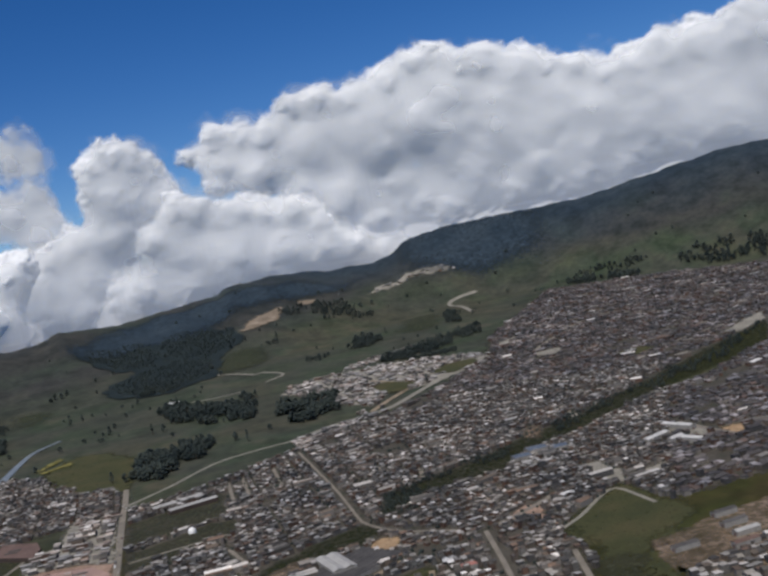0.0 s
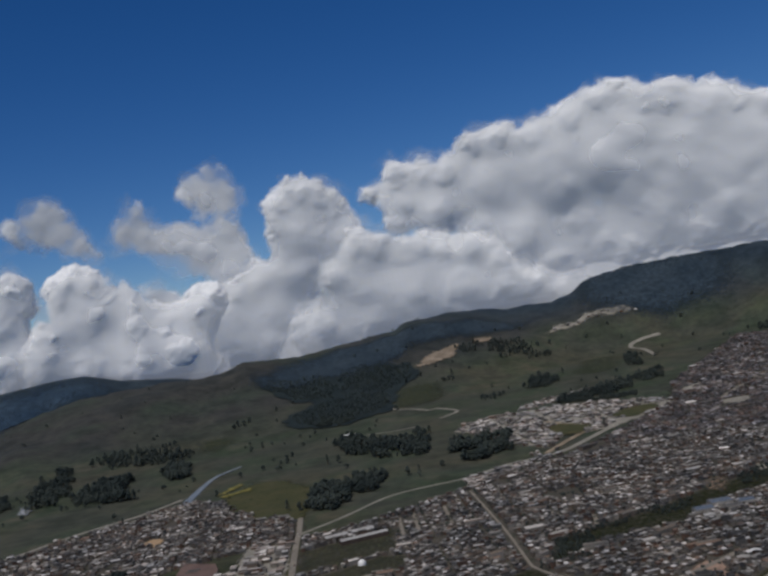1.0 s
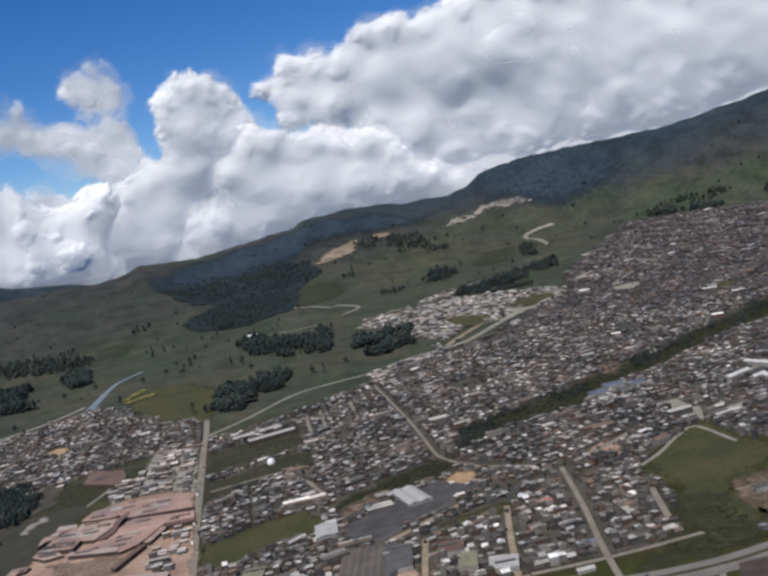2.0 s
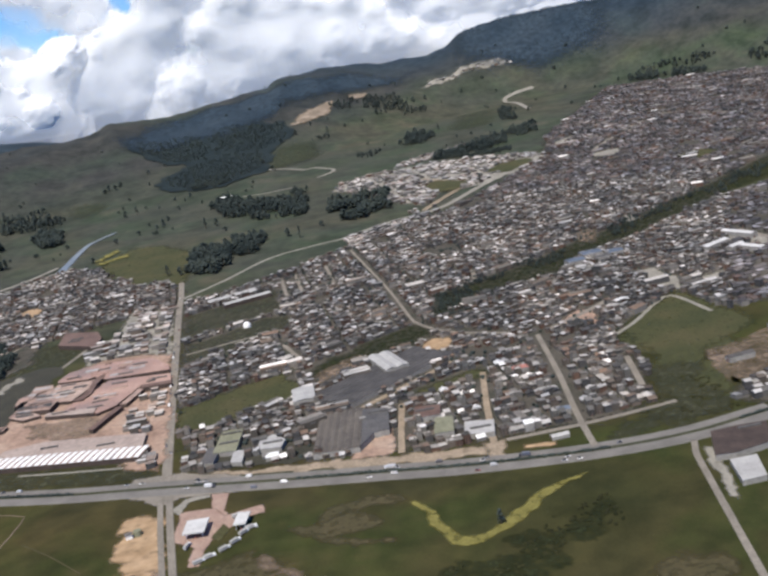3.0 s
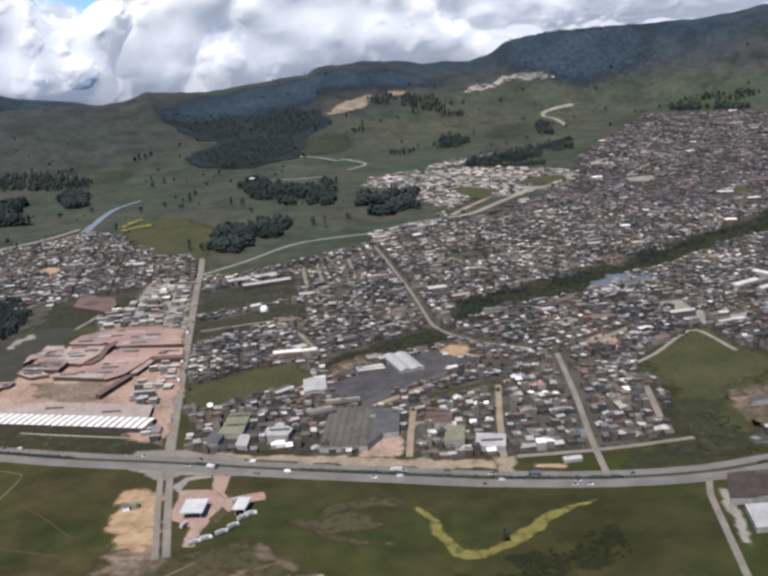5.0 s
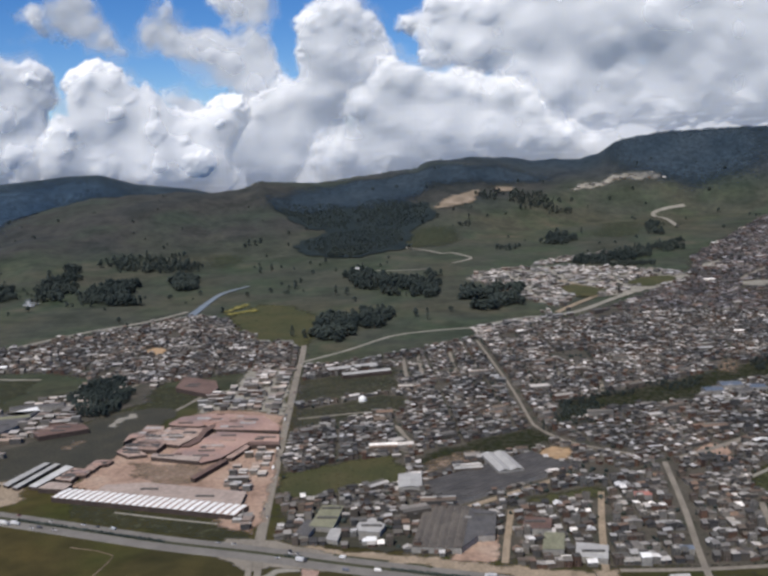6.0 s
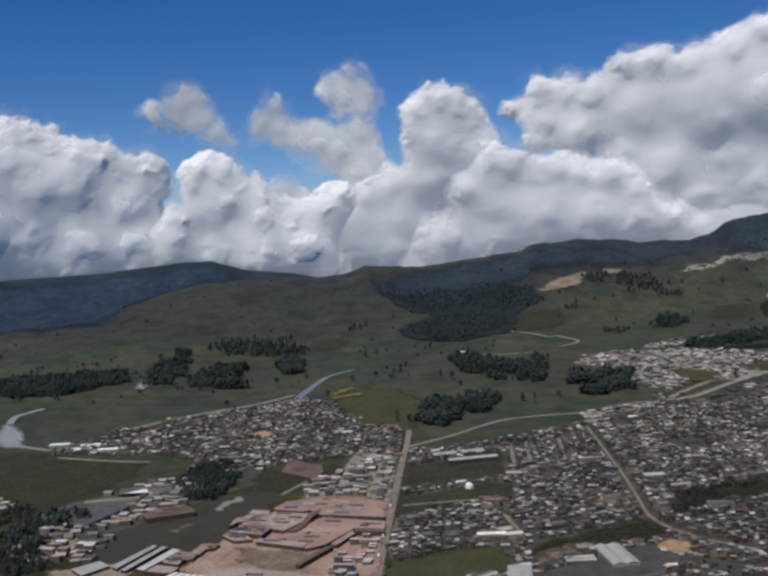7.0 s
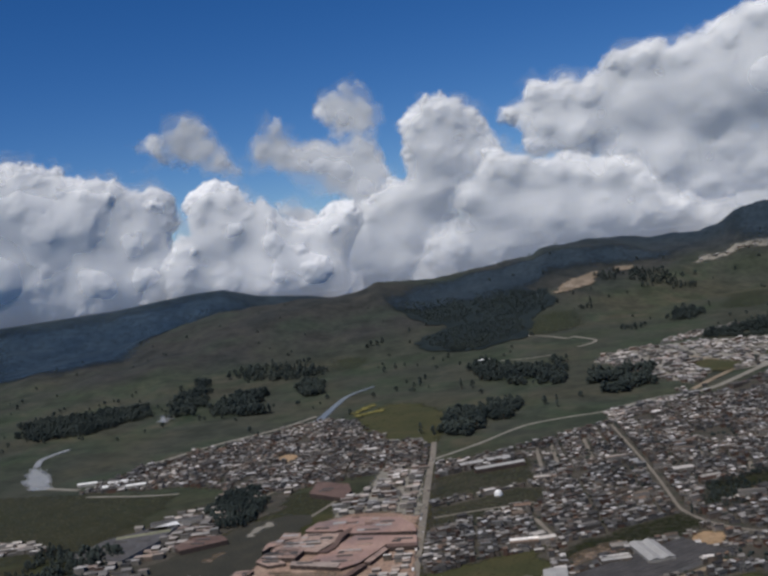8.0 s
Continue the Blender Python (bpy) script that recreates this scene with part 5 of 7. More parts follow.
ok = (inside(TOWN, hx, hy) | inside(TOWN_EAST, hx, hy)) & ~close_zone(hx, hy)
for poly in GREENS + [DARK_SHED_A, DARK_SHED_B, BROWN_SHED]:
    ok &= ~inside(poly, hx, hy)
for line, reach in ROADS:
    ok &= ~near_line(line, hx, hy, reach + 8)
hx, hy = hx[ok][:230], hy[ok][:230]
n = len(hx)
HALLS = list(zip(hx, hy, np.degrees(radians(20) + g.normal(0, 0.25, n)), g.uniform(12, 34, n), g.uniform(9, 16, n), g.uniform(5.5, 8.5, n), g.integers(1, 4, n)))
KEEP_OUT.remove(WHITE_ESTATE)
KEEP_OUT.remove(YARD)
KEEP_OUT.extend([EST_GREEN, EST_GREEN_B])
ROADS.extend([(EST_ROAD, 10), (EST_ROAD_B, 10)])
district("estate_houses", WHITE_ESTATE, 35, 100, 9.0, 13.0, 12, 12.0, 9, roofing=PALE_ROOFS, fill=0.8, label="new pale-roofed terrace houses on dusty ground")
district("upland_houses", UPLAND, 20, 100, 11.0, 12.0, 4, 14.0, 14, roofing=PALE_ROOFS, fill=0.6, label="pale houses of an upland village")
district("avenue_houses", AVENUE_ROW, 30, 100, 7.0, 8.0, 6, 3.0, 24, roofing=PALE_ROOFS, fill=0.75, label="pale roofed houses along the dusty avenue")
district("north_row_houses", NORTH_ROW, 25, 100, 8.0, 8.0, 6, 3.0, 25, roofing=PALE_ROOFS, fill=0.8, label="pale roofed houses along the hedge")
district("south_east_houses", TOWN_SE, 15, 100, 7.0, 9.0, 9, 6.0, 15, label="houses at the south-east edge of town")
district("pale_row_houses", PALE_ROW, 15, 100, 12.0, 9.0, 6, 5.0, 16, roofing=PALE_ROOFS, label="pale-roofed houses at the field edge")
district("works_sheds", PALE_WORKS, 8, 98, 10.0, 8.5, 4, 5.0, 10, roofing=SHOP_ROOFS, label="pale roofed workshops packed together", fill=0.68)
district("industry_sheds", INDUSTRY, 12, 100, 12.0, 9.0, 4, 4.5, 12, roofing=SHOP_ROOFS, label="long workshop sheds with grey and tan roofs", fill=0.7)
district("yard_blocks", YARD_BLOCKS, 8, 98, 9.0, 8.0, 4, 2.0, 17, roofing=SHOP_ROOFS, label="small buildings between factory and street", fill=0.9)
district("works_low_sheds", WORKS_LOW, 8, 98, 9.0, 7.0, 4, 3.0, 13, roofing=SHOP_ROOFS, label="small sheds beside the factory yard", fill=0.52)


def boxed(bm, x0, y0, z0, x1, y1, z1):
    v = [bm.verts.new(p) for p in ((x0, y0, z0), (x1, y0, z0), (x1, y1, z0), (x0, y1, z0), (x0, y0, z1), (x1, y0, z1), (x1, y1, z1), (x0, y1, z1))]
    for f in ((3, 2, 1, 0), (4, 5, 6, 7), (0, 1, 5, 4), (1, 2, 6, 5), (2, 3, 7, 6), (3, 0, 4, 7)):
        bm.faces.new([v[k] for k in f])
    return v


def gable(bm, w, d, z, rise, over=0.4, thick=0.2):
    """A pitched roof with thickness, its ridge along x."""
    a, b = w / 2 + over, d / 2 + over
    ring = [(-b, z), (0, z + rise), (b, z), (b, z + thick), (0, z + rise + thick), (-b, z + thick)]
    s = [[bm.verts.new((x, yy, zz)) for yy, zz in ring] for x in (-a, a)]
    for k in range(6):
        bm.faces.new((s[0][k], s[0][(k + 1) % 6], s[1][(k + 1) % 6], s[1][k]))
    for e in s:
        bm.faces.new((e[0], e[1], e[4], e[5]))
        bm.faces.new((e[1], e[2], e[3], e[4]))


def lean_to(bm, w, d, z, rise, over=0.35, thick=0.2):
    v = boxed(bm, -w / 2 - over, -d / 2 - over, z, w / 2 + over, d / 2 + over, z + thick)
    for p in v:
        p.co.z += rise * (p.co.y + d / 2) / d


def near_house(w, d, h, kind):
    """One house with walls, roof, door and windows; some with a roof tank or a parapet."""
    e = new("house")
    bm = bmesh.new()
    v = boxed(bm, -w / 2, -d / 2, -0.4, w / 2, d / 2, h)
    if kind == 1:
        for p in v[4:]:
            p.co.z += 0.12 * (p.co.y + d / 2)
    wall = part("wall", bm, WALLS_OB, e)
    bm = bmesh.new()
    if kind == 2:
        for s in (-1, 1):
            t = [bm.verts.new((s * w / 2, -d / 2, h)), bm.verts.new((s * w / 2, d / 2, h)), bm.verts.new((s * w / 2, 0, h + 0.26 * d))]
            bm.faces.new(t)
        gable(bm, w, d, h, 0.26 * d)
    elif kind == 1:
        lean_to(bm, w, d, h, 0.12 * d)
    else:
        boxed(bm, -w / 2 - 0.1, -d / 2 - 0.1, h, w / 2 + 0.1, d / 2 + 0.1, h + 0.25)
    roof = part("roof", bm, ROOF_OB, e)
    if kind == 0:
        bm = bmesh.new()
        for x0, y0, x1, y1 in ((-w / 2, -d / 2, w / 2, -d / 2 + 0.2), (-w / 2, d / 2 - 0.2, w / 2, d / 2), (-w / 2, -d / 2 + 0.2, -w / 2 + 0.2, d / 2 - 0.2), (w / 2 - 0.2, -d / 2 + 0.2, w / 2, d / 2 - 0.2)):
            boxed(bm, x0, y0, h + 0.25, x1, y1, h + 0.9)
        part("parapet", bm, WALLS_OB, roof)
        bm = bmesh.new()
        bmesh.ops.create_cone(bm, cap_ends=True, segments=10, radius1=0.6, radius2=0.7, depth=1.2, matrix=Matrix.Translation((w * 0.25, d * 0.2, h + 0.85)))
        part("water_tank", bm, DARK_SHEET, roof, "dark plastic roof water tank")
    for k in range(2 if h > 4 else 1):
        for s in (-0.25, 0.25):
            bm = bmesh.new()
            boxed(bm, s * w - 0.6, -d / 2 - 0.03, 1.0 + 2.7 * k, s * w + 0.6, -d / 2 + 0.05, 2.2 + 2.7 * k)
            part("window", bm, GLASS, wall)
    bm = bmesh.new()
    boxed(bm, -0.5, -d / 2 - 0.04, 0, 0.5, -d / 2 + 0.05, 2.05)
    part("door", bm, RUST, wall)
    return e


kit = []
for k in range(9):
    kit.append(near_house(rng.uniform(4.6, 7.6), rng.uniform(5.6, 8.4), (3.0, 5.6, 3.2, 5.8, 2.9, 8.2, 3.1, 5.5, 3.0)[k], (1, 0, 2, 1, 1, 0, 2, 1, 2)[k]))
    tagged(kit[-1], ("single-storey house with a lean-to sheet roof", "two-storey house with flat roof and water tank", "small house with a pitched roof", "two-storey house with a lean-to sheet roof",
                     "low house with a grey sheet roof", "three-storey flat-roofed house with water tank", "small house under a pitched roof", "two-storey house with a sloping sheet roof", "low house with a pitched roof")[k], "house", "houses along the highway blocks")
hx, hy = lots(CLOSE_BLOCKS, 8.5, 98.5, 6.9, 8.4, 9, 4.5, 21, 0.93)
fx, fy = lots(FRONT, 6, 97, 7.6, 9.0, 9, 4.0, 22, 0.8)
open_lots = ~(inside(FRONT_YARDS, fx, fy) & (np.arange(len(fx)) % 3 > 0))
fx, fy = fx[open_lots], fy[open_lots]
hx, hy = np.concatenate([hx, fx]), np.concatenate([hy, fy])
for k in range(len(hx)):
    src = kit[k % 9]
    m = pose(hx[k], hy[k], 0.1, 0, 0, 8.5 + rng.normal(0, 4) + rng.choice([0, 90, 180, 180, 0, 270]))
    if k < 9:
        src.matrix_basis = m
    else:
        copy_thing(src, m)
for k in range(len(hx), 9):
    kit[k].matrix_basis = pose(90 + 9 * k, 800, 0.1)


# ---- large buildings ----
def frame_of(poly):
    """Middle, length, width and turn of the four-cornered plan of a building."""
    p = [Vector(q) for q in poly]
    c = sum(p, Vector((0, 0))) / len(p)
    e = max((p[(k + 1) % len(p)] - p[k] for k in range(len(p))), key=lambda q: q.length)
    e = -e if e.x < 0 else e
    a = math.atan2(e.y, e.x)
    ca, sa = math.cos(a), math.sin(a)
    us, vs = [(q - c).x * ca + (q - c).y * sa for q in p], [-(q - c).x * sa + (q - c).y * ca for q in p]
    return c, max(us) - min(us), max(vs) - min(vs), math.degrees(a)


def shed(name, c, w, d, turn, h, wall, roofing, label, bays=1, rise=1.6, ribs=0, rib_mat=None, lift=0.0, category="shed"):
    """A long building under one or several pitched roofs, each roof bay a part, with rooflights laid on as ribs."""
    e = new(name)
    bm = bmesh.new()
    boxed(bm, -w / 2, -d / 2, -0.5, w / 2, d / 2, h)
    walls = part("wall", bm, wall, e)
    for k in range(bays):
        bm = bmesh.new()
        gable(bm, w, d / bays - 0.5, h, rise, over=0.15)
        bmesh.ops.translate(bm, verts=bm.verts, vec=(0, -d / 2 + d / bays * (k + 0.5), 0))
        roof = part("roof", bm, roofing, e)
    for k in range(ribs):
        bm = bmesh.new()
        x = -w / 2 + w * (k + 0.5) / ribs
        b = d / 2
        for y0, z0, y1, z1 in ((-b, h + 0.24, 0, h + rise + 0.24), (0, h + rise + 0.24, b, h + 0.24)):
            q = w / ribs * 0.31
            f = [bm.verts.new(p) for p in ((x - q, y0, z0), (x + q, y0, z0), (x + q, y1, z1), (x - q, y1, z1))]
            t = [bm.verts.new(v.co + Vector((0, 0, 0.12))) for v in f]
            bm.faces.new(t)
            for i in range(4):
                bm.faces.new((f[i], f[(i + 1) % 4], t[(i + 1) % 4], t[i]))
        part("rooflight", bm, rib_mat, roof, "pale roof panel")
    for s in (-1, 1):
        bm = bmesh.new()
        boxed(bm, s * w / 2 - 0.08, -1.8, 0, s * w / 2 + 0.08, 1.8, min(3.6, h - 0.3))
        part("door", bm, RUST, walls)
    e.matrix_basis = pose(c[0], c[1], float(terrain(c[0], c[1])) + lift, 0, 0, turn)
    return tagged(e, label, category)


for nm, poly, h, wl, rf, lb, kw in (
        ("warehouse", DARK_SHED_A, 4, CONCRETE, DARK_SHEET, "wide dark grey roofed nursery sheds", dict(bays=7, rise=1.0)),
        ("warehouse", DARK_SHED_B, 5, CONCRETE, BROWN_SHEET, "wide ribbed brown-grey roofed warehouse", dict(bays=6, rise=1.2)),
        ("warehouse", WHITE_SHED, 7, CONCRETE, PALE_SHEET, "pale roofed hall among dark sheds", dict(bays=2)),
        ("warehouse", WHITE_ROOF, 7, CONCRETE, PALE_SHEET, "hall with a pale white roof", dict()),
        ("shed", SILVER_SHED, 6, SHADE_BROWN, PALE_SHEET, "long pale barn roof beside the track", dict()), ("shed", SILVER_SHED_B, 6, SHADE_BROWN, PALE_SHEET, "long pale barn roof beside the grass strip", dict())):
    c, w, d, a = frame_of(poly)
    shed(nm, c, w, d, a, h, wl, rf, lb, **kw)
shed("long_shed", (-354, 887), 203, 26, -13.0, 5, SHADE_BROWN, ROOF_PINK, "long factory shed with white striped rooflights", ribs=27, rib_mat=WHITE, rise=0.5)

def slab_hall(name, poly, h, wall, roofing, label, category="factory"):
    """A flat-roofed hall on a plan of any shape: walls, roof sheet with overhang, and added dark strips along the roof.
    """
    e = new(name)
    c = sum((Vector(q) for q in poly), Vector((0, 0))) / len(poly)
    z = float(terrain(c.x, c.y))
    bm = bmesh.new()
    low, up = [bm.verts.new((x - c.x, y - c.y, -0.4)) for x, y in poly], [bm.verts.new((x - c.x, y - c.y, h)) for x, y in poly]
    for k in range(len(poly)):
        bm.faces.new((low[k], low[(k + 1) % len(poly)], up[(k + 1) % len(poly)], up[k]))
    bmesh.ops.recalc_face_normals(bm, faces=bm.faces)
    part("wall", bm, wall, e)
    bm = bmesh.new()
    rim = [[bm.verts.new(((x - c.x) * 1.01, (y - c.y) * 1.01, zz)) for x, y in poly] for zz in (h + 0.02, h + 0.35)]
    bm.faces.new(rim[0])
    bm.faces.new(rim[1])
    for k in range(len(poly)):
        bm.faces.new((rim[0][k], rim[0][(k + 1) % len(poly)], rim[1][(k + 1) % len(poly)], rim[1][k]))
    bmesh.ops.recalc_face_normals(bm, faces=bm.faces)
    roof = part("roof", bm, roofing, e)
    xs, ys = [q[0] for q in poly], [q[1] for q in poly]
    g = random.Random(int(h * 100 + len(label)))
    # Low dark strips are added to echo the shaded steps of the roofs.
    for k in range(9):
        x, y = g.uniform(min(xs), max(xs)), g.uniform(min(ys), max(ys))
        if inside(poly, np.array([x]), np.array([y]))[0] and all(inside(poly, np.array([x + dx]), np.array([y + dy]))[0] for dx in (-9, 9) for dy in (-4, 4)):
            bm = bmesh.new()
            boxed(bm, x - c.x - 9, y - c.y - 1.0, h + 0.35, x - c.x + 9, y - c.y + 1.0, h + 1.7)
            part("vent", bm, GREY_SHEET, roof, "long dark strip added for roof-step shade")
    for k in range(40 if roofing in (TERRACOTTA, ROOF_PINK) else 0):
        x, y, a, b = g.uniform(min(xs), max(xs)), g.uniform(min(ys), max(ys)), g.uniform(3, 11), g.uniform(1.2, 4)
        if all(inside(poly, np.array([x + dx]), np.array([y + dy]))[0] for dx in (-a, a) for dy in (-b, b)):
            bm = bmesh.new()
            up = 0.40 + 0.03 * k
            boxed(bm, x - c.x - a, y - c.y - b, h + 0.34, x - c.x + a, y - c.y + b, h + up)
            part("roof_panel", bm, g.choice((PALE_SHEET, RUST, ROOF_PINK, ROOF_PINK, DARK_SHEET, TERRACOTTA)), roof, "replaced roof sheets of another colour")
    e.matrix_basis = pose(c.x, c.y, z)
    return tagged(e, label, category, "factory halls")


for poly, h, rf, lb in ((HALL_A, 5, TERRACOTTA, "factory hall with a terracotta roof"), (HALL_B, 3.5, TERRACOTTA, "low factory hall with a worn terracotta roof"), (HALL_C, 4, ROOF_PINK, "factory hall with worn pink roofing"),
                        (HALL_D, 3.5, ROOF_PINK, "low factory hall with dusty roofing"), (HALL_E, 4.5, RUST, "long narrow brown roofed shed across the yard"), (HALL_F, 4, ROOF_PINK, "stepped pink roofed sheds at the meadow"),
                        # Two narrow brown strips are added in place of shaded step lines.
                        (HALL_G, 5, ROOF_PINK, "small raised factory roof"), (HALL_H, 5.5, ROOF_PINK, "stepped raised factory roof beside the meadow"), (STEP_SHADE_A, 5.5, RUST, "stepped brown roof between the halls"),
                        (STEP_SHADE_B, 5.5, RUST, "stepped brown roof at the street side"), (HALL_K, 4, ROOF_PINK, "narrow pink roofed shed near the street"), (HALL_M, 4, PALE_PINK, "low hall with a faded pink roof behind the long shed"), (HALL_L, 4.5, PALE_PINK, "long low hall with a pale roof"),
                        (MAROON_W, 6, RUST, "wide maroon roofed hall beside the meadow"), (WSHED_A, 3.5, PALE_SHEET, "long narrow pale roofed shed"), (WSHED_A2, 3.5, PALE_SHEET, "long narrow pale roofed shed"), (WSHED_A3, 3.5, OFF_WHITE, "long narrow white roofed shed"), (WSHED_B, 3.5, ROOF_PINK, "stepped pink roofed workshop"), (WSHED_C, 3.5, PALE_SHEET, "long pale roofed workshop"),
                        (WSHED_D, 6, WHITE, "long white roofed store"), (WSHED_E, 6, RUST, "long rust-brown roofed store"), (WSHED_F, 5, PALE_PINK, "flat pale roofed workshop beside the long shed")):
    slab_hall("factory_hall" if "factory" in lb else "works_shed", poly, h, SHADE_BROWN, rf, lb)
for poly, h, rf, lb in ((OLIVE_SHED, 5, OLIVE_SHEET, "olive roofed shed beside the highway"), (PALE_SHED_A, 4, PALE_SHEET, "pale grey shed roof beside the highway"), (SLATE_SHED, 4.5, GREY_SHEET, "slate grey shed near the junction"),
                        (WHITE_ROW, 5, PALE_SHEET, "cluster of pale workshop roofs"), (WHITE_BLOB, 4, WHITE, "small shed with a bright white roof"), (BROWN_SHED, 5.5, GREY_SHEET, "warehouse with a brown-grey roof"),
                        (CREAM_HALL, 6, OLIVE_SHEET, "cream roofed hall along the frontage"), (MAROON_HALL, 6, RUST, "maroon roofed hall between houses"), (GREY_HALL, 5, PALE_SHEET, "grey roofed hall beside the dirt street"),
                        (PALE_YARD_SHED, 4, PALE_SHEET, "pale roofed shed beside the side lane"), (RUST_SHED, 5, SHADE_BROWN, "brown roofed warehouse beside the side lane"), (GREY_WORKS, 6, GREY_SHEET, "large grey roofed works at the field edge")):
    slab_hall("workshop", poly, h, CONCRETE, rf, lb, "workshop")
for x, y, turn, w, d, h, bays in HALLS:
    tagged(shed("town_hall", (x, y), w, d, turn, h, WALLS_OB, ROOF_OB, "larger sheet-roofed hall among the low houses", bays=int(bays) if d > 11 else 1, rise=1.3, category="hall"), group="halls among the houses")
for x, y in WHITE_HOUSES:
    shed("farm_building", (x, y), 34, 12, 15, 4.5, CONCRETE, WHITE, "white farm building beside the track", category="farm")
for (x, y), w, d, h, rf, lb in ((RED_ROOF[0], 16, 11, 6, RED_SHEET, "hall with a red roof among houses"), (BLUE_ROOF[0], 24, 20, 7, BLUE_SHEET, "hall with a faded blue sheet roof"),
                                (BLUE_ROOF[1], 28, 22, 8, BLUE_SHEET, "large hall with a faded blue sheet roof"), (BLUE_ROOF[2], 22, 16, 7, GREY_SHEET, "grey roofed hall beside the blue halls"),
                                (BLUE_ROOF[3], 22, 18, 7, BLUE_SHEET, "hall with a faded blue sheet roof"), (BLUE_ROOF[4], 24, 14, 6, PALE_SHEET, "pale roofed hall beside the blue halls"), (BLUE_SMALL[0], 12, 9, 5, BLUE_SHEET, "small building with a blue roof"), (WHITE_CUBE[0], 8, 10, 7, WHITE, "white two-storey building among houses"),
                                (WHITE_LOW[0], 15, 7, 2.6, PALE_SHEET, "low white building beside the street"), (FARMHOUSE[0], 36, 18, 6, WHITE, "white farmhouse in the fields")):
    shed("hall", (x, y), w, d, 8, h, CONCRETE, rf, lb, category="building")
for (x, y), w, d, turn in SCHOOL:
    shed("school_wing", (x, y), w, d, turn, 7, CONCRETE, OFF_WHITE, "long white roofed school wing round a yard", category="school")
x, y = DOME[0]
e = new("dome_tank")
bm = bmesh.new()
bmesh.ops.create_uvsphere(bm, u_segments=24, v_segments=12, radius=5.4)
bmesh.ops.bisect_plane(bm, geom=bm.verts[:] + bm.edges[:] + bm.faces[:], plane_co=(0, 0, 0), plane_no=(0, 0, -1), clear_outer=True)
bmesh.ops.translate(bm, verts=bm.verts, vec=(0, 0, 2))
part("dome", bm, WHITE, e)
bm = bmesh.new()
bmesh.ops.create_cone(bm, cap_ends=True, segments=24, radius1=5.5, radius2=5.5, depth=2.4, matrix=Matrix.Translation((0, 0, 1.0)))
part("drum", bm, WHITE, e)
e.matrix_basis = pose(x, y, 0.1)
tagged(e, "round gleaming white domed tank among houses", "tank")
for k, (x, y) in enumerate(SHEDS_SE):
    shed("yard_shed", (x, y), 26, 9, 12, 5, CONCRETE, (DARK_SHEET, GREY_SHEET, PALE_SHEET, RUST, DARK_SHEET)[k], "long shed beside a bare brown yard")
for k, (x, y) in enumerate(SHEDS_SW):
    shed("long_barn", (x, y), 70, 16, 20, 6, CONCRETE, (GREY_SHEET, OLIVE_SHEET, GREY_SHEET)[k], "long grey barn at the edge of the works")


# filling station
def canopy(poly, label):
    c, w, d, a = frame_of(poly)
    w, d = max(w * 0.8, 12), max(d * 0.8, 10)
    e = new("canopy")
    bm = bmesh.new()
    boxed(bm, -w / 2, -d / 2, 5.2, w / 2, d / 2, 6.2)
    part("roof", bm, OFF_WHITE, e)
    for sx in (-0.36, 0.36):
        for sy in (-0.36, 0.36):
            bm = bmesh.new()
            bmesh.ops.create_cone(bm, cap_ends=True, segments=10, radius1=0.3, radius2=0.3, depth=5.4, matrix=Matrix.Translation((sx * w, sy * d, 2.6)))
            part("post", bm, WHITE, e)
        bm = bmesh.new()
        boxed(bm, sx * w - 0.4, -0.6, 0, sx * w + 0.4, 0.6, 1.7)
        part("pump", bm, RED_SHEET, e, "red fuel pump")
    e.matrix_basis = pose(c.x, c.y, 0.15, 0, 0, a)
    tagged(e, label, "canopy", "filling station canopies")


canopy(CANOPY_A, "white flat filling station canopy over brick paving")
canopy(CANOPY_B, "small white filling station canopy")


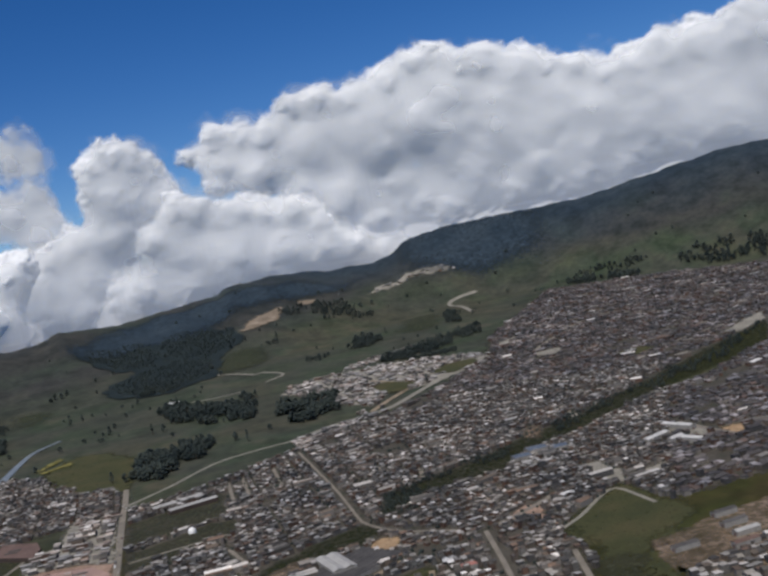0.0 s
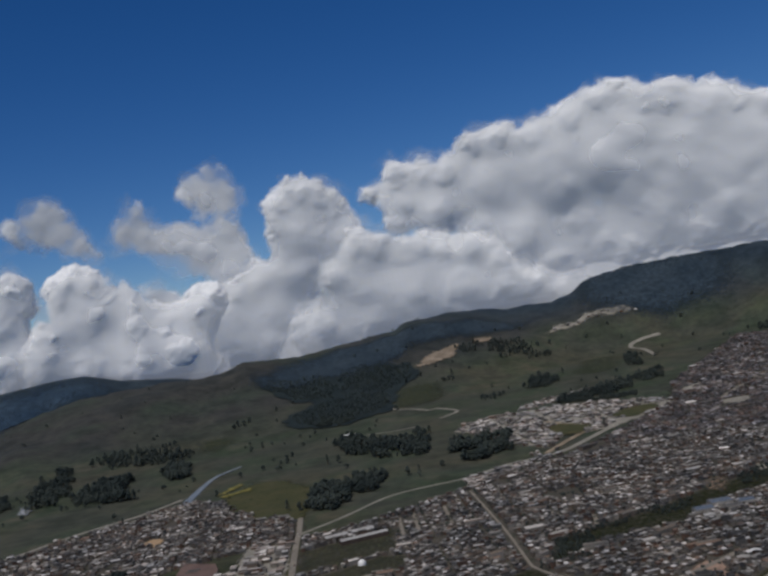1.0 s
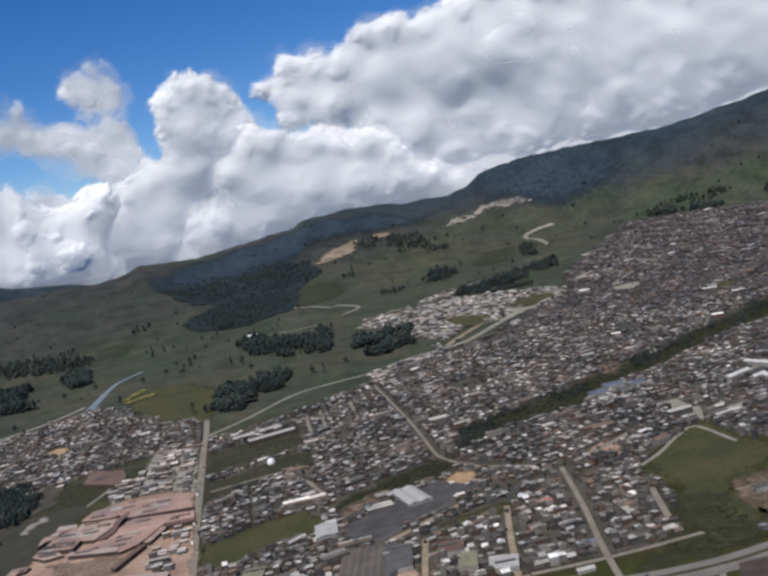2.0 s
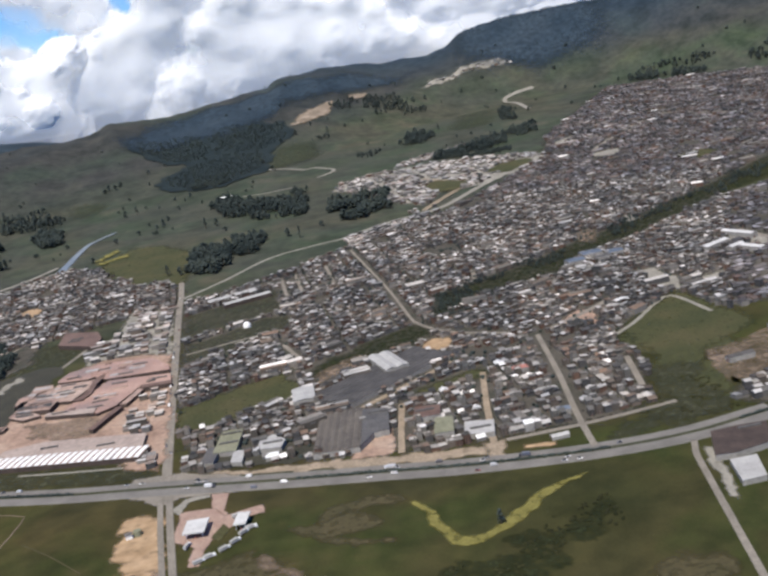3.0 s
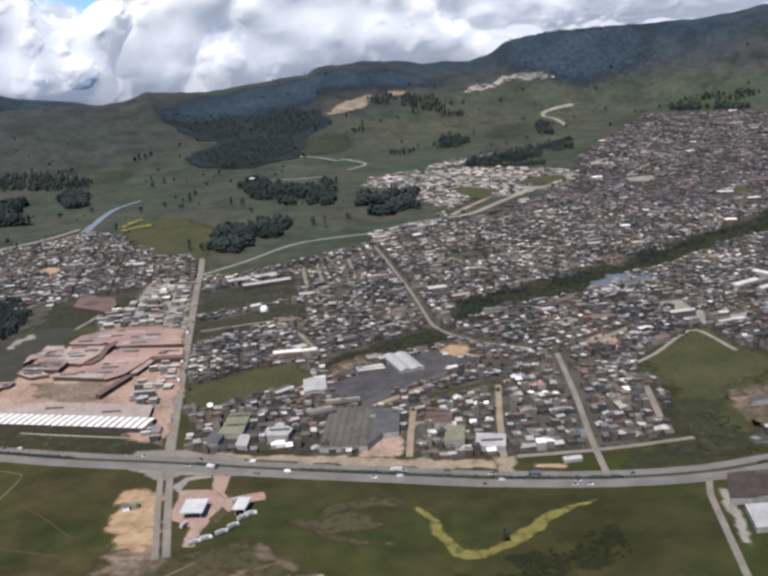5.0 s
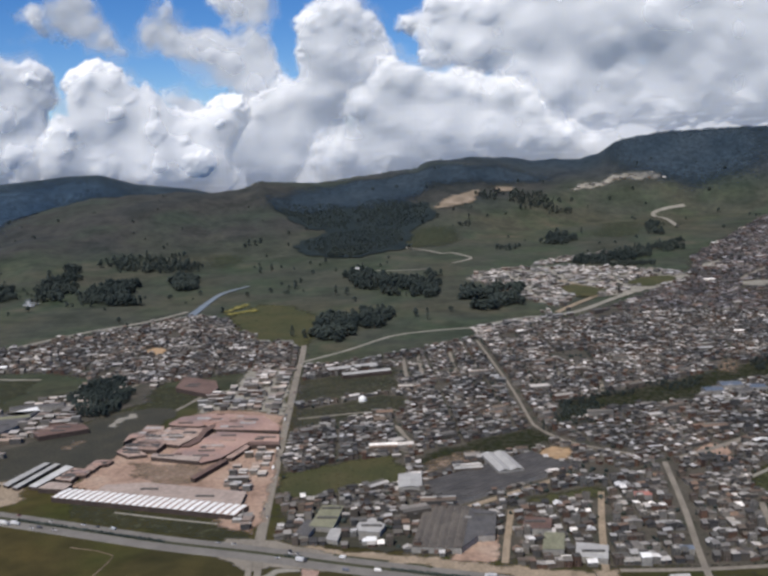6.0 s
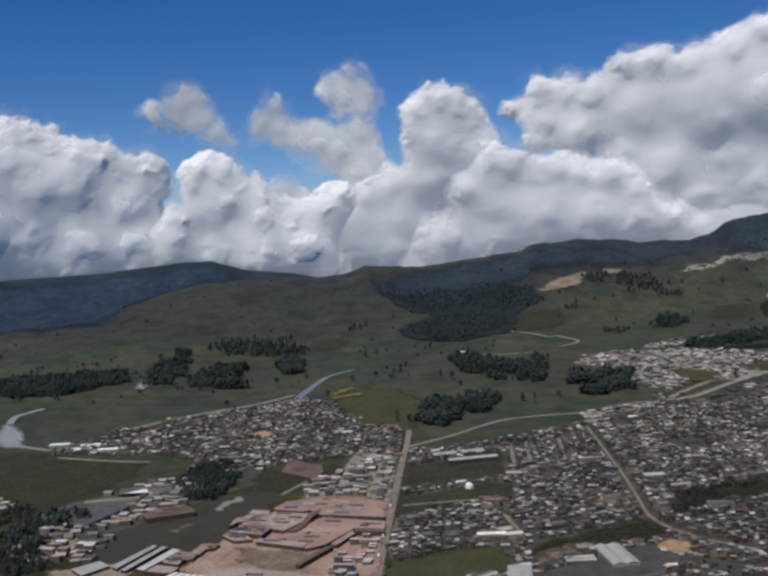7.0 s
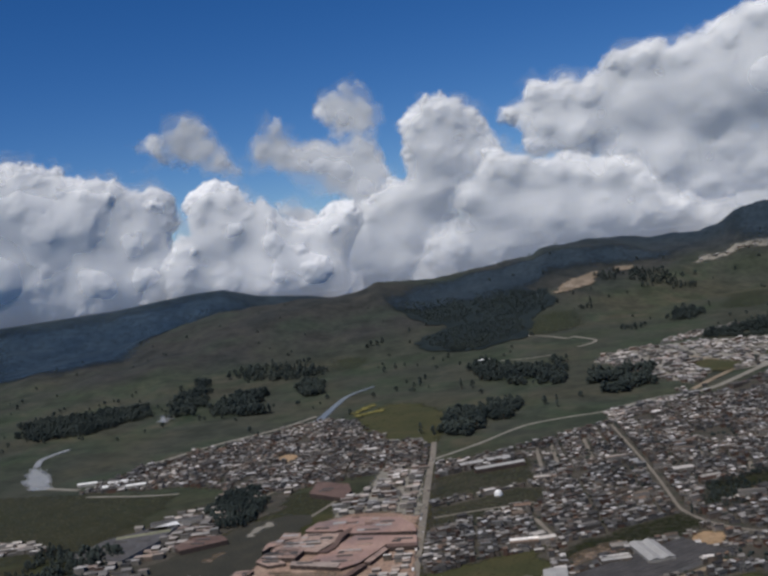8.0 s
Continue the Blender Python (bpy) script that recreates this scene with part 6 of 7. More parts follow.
# ---- vehicles ----
def vehicle(kind):
    """A car, van or lorry, its front along x."""
    length, width, height, nose = {"car": (4.4, 1.8, 1.45, 0.62), "van": (5.6, 2.0, 2.3, 0.3), "lorry": (9.5, 2.5, 3.3, 0.0)}[kind]
    e = new(kind)
    bm = bmesh.new()
    if kind == "car":
        prof = [(-2.2, 0.35), (2.2, 0.35), (2.2, 0.75), (1.0, 0.92), (-2.0, 0.95), (-2.2, 0.8)]
        top = [(0.9, 0.9), (0.3, 1.42), (-1.3, 1.45), (-1.9, 0.93)]
    elif kind == "van":
        prof = [(-2.8, 0.4), (2.8, 0.4), (2.8, 1.1), (2.1, 1.3), (1.5, 2.3), (-2.8, 2.35)]
        top = []
    else:
        prof = [(-4.7, 0.9), (2.2, 0.9), (2.2, 3.4), (-4.7, 3.4)]
        top = [(2.5, 0.6), (4.7, 0.6), (4.6, 2.4), (2.5, 2.6)]
    def slab(pr, w):
        a, b = [bm.verts.new((x, -w / 2, z)) for x, z in pr], [bm.verts.new((x, w / 2, z)) for x, z in pr]
        bm.faces.new(a[::-1] if pr is top and kind == "car" else a)
        bm.faces.new(b)
        for k in range(len(pr)):
            bm.faces.new((a[k], b[k], b[(k + 1) % len(pr)], a[(k + 1) % len(pr)]))
    slab(prof, width)
    bmesh.ops.recalc_face_normals(bm, faces=bm.faces)
    bmesh.ops.bevel(bm, geom=bm.edges[:], offset=0.07, segments=1, affect="EDGES")
    part("body", bm, CARS, e)
    if top:
        bm = bmesh.new()
        slab(top, width - 0.25)
        bmesh.ops.recalc_face_normals(bm, faces=bm.faces)
        part("cabin", bm, GLASS if kind == "car" else CARS, e, "glazed cabin" if kind == "car" else "driver's cab")
    for x in (-0.31, 0.31):
        for s in (-1, 1):
            bm = bmesh.new()
            bmesh.ops.create_cone(bm, cap_ends=True, segments=12, radius1=0.34 if kind != "lorry" else 0.5, radius2=0.34 if kind != "lorry" else 0.5, depth=0.24, matrix=pose(x * length, s * width * 0.46, 0.36 if kind != "lorry" else 0.5, 90))
            part("wheel", bm, TYRE, e)
    return tagged(e, {"car": "small car driving on the highway", "van": "delivery van on the highway", "lorry": "box lorry on the highway"}[kind], kind, "vehicles on the highway")


fleet = {k: vehicle(k) for k in ("car", "van", "lorry")}
way = resample(HIGHWAY, 3.0)
used = set()
for k in range(44):
    i = int(rng.integers(6, len(way) - 6))
    d = (way[i + 1] - way[i - 1]).normalized()
    near = k % 2 == 0
    off = (7.4 if near else -9.2) + rng.choice([-3.2, 0.2, 3.2] if near else [-2.2, 2.2])
    p = way[i] + Vector((d.y, -d.x)) * off
    a = math.degrees(math.atan2(d.y, d.x)) + (0 if near else 180)
    kind = rng.choice(["car", "car", "car", "car", "car", "van", "car", "lorry"])
    m = pose(p.x, p.y, 0.42, 0, 0, a)
    if kind in used:
        copy_thing(fleet[kind], m)
    else:
        used.add(kind)
        fleet[kind].matrix_basis = m
trailer = vehicle("lorry")
for o in trailer.children:
    if o.name.startswith(("body", "cabin")):
        o.data.materials[0] = WHITE
trailer.matrix_basis = pose(-148, 698, 0.1, 0, 0, 30)
for o in trailer.children:
    if o.name.startswith("body"):
        o.data.materials[0] = PALE_SHEET
tagged(trailer, "white box lorry parked beside the forecourt", group="lorries at the filling station")
for k, (x, y) in enumerate(TRAILERS):
    tagged(copy_thing(trailer, pose(x, y, 0.1, 0, 0, (75, 35, 28, 40, 45, 50, 20)[k])), "box lorry parked beside the filling station", group="lorries at the filling station")
main = resample(MAIN_ROAD, 3.0)
for k in range(16):
    i = int(rng.integers(4, len(main) - 4))
    d = (main[i + 1] - main[i - 1]).normalized()
    s = 1 if k % 2 else -1
    p = main[i] + Vector((d.y, -d.x)) * 2.4 * s
    tagged(copy_thing(fleet["car" if k % 4 else "van"], pose(p.x, p.y, 0.42, 0, 0, math.degrees(math.atan2(d.y, d.x)) + (0 if s > 0 else 180))), "car on the long town street" if k % 4 else "van on the long town street", group="vehicles on the main street")


# ---- trees ----
def clump(r, seed):
    """One leaf clump: a small ragged ball."""
    bm = bmesh.new()
    bmesh.ops.create_icosphere(bm, subdivisions=1, radius=r)
    g = random.Random(seed)
    v = []
    for p in bm.verts:
        k = g.uniform(0.65, 1.3)
        v.append((p.co.x * k, p.co.y * k, p.co.z * k * 0.8))
    f = [[q.index for q in face.verts] for face in bm.faces]
    bm.free()
    return np.array(v), np.array(f)


def tree_shape(height, spread, count, seed, slender=False, full=1.0):
    """Trunk with limbs and a crown of clumps, as two sets of vertices and faces."""
    g = np.random.default_rng(seed)
    tv, tf = [], []

    def limb(a, b, r0, r1):
        s = len(tv)
        for p, r in ((a, r0), (b, r1)):
            for k in range(5):
                tv.append((p[0] + r * math.cos(k * 1.2566), p[1] + r * math.sin(k * 1.2566), p[2]))
        for k in range(5):
            tf.append((s + k, s + (k + 1) % 5, s + 5 + (k + 1) % 5, s + 5 + k))
    limb((0, 0, -0.5), (0.2, 0.1, height * 0.75), 0.035 * height, 0.012 * height)
    cv, cf, n = [], [], 0
    for k in range(count):
        a, u = g.uniform(0, 2 * math.pi), g.uniform(0, 1)
        z = height * (0.22 + 0.76 * u)
        w = spread * ((1.05 - u) if slender else math.sin(math.pi * min(1, 0.18 + 0.8 * u)) ** 0.8) * math.sqrt(g.uniform(0.15, 1))
        c = np.array((w * math.cos(a), w * math.sin(a), z))
        if k < 5:
            limb((0.1, 0.05, z * 0.6), tuple(c), 0.012 * height, 0.005 * height)
        v, f = clump(spread * full * g.uniform(0.24, 0.42), seed * 100 + k)
        cv.append(v + c)
        cf.append(f + n)
        n += len(v)
    return (np.array(tv), np.array(tf)), (np.concatenate(cv), np.concatenate(cf))


SHAPES = [tree_shape(13, 4.6, 26, 1), tree_shape(17, 4.2, 28, 2, True), tree_shape(10, 4.4, 22, 3), tree_shape(15, 5.2, 28, 4), tree_shape(20, 4.0, 28, 5, True)]
FAR_SHAPES = [tree_shape(13, 4.6, 10, 1, full=1.45), tree_shape(17, 4.2, 11, 2, True, 1.45), tree_shape(10, 4.4, 9, 3, full=1.45), tree_shape(15, 5.2, 11, 4, full=1.45), tree_shape(20, 4.0, 11, 5, True, 1.45)]


def grove(name, poly, spacing, label, size=1.0, seed=1, shapes=(0, 2, 3, 0, 1), gaps=0.75):
    """A stand of many trees."""
    g = np.random.default_rng(seed)
    xs, ys = [p[0] for p in poly], [p[1] for p in poly]
    x, y = np.meshgrid(np.arange(min(xs), max(xs), spacing), np.arange(min(ys), max(ys), spacing * 1.25))
    x, y = x.ravel() + g.normal(0, spacing * 0.3, x.size), y.ravel() + g.normal(0, spacing * 0.35, y.size)
    ok = inside(poly, x + 34 * (lattice(x, y, 38, seed) - 0.5), y + 60 * (lattice(x, y, 45, seed + 1) - 0.5)) & (lattice(x, y, 45, seed + 2) < gaps)
    x, y = x[ok], y[ok]
    z = terrain(x, y)
    V, Fc, S, n = [], [], [], 0
    for k in range(len(x)):
        (tv, tf), (cv, cf) = FAR_SHAPES[shapes[int(g.integers(0, len(shapes)))]]
        s, a = size * g.uniform(0.55, 1.3), g.uniform(0, 6.28)
        m = np.array(((math.cos(a), -math.sin(a), 0), (math.sin(a), math.cos(a), 0), (0, 0, 1))) * s
        for vv, ff, slot in ((tv, tf, 0), (cv, cf, 1)):
            V.append(vv @ m.T + (x[k], y[k], z[k]))
            Fc += (ff + n).tolist()
            S += [slot] * len(ff)
            n += len(vv)
    if V:
        tagged(mesh_object(name, np.concatenate(V), Fc, [BARK, LEAVES], S, smooth=True), label, "trees", kind="stuff")


for k, (poly, sp, sz) in enumerate(((GROVE_A, 6, 1.1), (GROVE_B, 8, 1.1), (GROVE_C, 6.5, 1.2), (GROVE_D, 8, 1.2), (GROVE_E, 8, 1.1), (GROVE_F, 13, 1.1), (GROVE_G, 10, 1.0), (GROVE_H, 8, 1.2), (GROVE_I, 11, 1.1),
                                    (GROVE_J, 4.5, 0.3), (GROVE_K, 4.5, 0.6), (GROVE_L, 4.5, 0.32), (GROVE_M, 12, 1.2), (GROVE_N, 14, 1.1), (GROVE_P, 4.5, 0.62), (GROVE_Q, 7, 0.9), (GROVE_R, 9, 1.1), (GROVE_S, 8, 1.1),
                                    (GROVE_T, 8, 1.1), (GROVE_U, 16, 1.0), (GROVE_V, 8, 0.9), (GROVE_W, 8, 0.8), (GROVE_SW, 5.5, 0.5), (GROVE_SW_B, 5.5, 0.5), (GROVE_SW_C, 5.5, 0.5), (GROVE_X, 13, 1.2), (GROVE_Y, 13, 1.3), (GROVE_Z, 14, 1.2), (GROVE_A2, 6.5, 1.0), (GROVE_NB, 15, 1.1), (GROVE_NC, 10, 1.0), (GROVE_ND, 14, 0.8), (GROVE_NE, 8, 0.9), (GROVE_NF, 15, 0.9), (GROVE_NH, 12, 1.0), (GROVE_NJ, 12, 1.0), (HEDGE_ROW, 7, 0.6), (HEDGE_ROW_B, 7, 0.6), (GROVE_EA, 7, 0.4), (GROVE_EB, 11, 0.6))):
    grove("grove", poly, sp, "dense stand of dark green trees", sz, 30 + k, gaps=0.9 if poly in (GROVE_Q, GROVE_S, GROVE_J, GROVE_K, GROVE_P) else 0.64)
for k, poly in enumerate((WOOD_A, WOOD_B, WOOD_C)):
    grove("hillside_wood", poly, 8.0, "dark wood covering the hillside", 0.5, 70 + k, gaps=0.95)
for k, (x, y) in enumerate(LONE_TREES):
    (tv, tf), (cv, cf) = SHAPES[k % 5]
    e = new("tree")
    mesh_object("trunk", tv, tf, [BARK], parent=e)
    mesh_object("crown", cv, cf, [LEAVES], parent=e)
    e.matrix_basis = pose(x, y, float(terrain(x, y)), 0, 0, 37 * k) @ Matrix.Scale(1.25, 4)
    tagged(e, "lone dark green tree in the pasture", "tree", "lone trees in the fields")


# scattered trees and hedges over the fields and slopes
def field_trees(name, count, a0, a1, r0, r1, label, seed, size=1.0, line_up=False):
    g = np.random.default_rng(seed)
    az, r = g.uniform(a0, a1, count), g.uniform(r0, r1, count)
    x, y = r * np.sin(np.radians(az)), r * np.cos(np.radians(az))
    ok = lattice(x, y, 130, seed) > 0.55
    for poly in TOWNS + [WHITE_ESTATE, BRIGHT_FIELD, FIELD_WEST, QUARRY]:
        ok &= ~inside(poly, x, y)
    ok &= ~near_line(RIVER, x, y, 25)
    x, y = x[ok], y[ok]
    V, Fc, S, n = [], [], [], 0
    for px, py in zip(x, y):
        (tv, tf), (cv, cf) = FAR_SHAPES[(0, 2, 3)[int(g.integers(0, 3))]]
        s = size * g.uniform(0.45, 1.1)
        z = float(terrain(px, py))
        for vv, ff, slot in ((tv, tf, 0), (cv, cf, 1)):
            V.append(vv * s + (px, py, z))
            Fc += (ff + n).tolist()
            S += [slot] * len(ff)
            n += len(vv)
    tagged(mesh_object(name, np.concatenate(V), Fc, [BARK, LEAVES], S, smooth=True), label, "trees", kind="stuff")


field_trees("field_trees", 260, -36, -6, 1980, 2900, "scattered dark trees in the pasture", 81)
field_trees("slope_trees", 260, -12, 30, 2750, 4050, "scattered trees and bushes on the slope", 82, 1.1)
field_trees("hill_scrub", 90, -40, -4, 2800, 3700, "scattered scrub on the brown hill", 83, 0.9)


# bushes in the median
def bushes(name, pts, label, r=1.1, seed=3, mat=None, squash=1.0):
    g = np.random.default_rng(seed)
    V, Fc, n = [], [], 0
    for x, y in pts:
        v, f = clump(r * g.uniform(0.7, 1.3), int(g.integers(1, 9999)))
        V.append(v * (1, 1, squash) + (x, y, float(terrain(x, y)) + r * 0.7 * squash))
        Fc += (f + n).tolist()
        n += len(v)
    tagged(mesh_object(name, np.concatenate(V), Fc, [mat or LEAVES]), label, "bushes", kind="stuff")


mid = resample(HIGHWAY, 1.3)
row = []
for a, b in zip(mid, mid[1:]):
    d = (b - a).normalized()
    p = a - Vector((d.y, -d.x)) * 1.7
    if lattice(p.x, p.y, 40, 3) > 0.4 and not -240 < p.x < -195:
        row.append((p.x + rng.normal(0, 0.4), p.y + rng.normal(0, 0.4)))
bushes("median_hedge", row, "clipped dark hedge along the highway median", 1.5)
sx, sy = rng.uniform(-80, 190, 2600), rng.uniform(500, 690, 2600)
ok = inside(MEADOW_SCRUB, sx, sy) & (lattice(sx, sy, 22, 9) > 0.5)
bushes("meadow_scrub", list(zip(sx[ok], sy[ok])), "low dark scrub in the wet meadow", 1.5, 5, SHRUB, 0.45)
tx, ty = rng.uniform(-330, 560, 2600), rng.uniform(780, 1900, 2600)
ok = inside(TOWN, tx, ty) & ~near_line(MAIN_ROAD, tx, ty, 7) & ~near_line(STREET_A, tx, ty, 6) & ~near_line(STREET_B, tx, ty, 7)
for poly in GREENS + [DARK_SHED_A, DARK_SHED_B, TAN_LOT, TAN_LOT_B]:
    ok &= ~inside(poly, tx, ty)
bushes("garden_trees", list(zip(tx[ok], ty[ok])), "small garden trees between houses", 2.2, 6)

bx, by = rng.uniform(180, 280, 500), rng.uniform(715, 870, 500)
ok = inside(RUBBLE, bx, by) & (lattice(bx, by, 16, 4) > 0.76)
bushes("edge_scrub", list(zip(bx[ok], by[ok])), "dark scrub among rubble at the town edge", 1.5, 8, SHRUB, 0.7)

# field tree beside the reed ditch, and the hut on the bare earth
x, y = POLE_TREE[0]
(tv, tf), (cv, cf) = SHAPES[1]
e = new("tree")
mesh_object("trunk", tv, tf, [BARK], parent=e)
mesh_object("crown", cv, cf, [LEAVES], parent=e)
e.matrix_basis = pose(x, y, 0) @ Matrix.Scale(0.75, 4)
tagged(e, "slim dark tree beside the reed ditch", "tree")
x, y = TANK[0]
e = new("hut")
bm = bmesh.new()
boxed(bm, -4, -3, 0, 1, 3, 3.2)
part("wall", bm, WHITE, e)
bm = bmesh.new()
gable(bm, 5, 6, 3.2, 1.0)
bmesh.ops.translate(bm, verts=bm.verts, vec=(-1.5, 0, 0))
part("roof", bm, GREY_SHEET, e)
bm = bmesh.new()
bmesh.ops.create_cone(bm, cap_ends=True, segments=18, radius1=3.6, radius2=3.4, depth=4.0, matrix=Matrix.Translation((5.2, 1, 2.0)))
part("tank", bm, OLIVE_SHEET, e, "round green tank")
e.matrix_basis = pose(x, y, 0.15, 0, 0, 15)
tagged(e, "small white hut with a round green tank on bare earth", "hut")


# ---- clouds ----
CUMULUS_A = [(-33.0, 6.1, 1.2), (-32.0, 6.5, 1.0), (-31.0, 5.7, 1.1), (-29.8, 5.4, 1.1), (-28.5, 5.1, 1.1), (-27.6, 4.2, 1.0), (-26.0, 4.4, 1.0), (-25.6, 3.6, 0.7), (-32.3, 4.0, 2.5), (-29.8, 3.4, 2.5), (-27.5, 2.4, 2.0), (-33.3, 5.1, 1.9), (-35.2, 5.4, 2.2), (-37.4, 5.1, 3.0), (-32.5, 1.0, 2.2), (-29.7, 0.6, 2.2), (-27.1, 0.5, 1.9), (-35.5, 1.7, 2.7), (-38.1, 1.8, 3.0)]
CUMULUS_B = [(-22.9, 4.3, 1.0), (-21.9, 3.9, 1.0), (-20.9, 3.4, 0.9), (-19.8, 2.9, 0.8), (-23.5, 3.4, 0.9), (-22.0, 2.2, 1.9), (-24.3, 1.7, 1.2), (-19.8, 1.5, 1.6), (-18.2, 1.3, 1.2), (-24.9, 0.4, 1.6), (-22.5, -0.0, 1.6), (-19.9, -0.2, 1.6), (-17.4, -0.3, 1.6), (-15.2, 2.7, 0.7), (-16.1, 1.9, 1.2)]
WISPS = [(-25.4, 7.7, 0.7), (-24.0, 8.0, 0.8), (-23.5, 8.6, 0.5), (-23.0, 7.2, 0.8), (-21.9, 6.5, 0.6), (-21.1, 5.9, 0.4), (-19.6, 7.0, 0.8), (-18.7, 7.8, 0.6), (-18.3, 6.5, 0.8), (-17.2, 6.1, 0.8), (-16.1, 5.7, 0.9), (-15.0, 5.2, 1.1), (-13.7, 6.2, 0.9), (-13.3, 5.0, 0.8), (-14.0, 4.0, 1.0), (-12.9, 3.2, 1.1), (-14.6, 8.4, 1.0), (-14.2, 9.4, 0.4), (-13.4, 8.6, 0.7), (-15.6, 8.5, 0.4), (-13.8, 7.7, 0.6), (-18.5, 3.1, 0.5), (-17.5, 2.8, 0.4)]
TOWER = [(-7.4, 6.4, 0.9), (-7.0, 5.1, 1.2), (-9.3, 7.6, 1.1), (-10.4, 7.1, 1.0), (-8.2, 7.2, 1.0), (-7.5, 6.9, 0.5), (-10.8, 6.0, 1.0), (-9.7, 5.5, 1.6), (-8.3, 5.2, 1.1), (-10.3, 3.3, 2.0), (-12.1, 2.8, 1.4), (-11.6, 1.1, 1.9), (-14.5, 0.4, 2.2), (-12.3, -0.6, 1.6), (-13.8, 2.6, 1.2)]
BANK_FRONT = [(-6.6, 4.6, 0.7), (-5.5, 3.7, 1.2), (-6.3, 3.9, 1.0), (-2.7, 3.4, 1.2), (-1.4, 3.2, 1.2), (-3.9, 2.9, 1.4), (0.3, 2.7, 1.2), (1.6, 1.9, 1.1), (-7.5, 2.6, 1.4), (-6.5, 1.4, 1.9), (-3.7, 1.0, 2.0), (-0.9, 0.8, 1.9), (1.8, 0.6, 1.4), (3.5, 0.3, 1.1), (5.2, -0.4, 0.6), (-9.4, -0.2, 1.6), (-6.5, -0.3, 1.4), (-3.7, -0.2, 1.1)]
BANK_BACK = [(-5.1, 7.1, 0.7), (-3.4, 7.7, 1.0), (-2.0, 7.4, 1.1), (-0.6, 7.3, 1.2), (-1.3, 5.5, 1.6), (-3.2, 6.2, 1.1), (-3.8, 5.2, 0.9), (1.4, 8.6, 1.1), (2.8, 8.7, 1.1), (4.8, 8.6, 1.2), (7.0, 9.2, 1.3), (9.1, 9.9, 1.4), (2.1, 6.4, 2.2), (5.6, 6.6, 2.7), (3.2, 3.3, 1.9), (6.7, 3.1, 1.9), (7.9, 2.1, 1.2), (4.9, 1.4, 1.4), (1.1, 4.3, 1.4)]
BANK_EAST = [(11.3, 9.1, 1.3), (12.6, 8.9, 1.4), (14.5, 8.3, 1.4), (15.9, 8.2, 1.2), (17.6, 7.7, 1.3), (19.3, 7.1, 1.2), (20.9, 7.1, 1.6), (22.8, 7.4, 1.6), (24.6, 7.3, 1.8), (26.7, 7.3, 2.0), (28.7, 7.3, 2.5), (31.1, 7.4, 3.0), (9.7, 6.7, 3.0), (13.5, 5.9, 3.0), (17.3, 5.1, 2.7), (21.1, 4.8, 2.7), (24.7, 4.6, 3.0), (28.2, 4.5, 3.3), (10.8, 3.3, 2.2), (14.7, 3.1, 1.9), (13.1, 1.9, 1.4), (18.1, 3.5, 1.5), (17.3, 2.0, 1.4), (20.7, 3.0, 1.5), (23.9, 3.1, 1.4), (26.2, 3.1, 1.4), (9.3, 1.6, 1.2), (15.8, 1.6, 1.1), (19.5, 2.0, 1.1), (29.3, 3.5, 2.5), (32.6, 5.3, 3.8)]


def cloud_material():
    m = bpy.data.materials.new("cloud_vapour")
    m.use_nodes = True
    n, link = m.node_tree.nodes, m.node_tree.links.new
    n.remove(n["Principled BSDF"])
    out = n["Material Output"]
    dif, tra, clear = n.new("ShaderNodeBsdfDiffuse"), n.new("ShaderNodeBsdfTranslucent"), n.new("ShaderNodeBsdfTransparent")
    dif.inputs["Color"].default_value = (0.97, 0.97, 0.97, 1)
    tra.inputs["Color"].default_value = (0.92, 0.93, 0.95, 1)
    body, edge = n.new("ShaderNodeMixShader"), n.new("ShaderNodeMixShader")
    body.inputs[0].default_value = 0.18
    thick = n.new("ShaderNodeAttribute")
    thick.attribute_name = "thickness"
    link(dif.outputs[0], body.inputs[1])
    link(tra.outputs[0], body.inputs[2])
    link(thick.outputs["Fac"], edge.inputs[0])
    link(clear.outputs[0], edge.inputs[1])
    link(body.outputs[0], edge.inputs[2])
    link(edge.outputs[0], out.inputs["Surface"])
    return m


VAPOUR = cloud_material()


def smooth_rise(x):
    x = np.clip(x, 0, 1)
    return x * x * (3 - 2 * x)


def blurred(z, widths):
    for q in widths:
        g = np.pad(z, q, mode="edge")
        k = 2 * q
        z = (g[:-k, q:-q] + g[k:, q:-q] + g[q:-q, :-k] + g[q:-q, k:] + 2 * z) / 6
    return z


def turbulence(x, y, cell, count, seed, gain=0.55):
    """Value noise of several sizes about nought."""
    total = np.zeros(x.shape)
    for k in range(count):
        total += gain ** k * (lattice(x + 3.1 * k, y - 1.7 * k, cell / 2 ** k, seed + k) - 0.5)
    return total


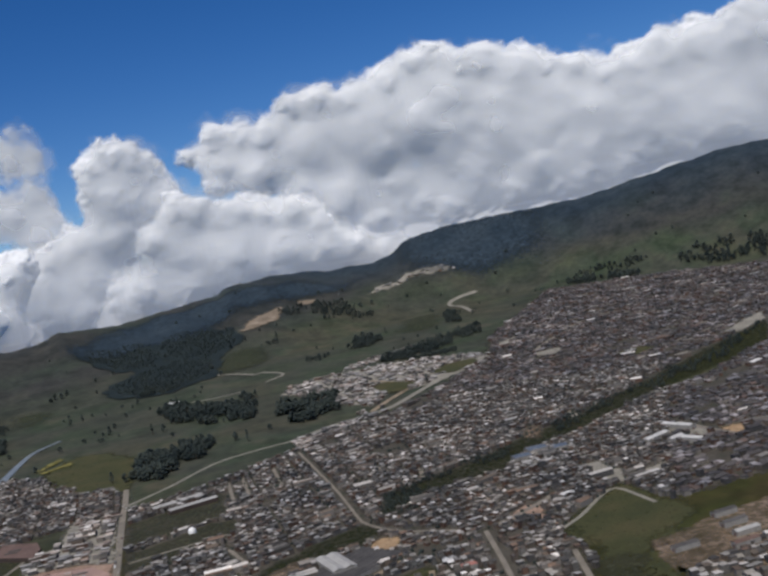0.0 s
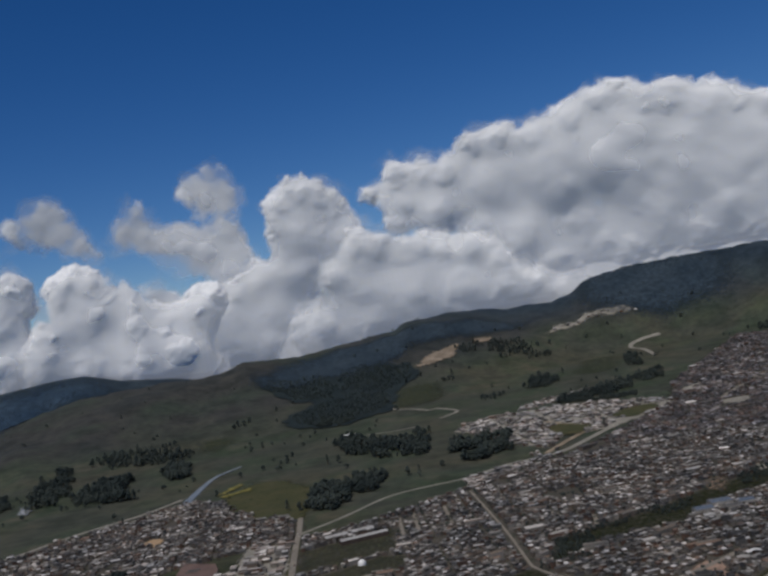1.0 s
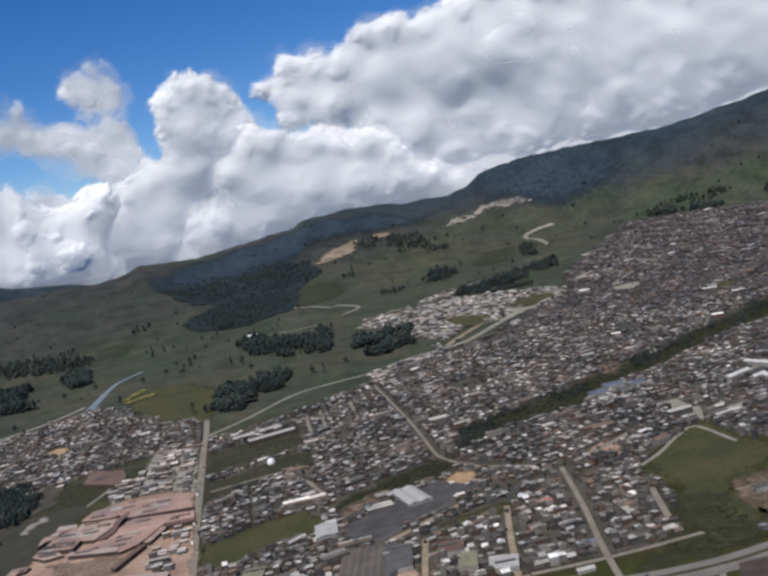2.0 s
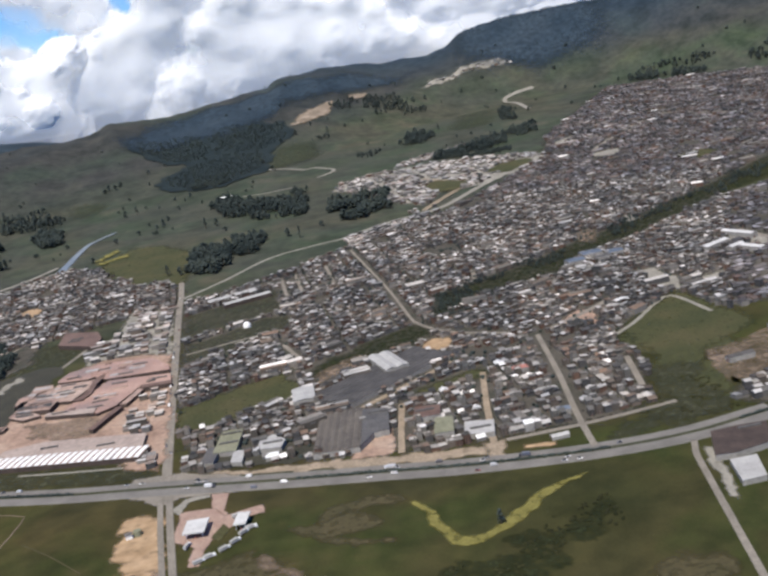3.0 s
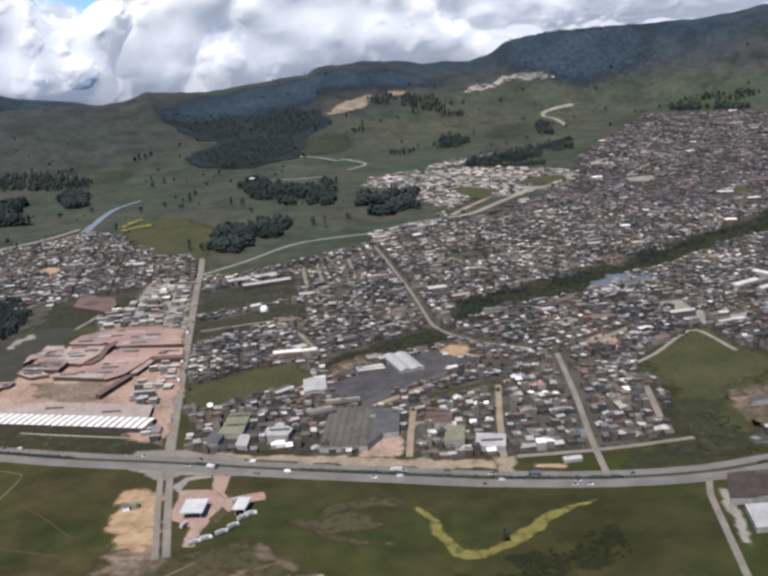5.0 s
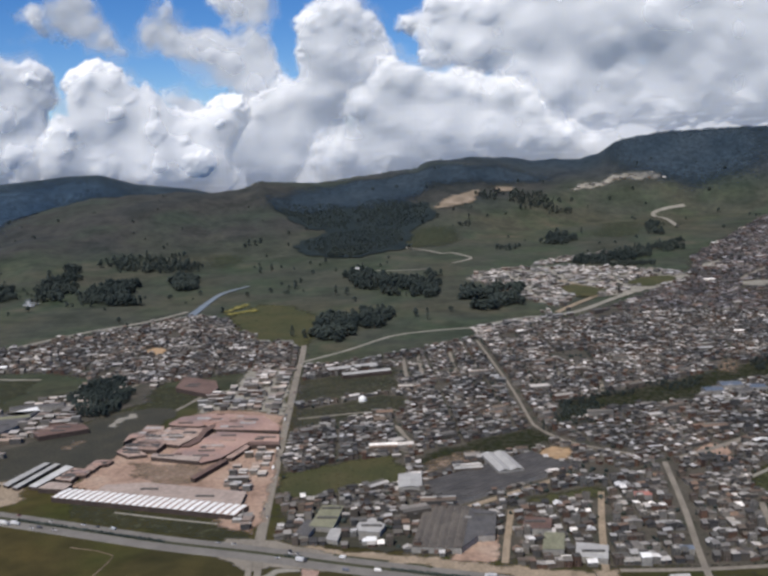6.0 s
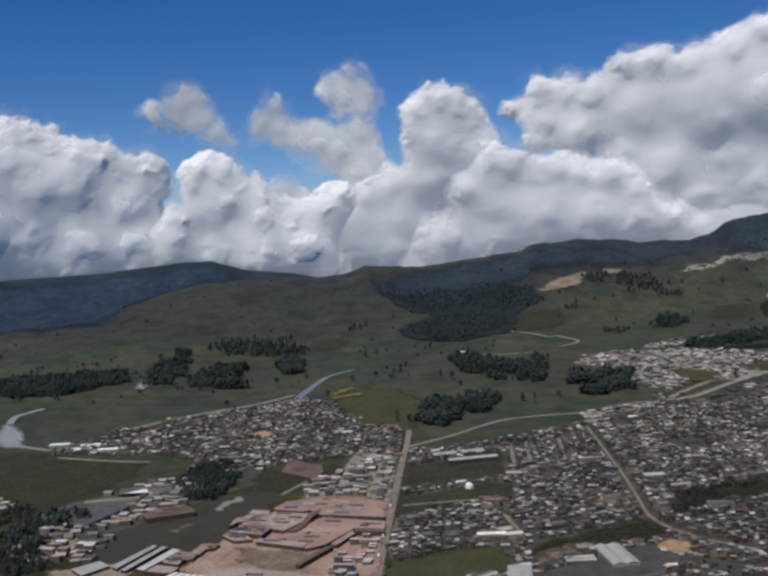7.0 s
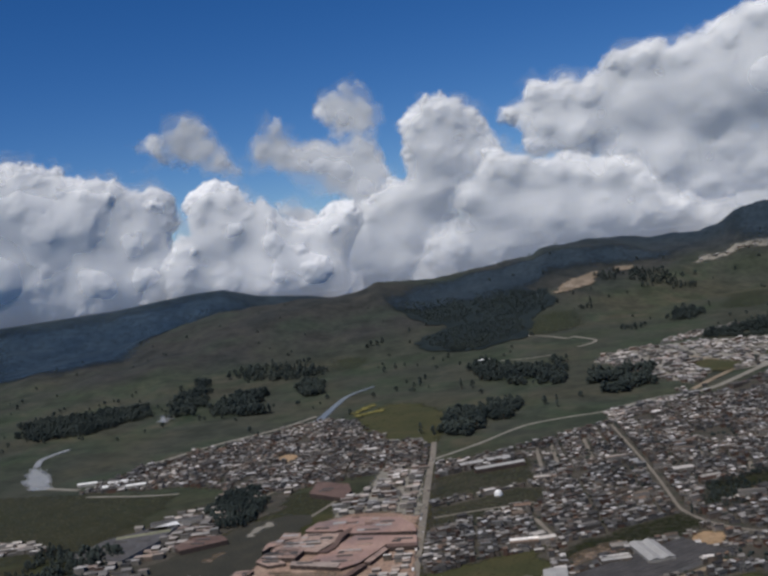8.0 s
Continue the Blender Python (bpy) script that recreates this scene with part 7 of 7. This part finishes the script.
def puffs_on(domes, seed, forward):
    """Domes with smaller puffs budding from their upper sides, and those again with smaller ones: rows of bearing, height angle, forward place and radius, in degrees."""
    g = np.random.default_rng(seed)

    def buds(parents, count, far, small, big):
        out = []
        for a, e, w, r in parents:
            for _ in range(int(g.integers(count // 3, count + 1))):
                t = g.uniform(-0.35, math.pi + 0.35)
                v = far * r * math.sqrt(g.uniform(0.35, 1.0))
                out.append((a + v * math.cos(t), e + v * math.sin(t), w + 0.35 * r * g.uniform(0, 1), r * g.uniform(small, big)))
        return out
    first = [(a, e, forward * (e - 3.0) + 0.25 * g.normal(), 0.88 * r) for a, e, r in domes]
    second = buds(first, 9, 0.78, 0.22, 0.52)
    third = buds([q for q in second if q[3] > 0.28], 8, 0.82, 0.2, 0.5)
    return first, second, third


def cloud(domes, reach, label, seed, soft=0.22, relief=0.3, forward=0.1, torn=0.4, dense=1.0, melt=(1, 2, 3, 4, 2), fill=0.15, crisp=0.45, bow=2.8, swell=1.0, step=0.065, under=0.0):
    """A cumulus shell at a chosen reach, shaped to fit the camera's view: the outer skin of all its puffs, thinning out
    at its rim.
    """
    q = np.array(domes)
    a0, a1 = (q[:, 0] - q[:, 2]).min() - 1.5, (q[:, 0] + q[:, 2]).max() + 1.5
    e0, e1 = max(-4.0, (q[:, 1] - q[:, 2]).min() - 1.5), (q[:, 1] + q[:, 2]).max() + 1.5
    ga, ge = np.arange(a0, a1, step), np.arange(e0, e1, step)
    az, el = np.meshgrid(ga, ge, indexing="ij")
    skin, buds, mass = np.full(az.shape, -3.0), np.full(az.shape, -3.0), np.zeros(az.shape)
    wa = az + 0.45 * turbulence(az, el, 0.9, 4, seed)
    we = el + 0.45 * turbulence(az, el, 0.9, 4, seed + 20)
    for level, rows in enumerate(puffs_on(domes, seed, forward)):
        for a, e, w, r in rows:
            span = r + (1.6 if level == 0 else 0.5)
            i0, i1 = np.searchsorted(ga, (a - span, a + span))
            j0, j1 = np.searchsorted(ge, (e - span, e + span))
            if i1 <= i0 or j1 <= j0:
                continue
            here = np.s_[i0:i1, j0:j1]
            d2 = (wa[here] - a) ** 2 + (we[here] - e) ** 2
            skin[here] = np.maximum(skin[here], np.where(d2 < r * r, w + min(1.0, 1.5 / r) * np.sqrt(np.clip(r * r - d2, 0, None)), -3.0))
            if level == 0:
                mass[here] += np.exp(2.6 * (1.14 * swell * r - np.sqrt(d2)))
            elif level == 1:
                buds[here] = np.maximum(buds[here], r - np.sqrt(d2))
    rim = np.maximum(np.log(mass + 1e-4) / 2.6 + 0.05, buds)
    crest = np.maximum(np.interp(az, [k[0] for k in RIDGE], [k[2] for k in RIDGE]), np.interp(az, [k[0] for k in FAR], [k[1] for k in FAR]))
    free = rim
    rim = rim + 2.0 * np.clip((crest + 1.6 - el) / 1.6, 0, 1) * np.clip(1.8 + rim, 0, 1)
    full = skin > -2.9
    low = blurred(np.where(full, skin, 0.0), (6, 10, 14, 10, 14, 6)) / np.maximum(0.15, blurred(full.astype(float), (6, 10, 14, 10, 14, 6)))
    skin = np.maximum(np.where(full, skin, low), low - fill)
    firm = crisp * (0.25 + 1.5 * blurred(smooth_rise(1.8 * lattice(az, el, 2.6, seed + 30) - 0.3), (4, 6, 4)))
    base = np.clip((el - crest + 0.3) / 3.0, 0, 1)
    firm = np.clip(firm + 0.4 * np.exp(-np.clip(rim, 0, None) / 0.7), 0, 0.75)
    firm = firm * (0.3 + 0.7 * base)
    skin = firm * blurred(skin, melt) + (1 - firm) * blurred(skin, (3, 5, 8, 10, 8, 5)) + 0.012 * turbulence(az, el, 0.7, 3, seed + 40) + 1.1 * blurred(turbulence(az + 0.4 * el, el, 2.6, 3, seed + 50), (2, 3, 4, 3))
    skin = base * skin + (1 - base) * (0.45 * skin + 0.55 * low)
    free = np.maximum(free, blurred(free, (8, 12, 8)))
    # Rims bow back and bases lean over, shaped to set their brightness.
    skin = skin - bow * np.exp(-np.clip(free + 0.1, 0, None) / 0.8) - 5.0 * under * np.exp(-(el + 3.0) / 5.0)
    cover = smooth_rise((rim + torn * turbulence(az, el, 1.3, 5, seed + 60)) / soft) * dense
    veil = 0.3 * smooth_rise((rim + 0.25 + 1.0 * turbulence(az, el, 1.6, 3, seed + 80)) / 0.8) * dense
    owner = tagged(new("cloud"), label, "cloud", "cumulus clouds over the hills")
    ce = np.cos(np.radians(el))
    n = az.shape[1]
    for name, dist, alpha in (("billow", reach - 80 * relief * skin, cover), ("veil", reach - 80 * relief * (low - 0.5), veil)):
        shown = (alpha[:-1, :-1] + alpha[1:, :-1] + alpha[:-1, 1:] + alpha[1:, 1:]) > 0.02
        i, j = np.nonzero(shown)
        quads = np.stack([i * n + j, (i + 1) * n + j, (i + 1) * n + j + 1, i * n + j + 1], -1)
        used, inv = np.unique(quads, return_inverse=True)
        dist = np.minimum(dist, 4945)
        X, Y, Z = dist * ce * np.sin(np.radians(az)), dist * ce * np.cos(np.radians(az)), 328 + dist * np.sin(np.radians(el))
        ob = mesh_object(name, np.stack([X.ravel()[used], Y.ravel()[used], Z.ravel()[used]], -1), inv.reshape(-1, 4), [VAPOUR], smooth=True, parent=owner)
        ob.data.attributes.new("thickness", "FLOAT", "POINT").data.foreach_set("value", alpha.ravel()[used].astype(np.float32))
        tagged(ob, kind="stuff")


cloud(BANK_BACK + BANK_EAST, 4860, "long white cloud bank resting on the mountain", 5, soft=0.35, crisp=0.5, forward=0.16, under=0.9)
cloud(WISPS, 4880, "thin torn white cloud shreds", 7, soft=0.7, relief=0.12, torn=0.8, crisp=0.16, forward=-0.25, swell=1.2)
cloud(CUMULUS_A, 4880, "tall white cumulus with a grey heart", 8, forward=-0.06, relief=0.37, crisp=0.55)
cloud(CUMULUS_B, 4840, "bright white cumulus tower over the ridge", 9, forward=0.0, relief=0.37, crisp=0.55)
cloud(TOWER, 4830, "upright grey-white cloud tower", 10, soft=0.35, forward=0.2, crisp=0.28, under=0.9)
cloud(BANK_FRONT, 4780, "rolling front of the white cloud bank", 11, soft=0.35, forward=0.22, crisp=0.48, under=0.9)
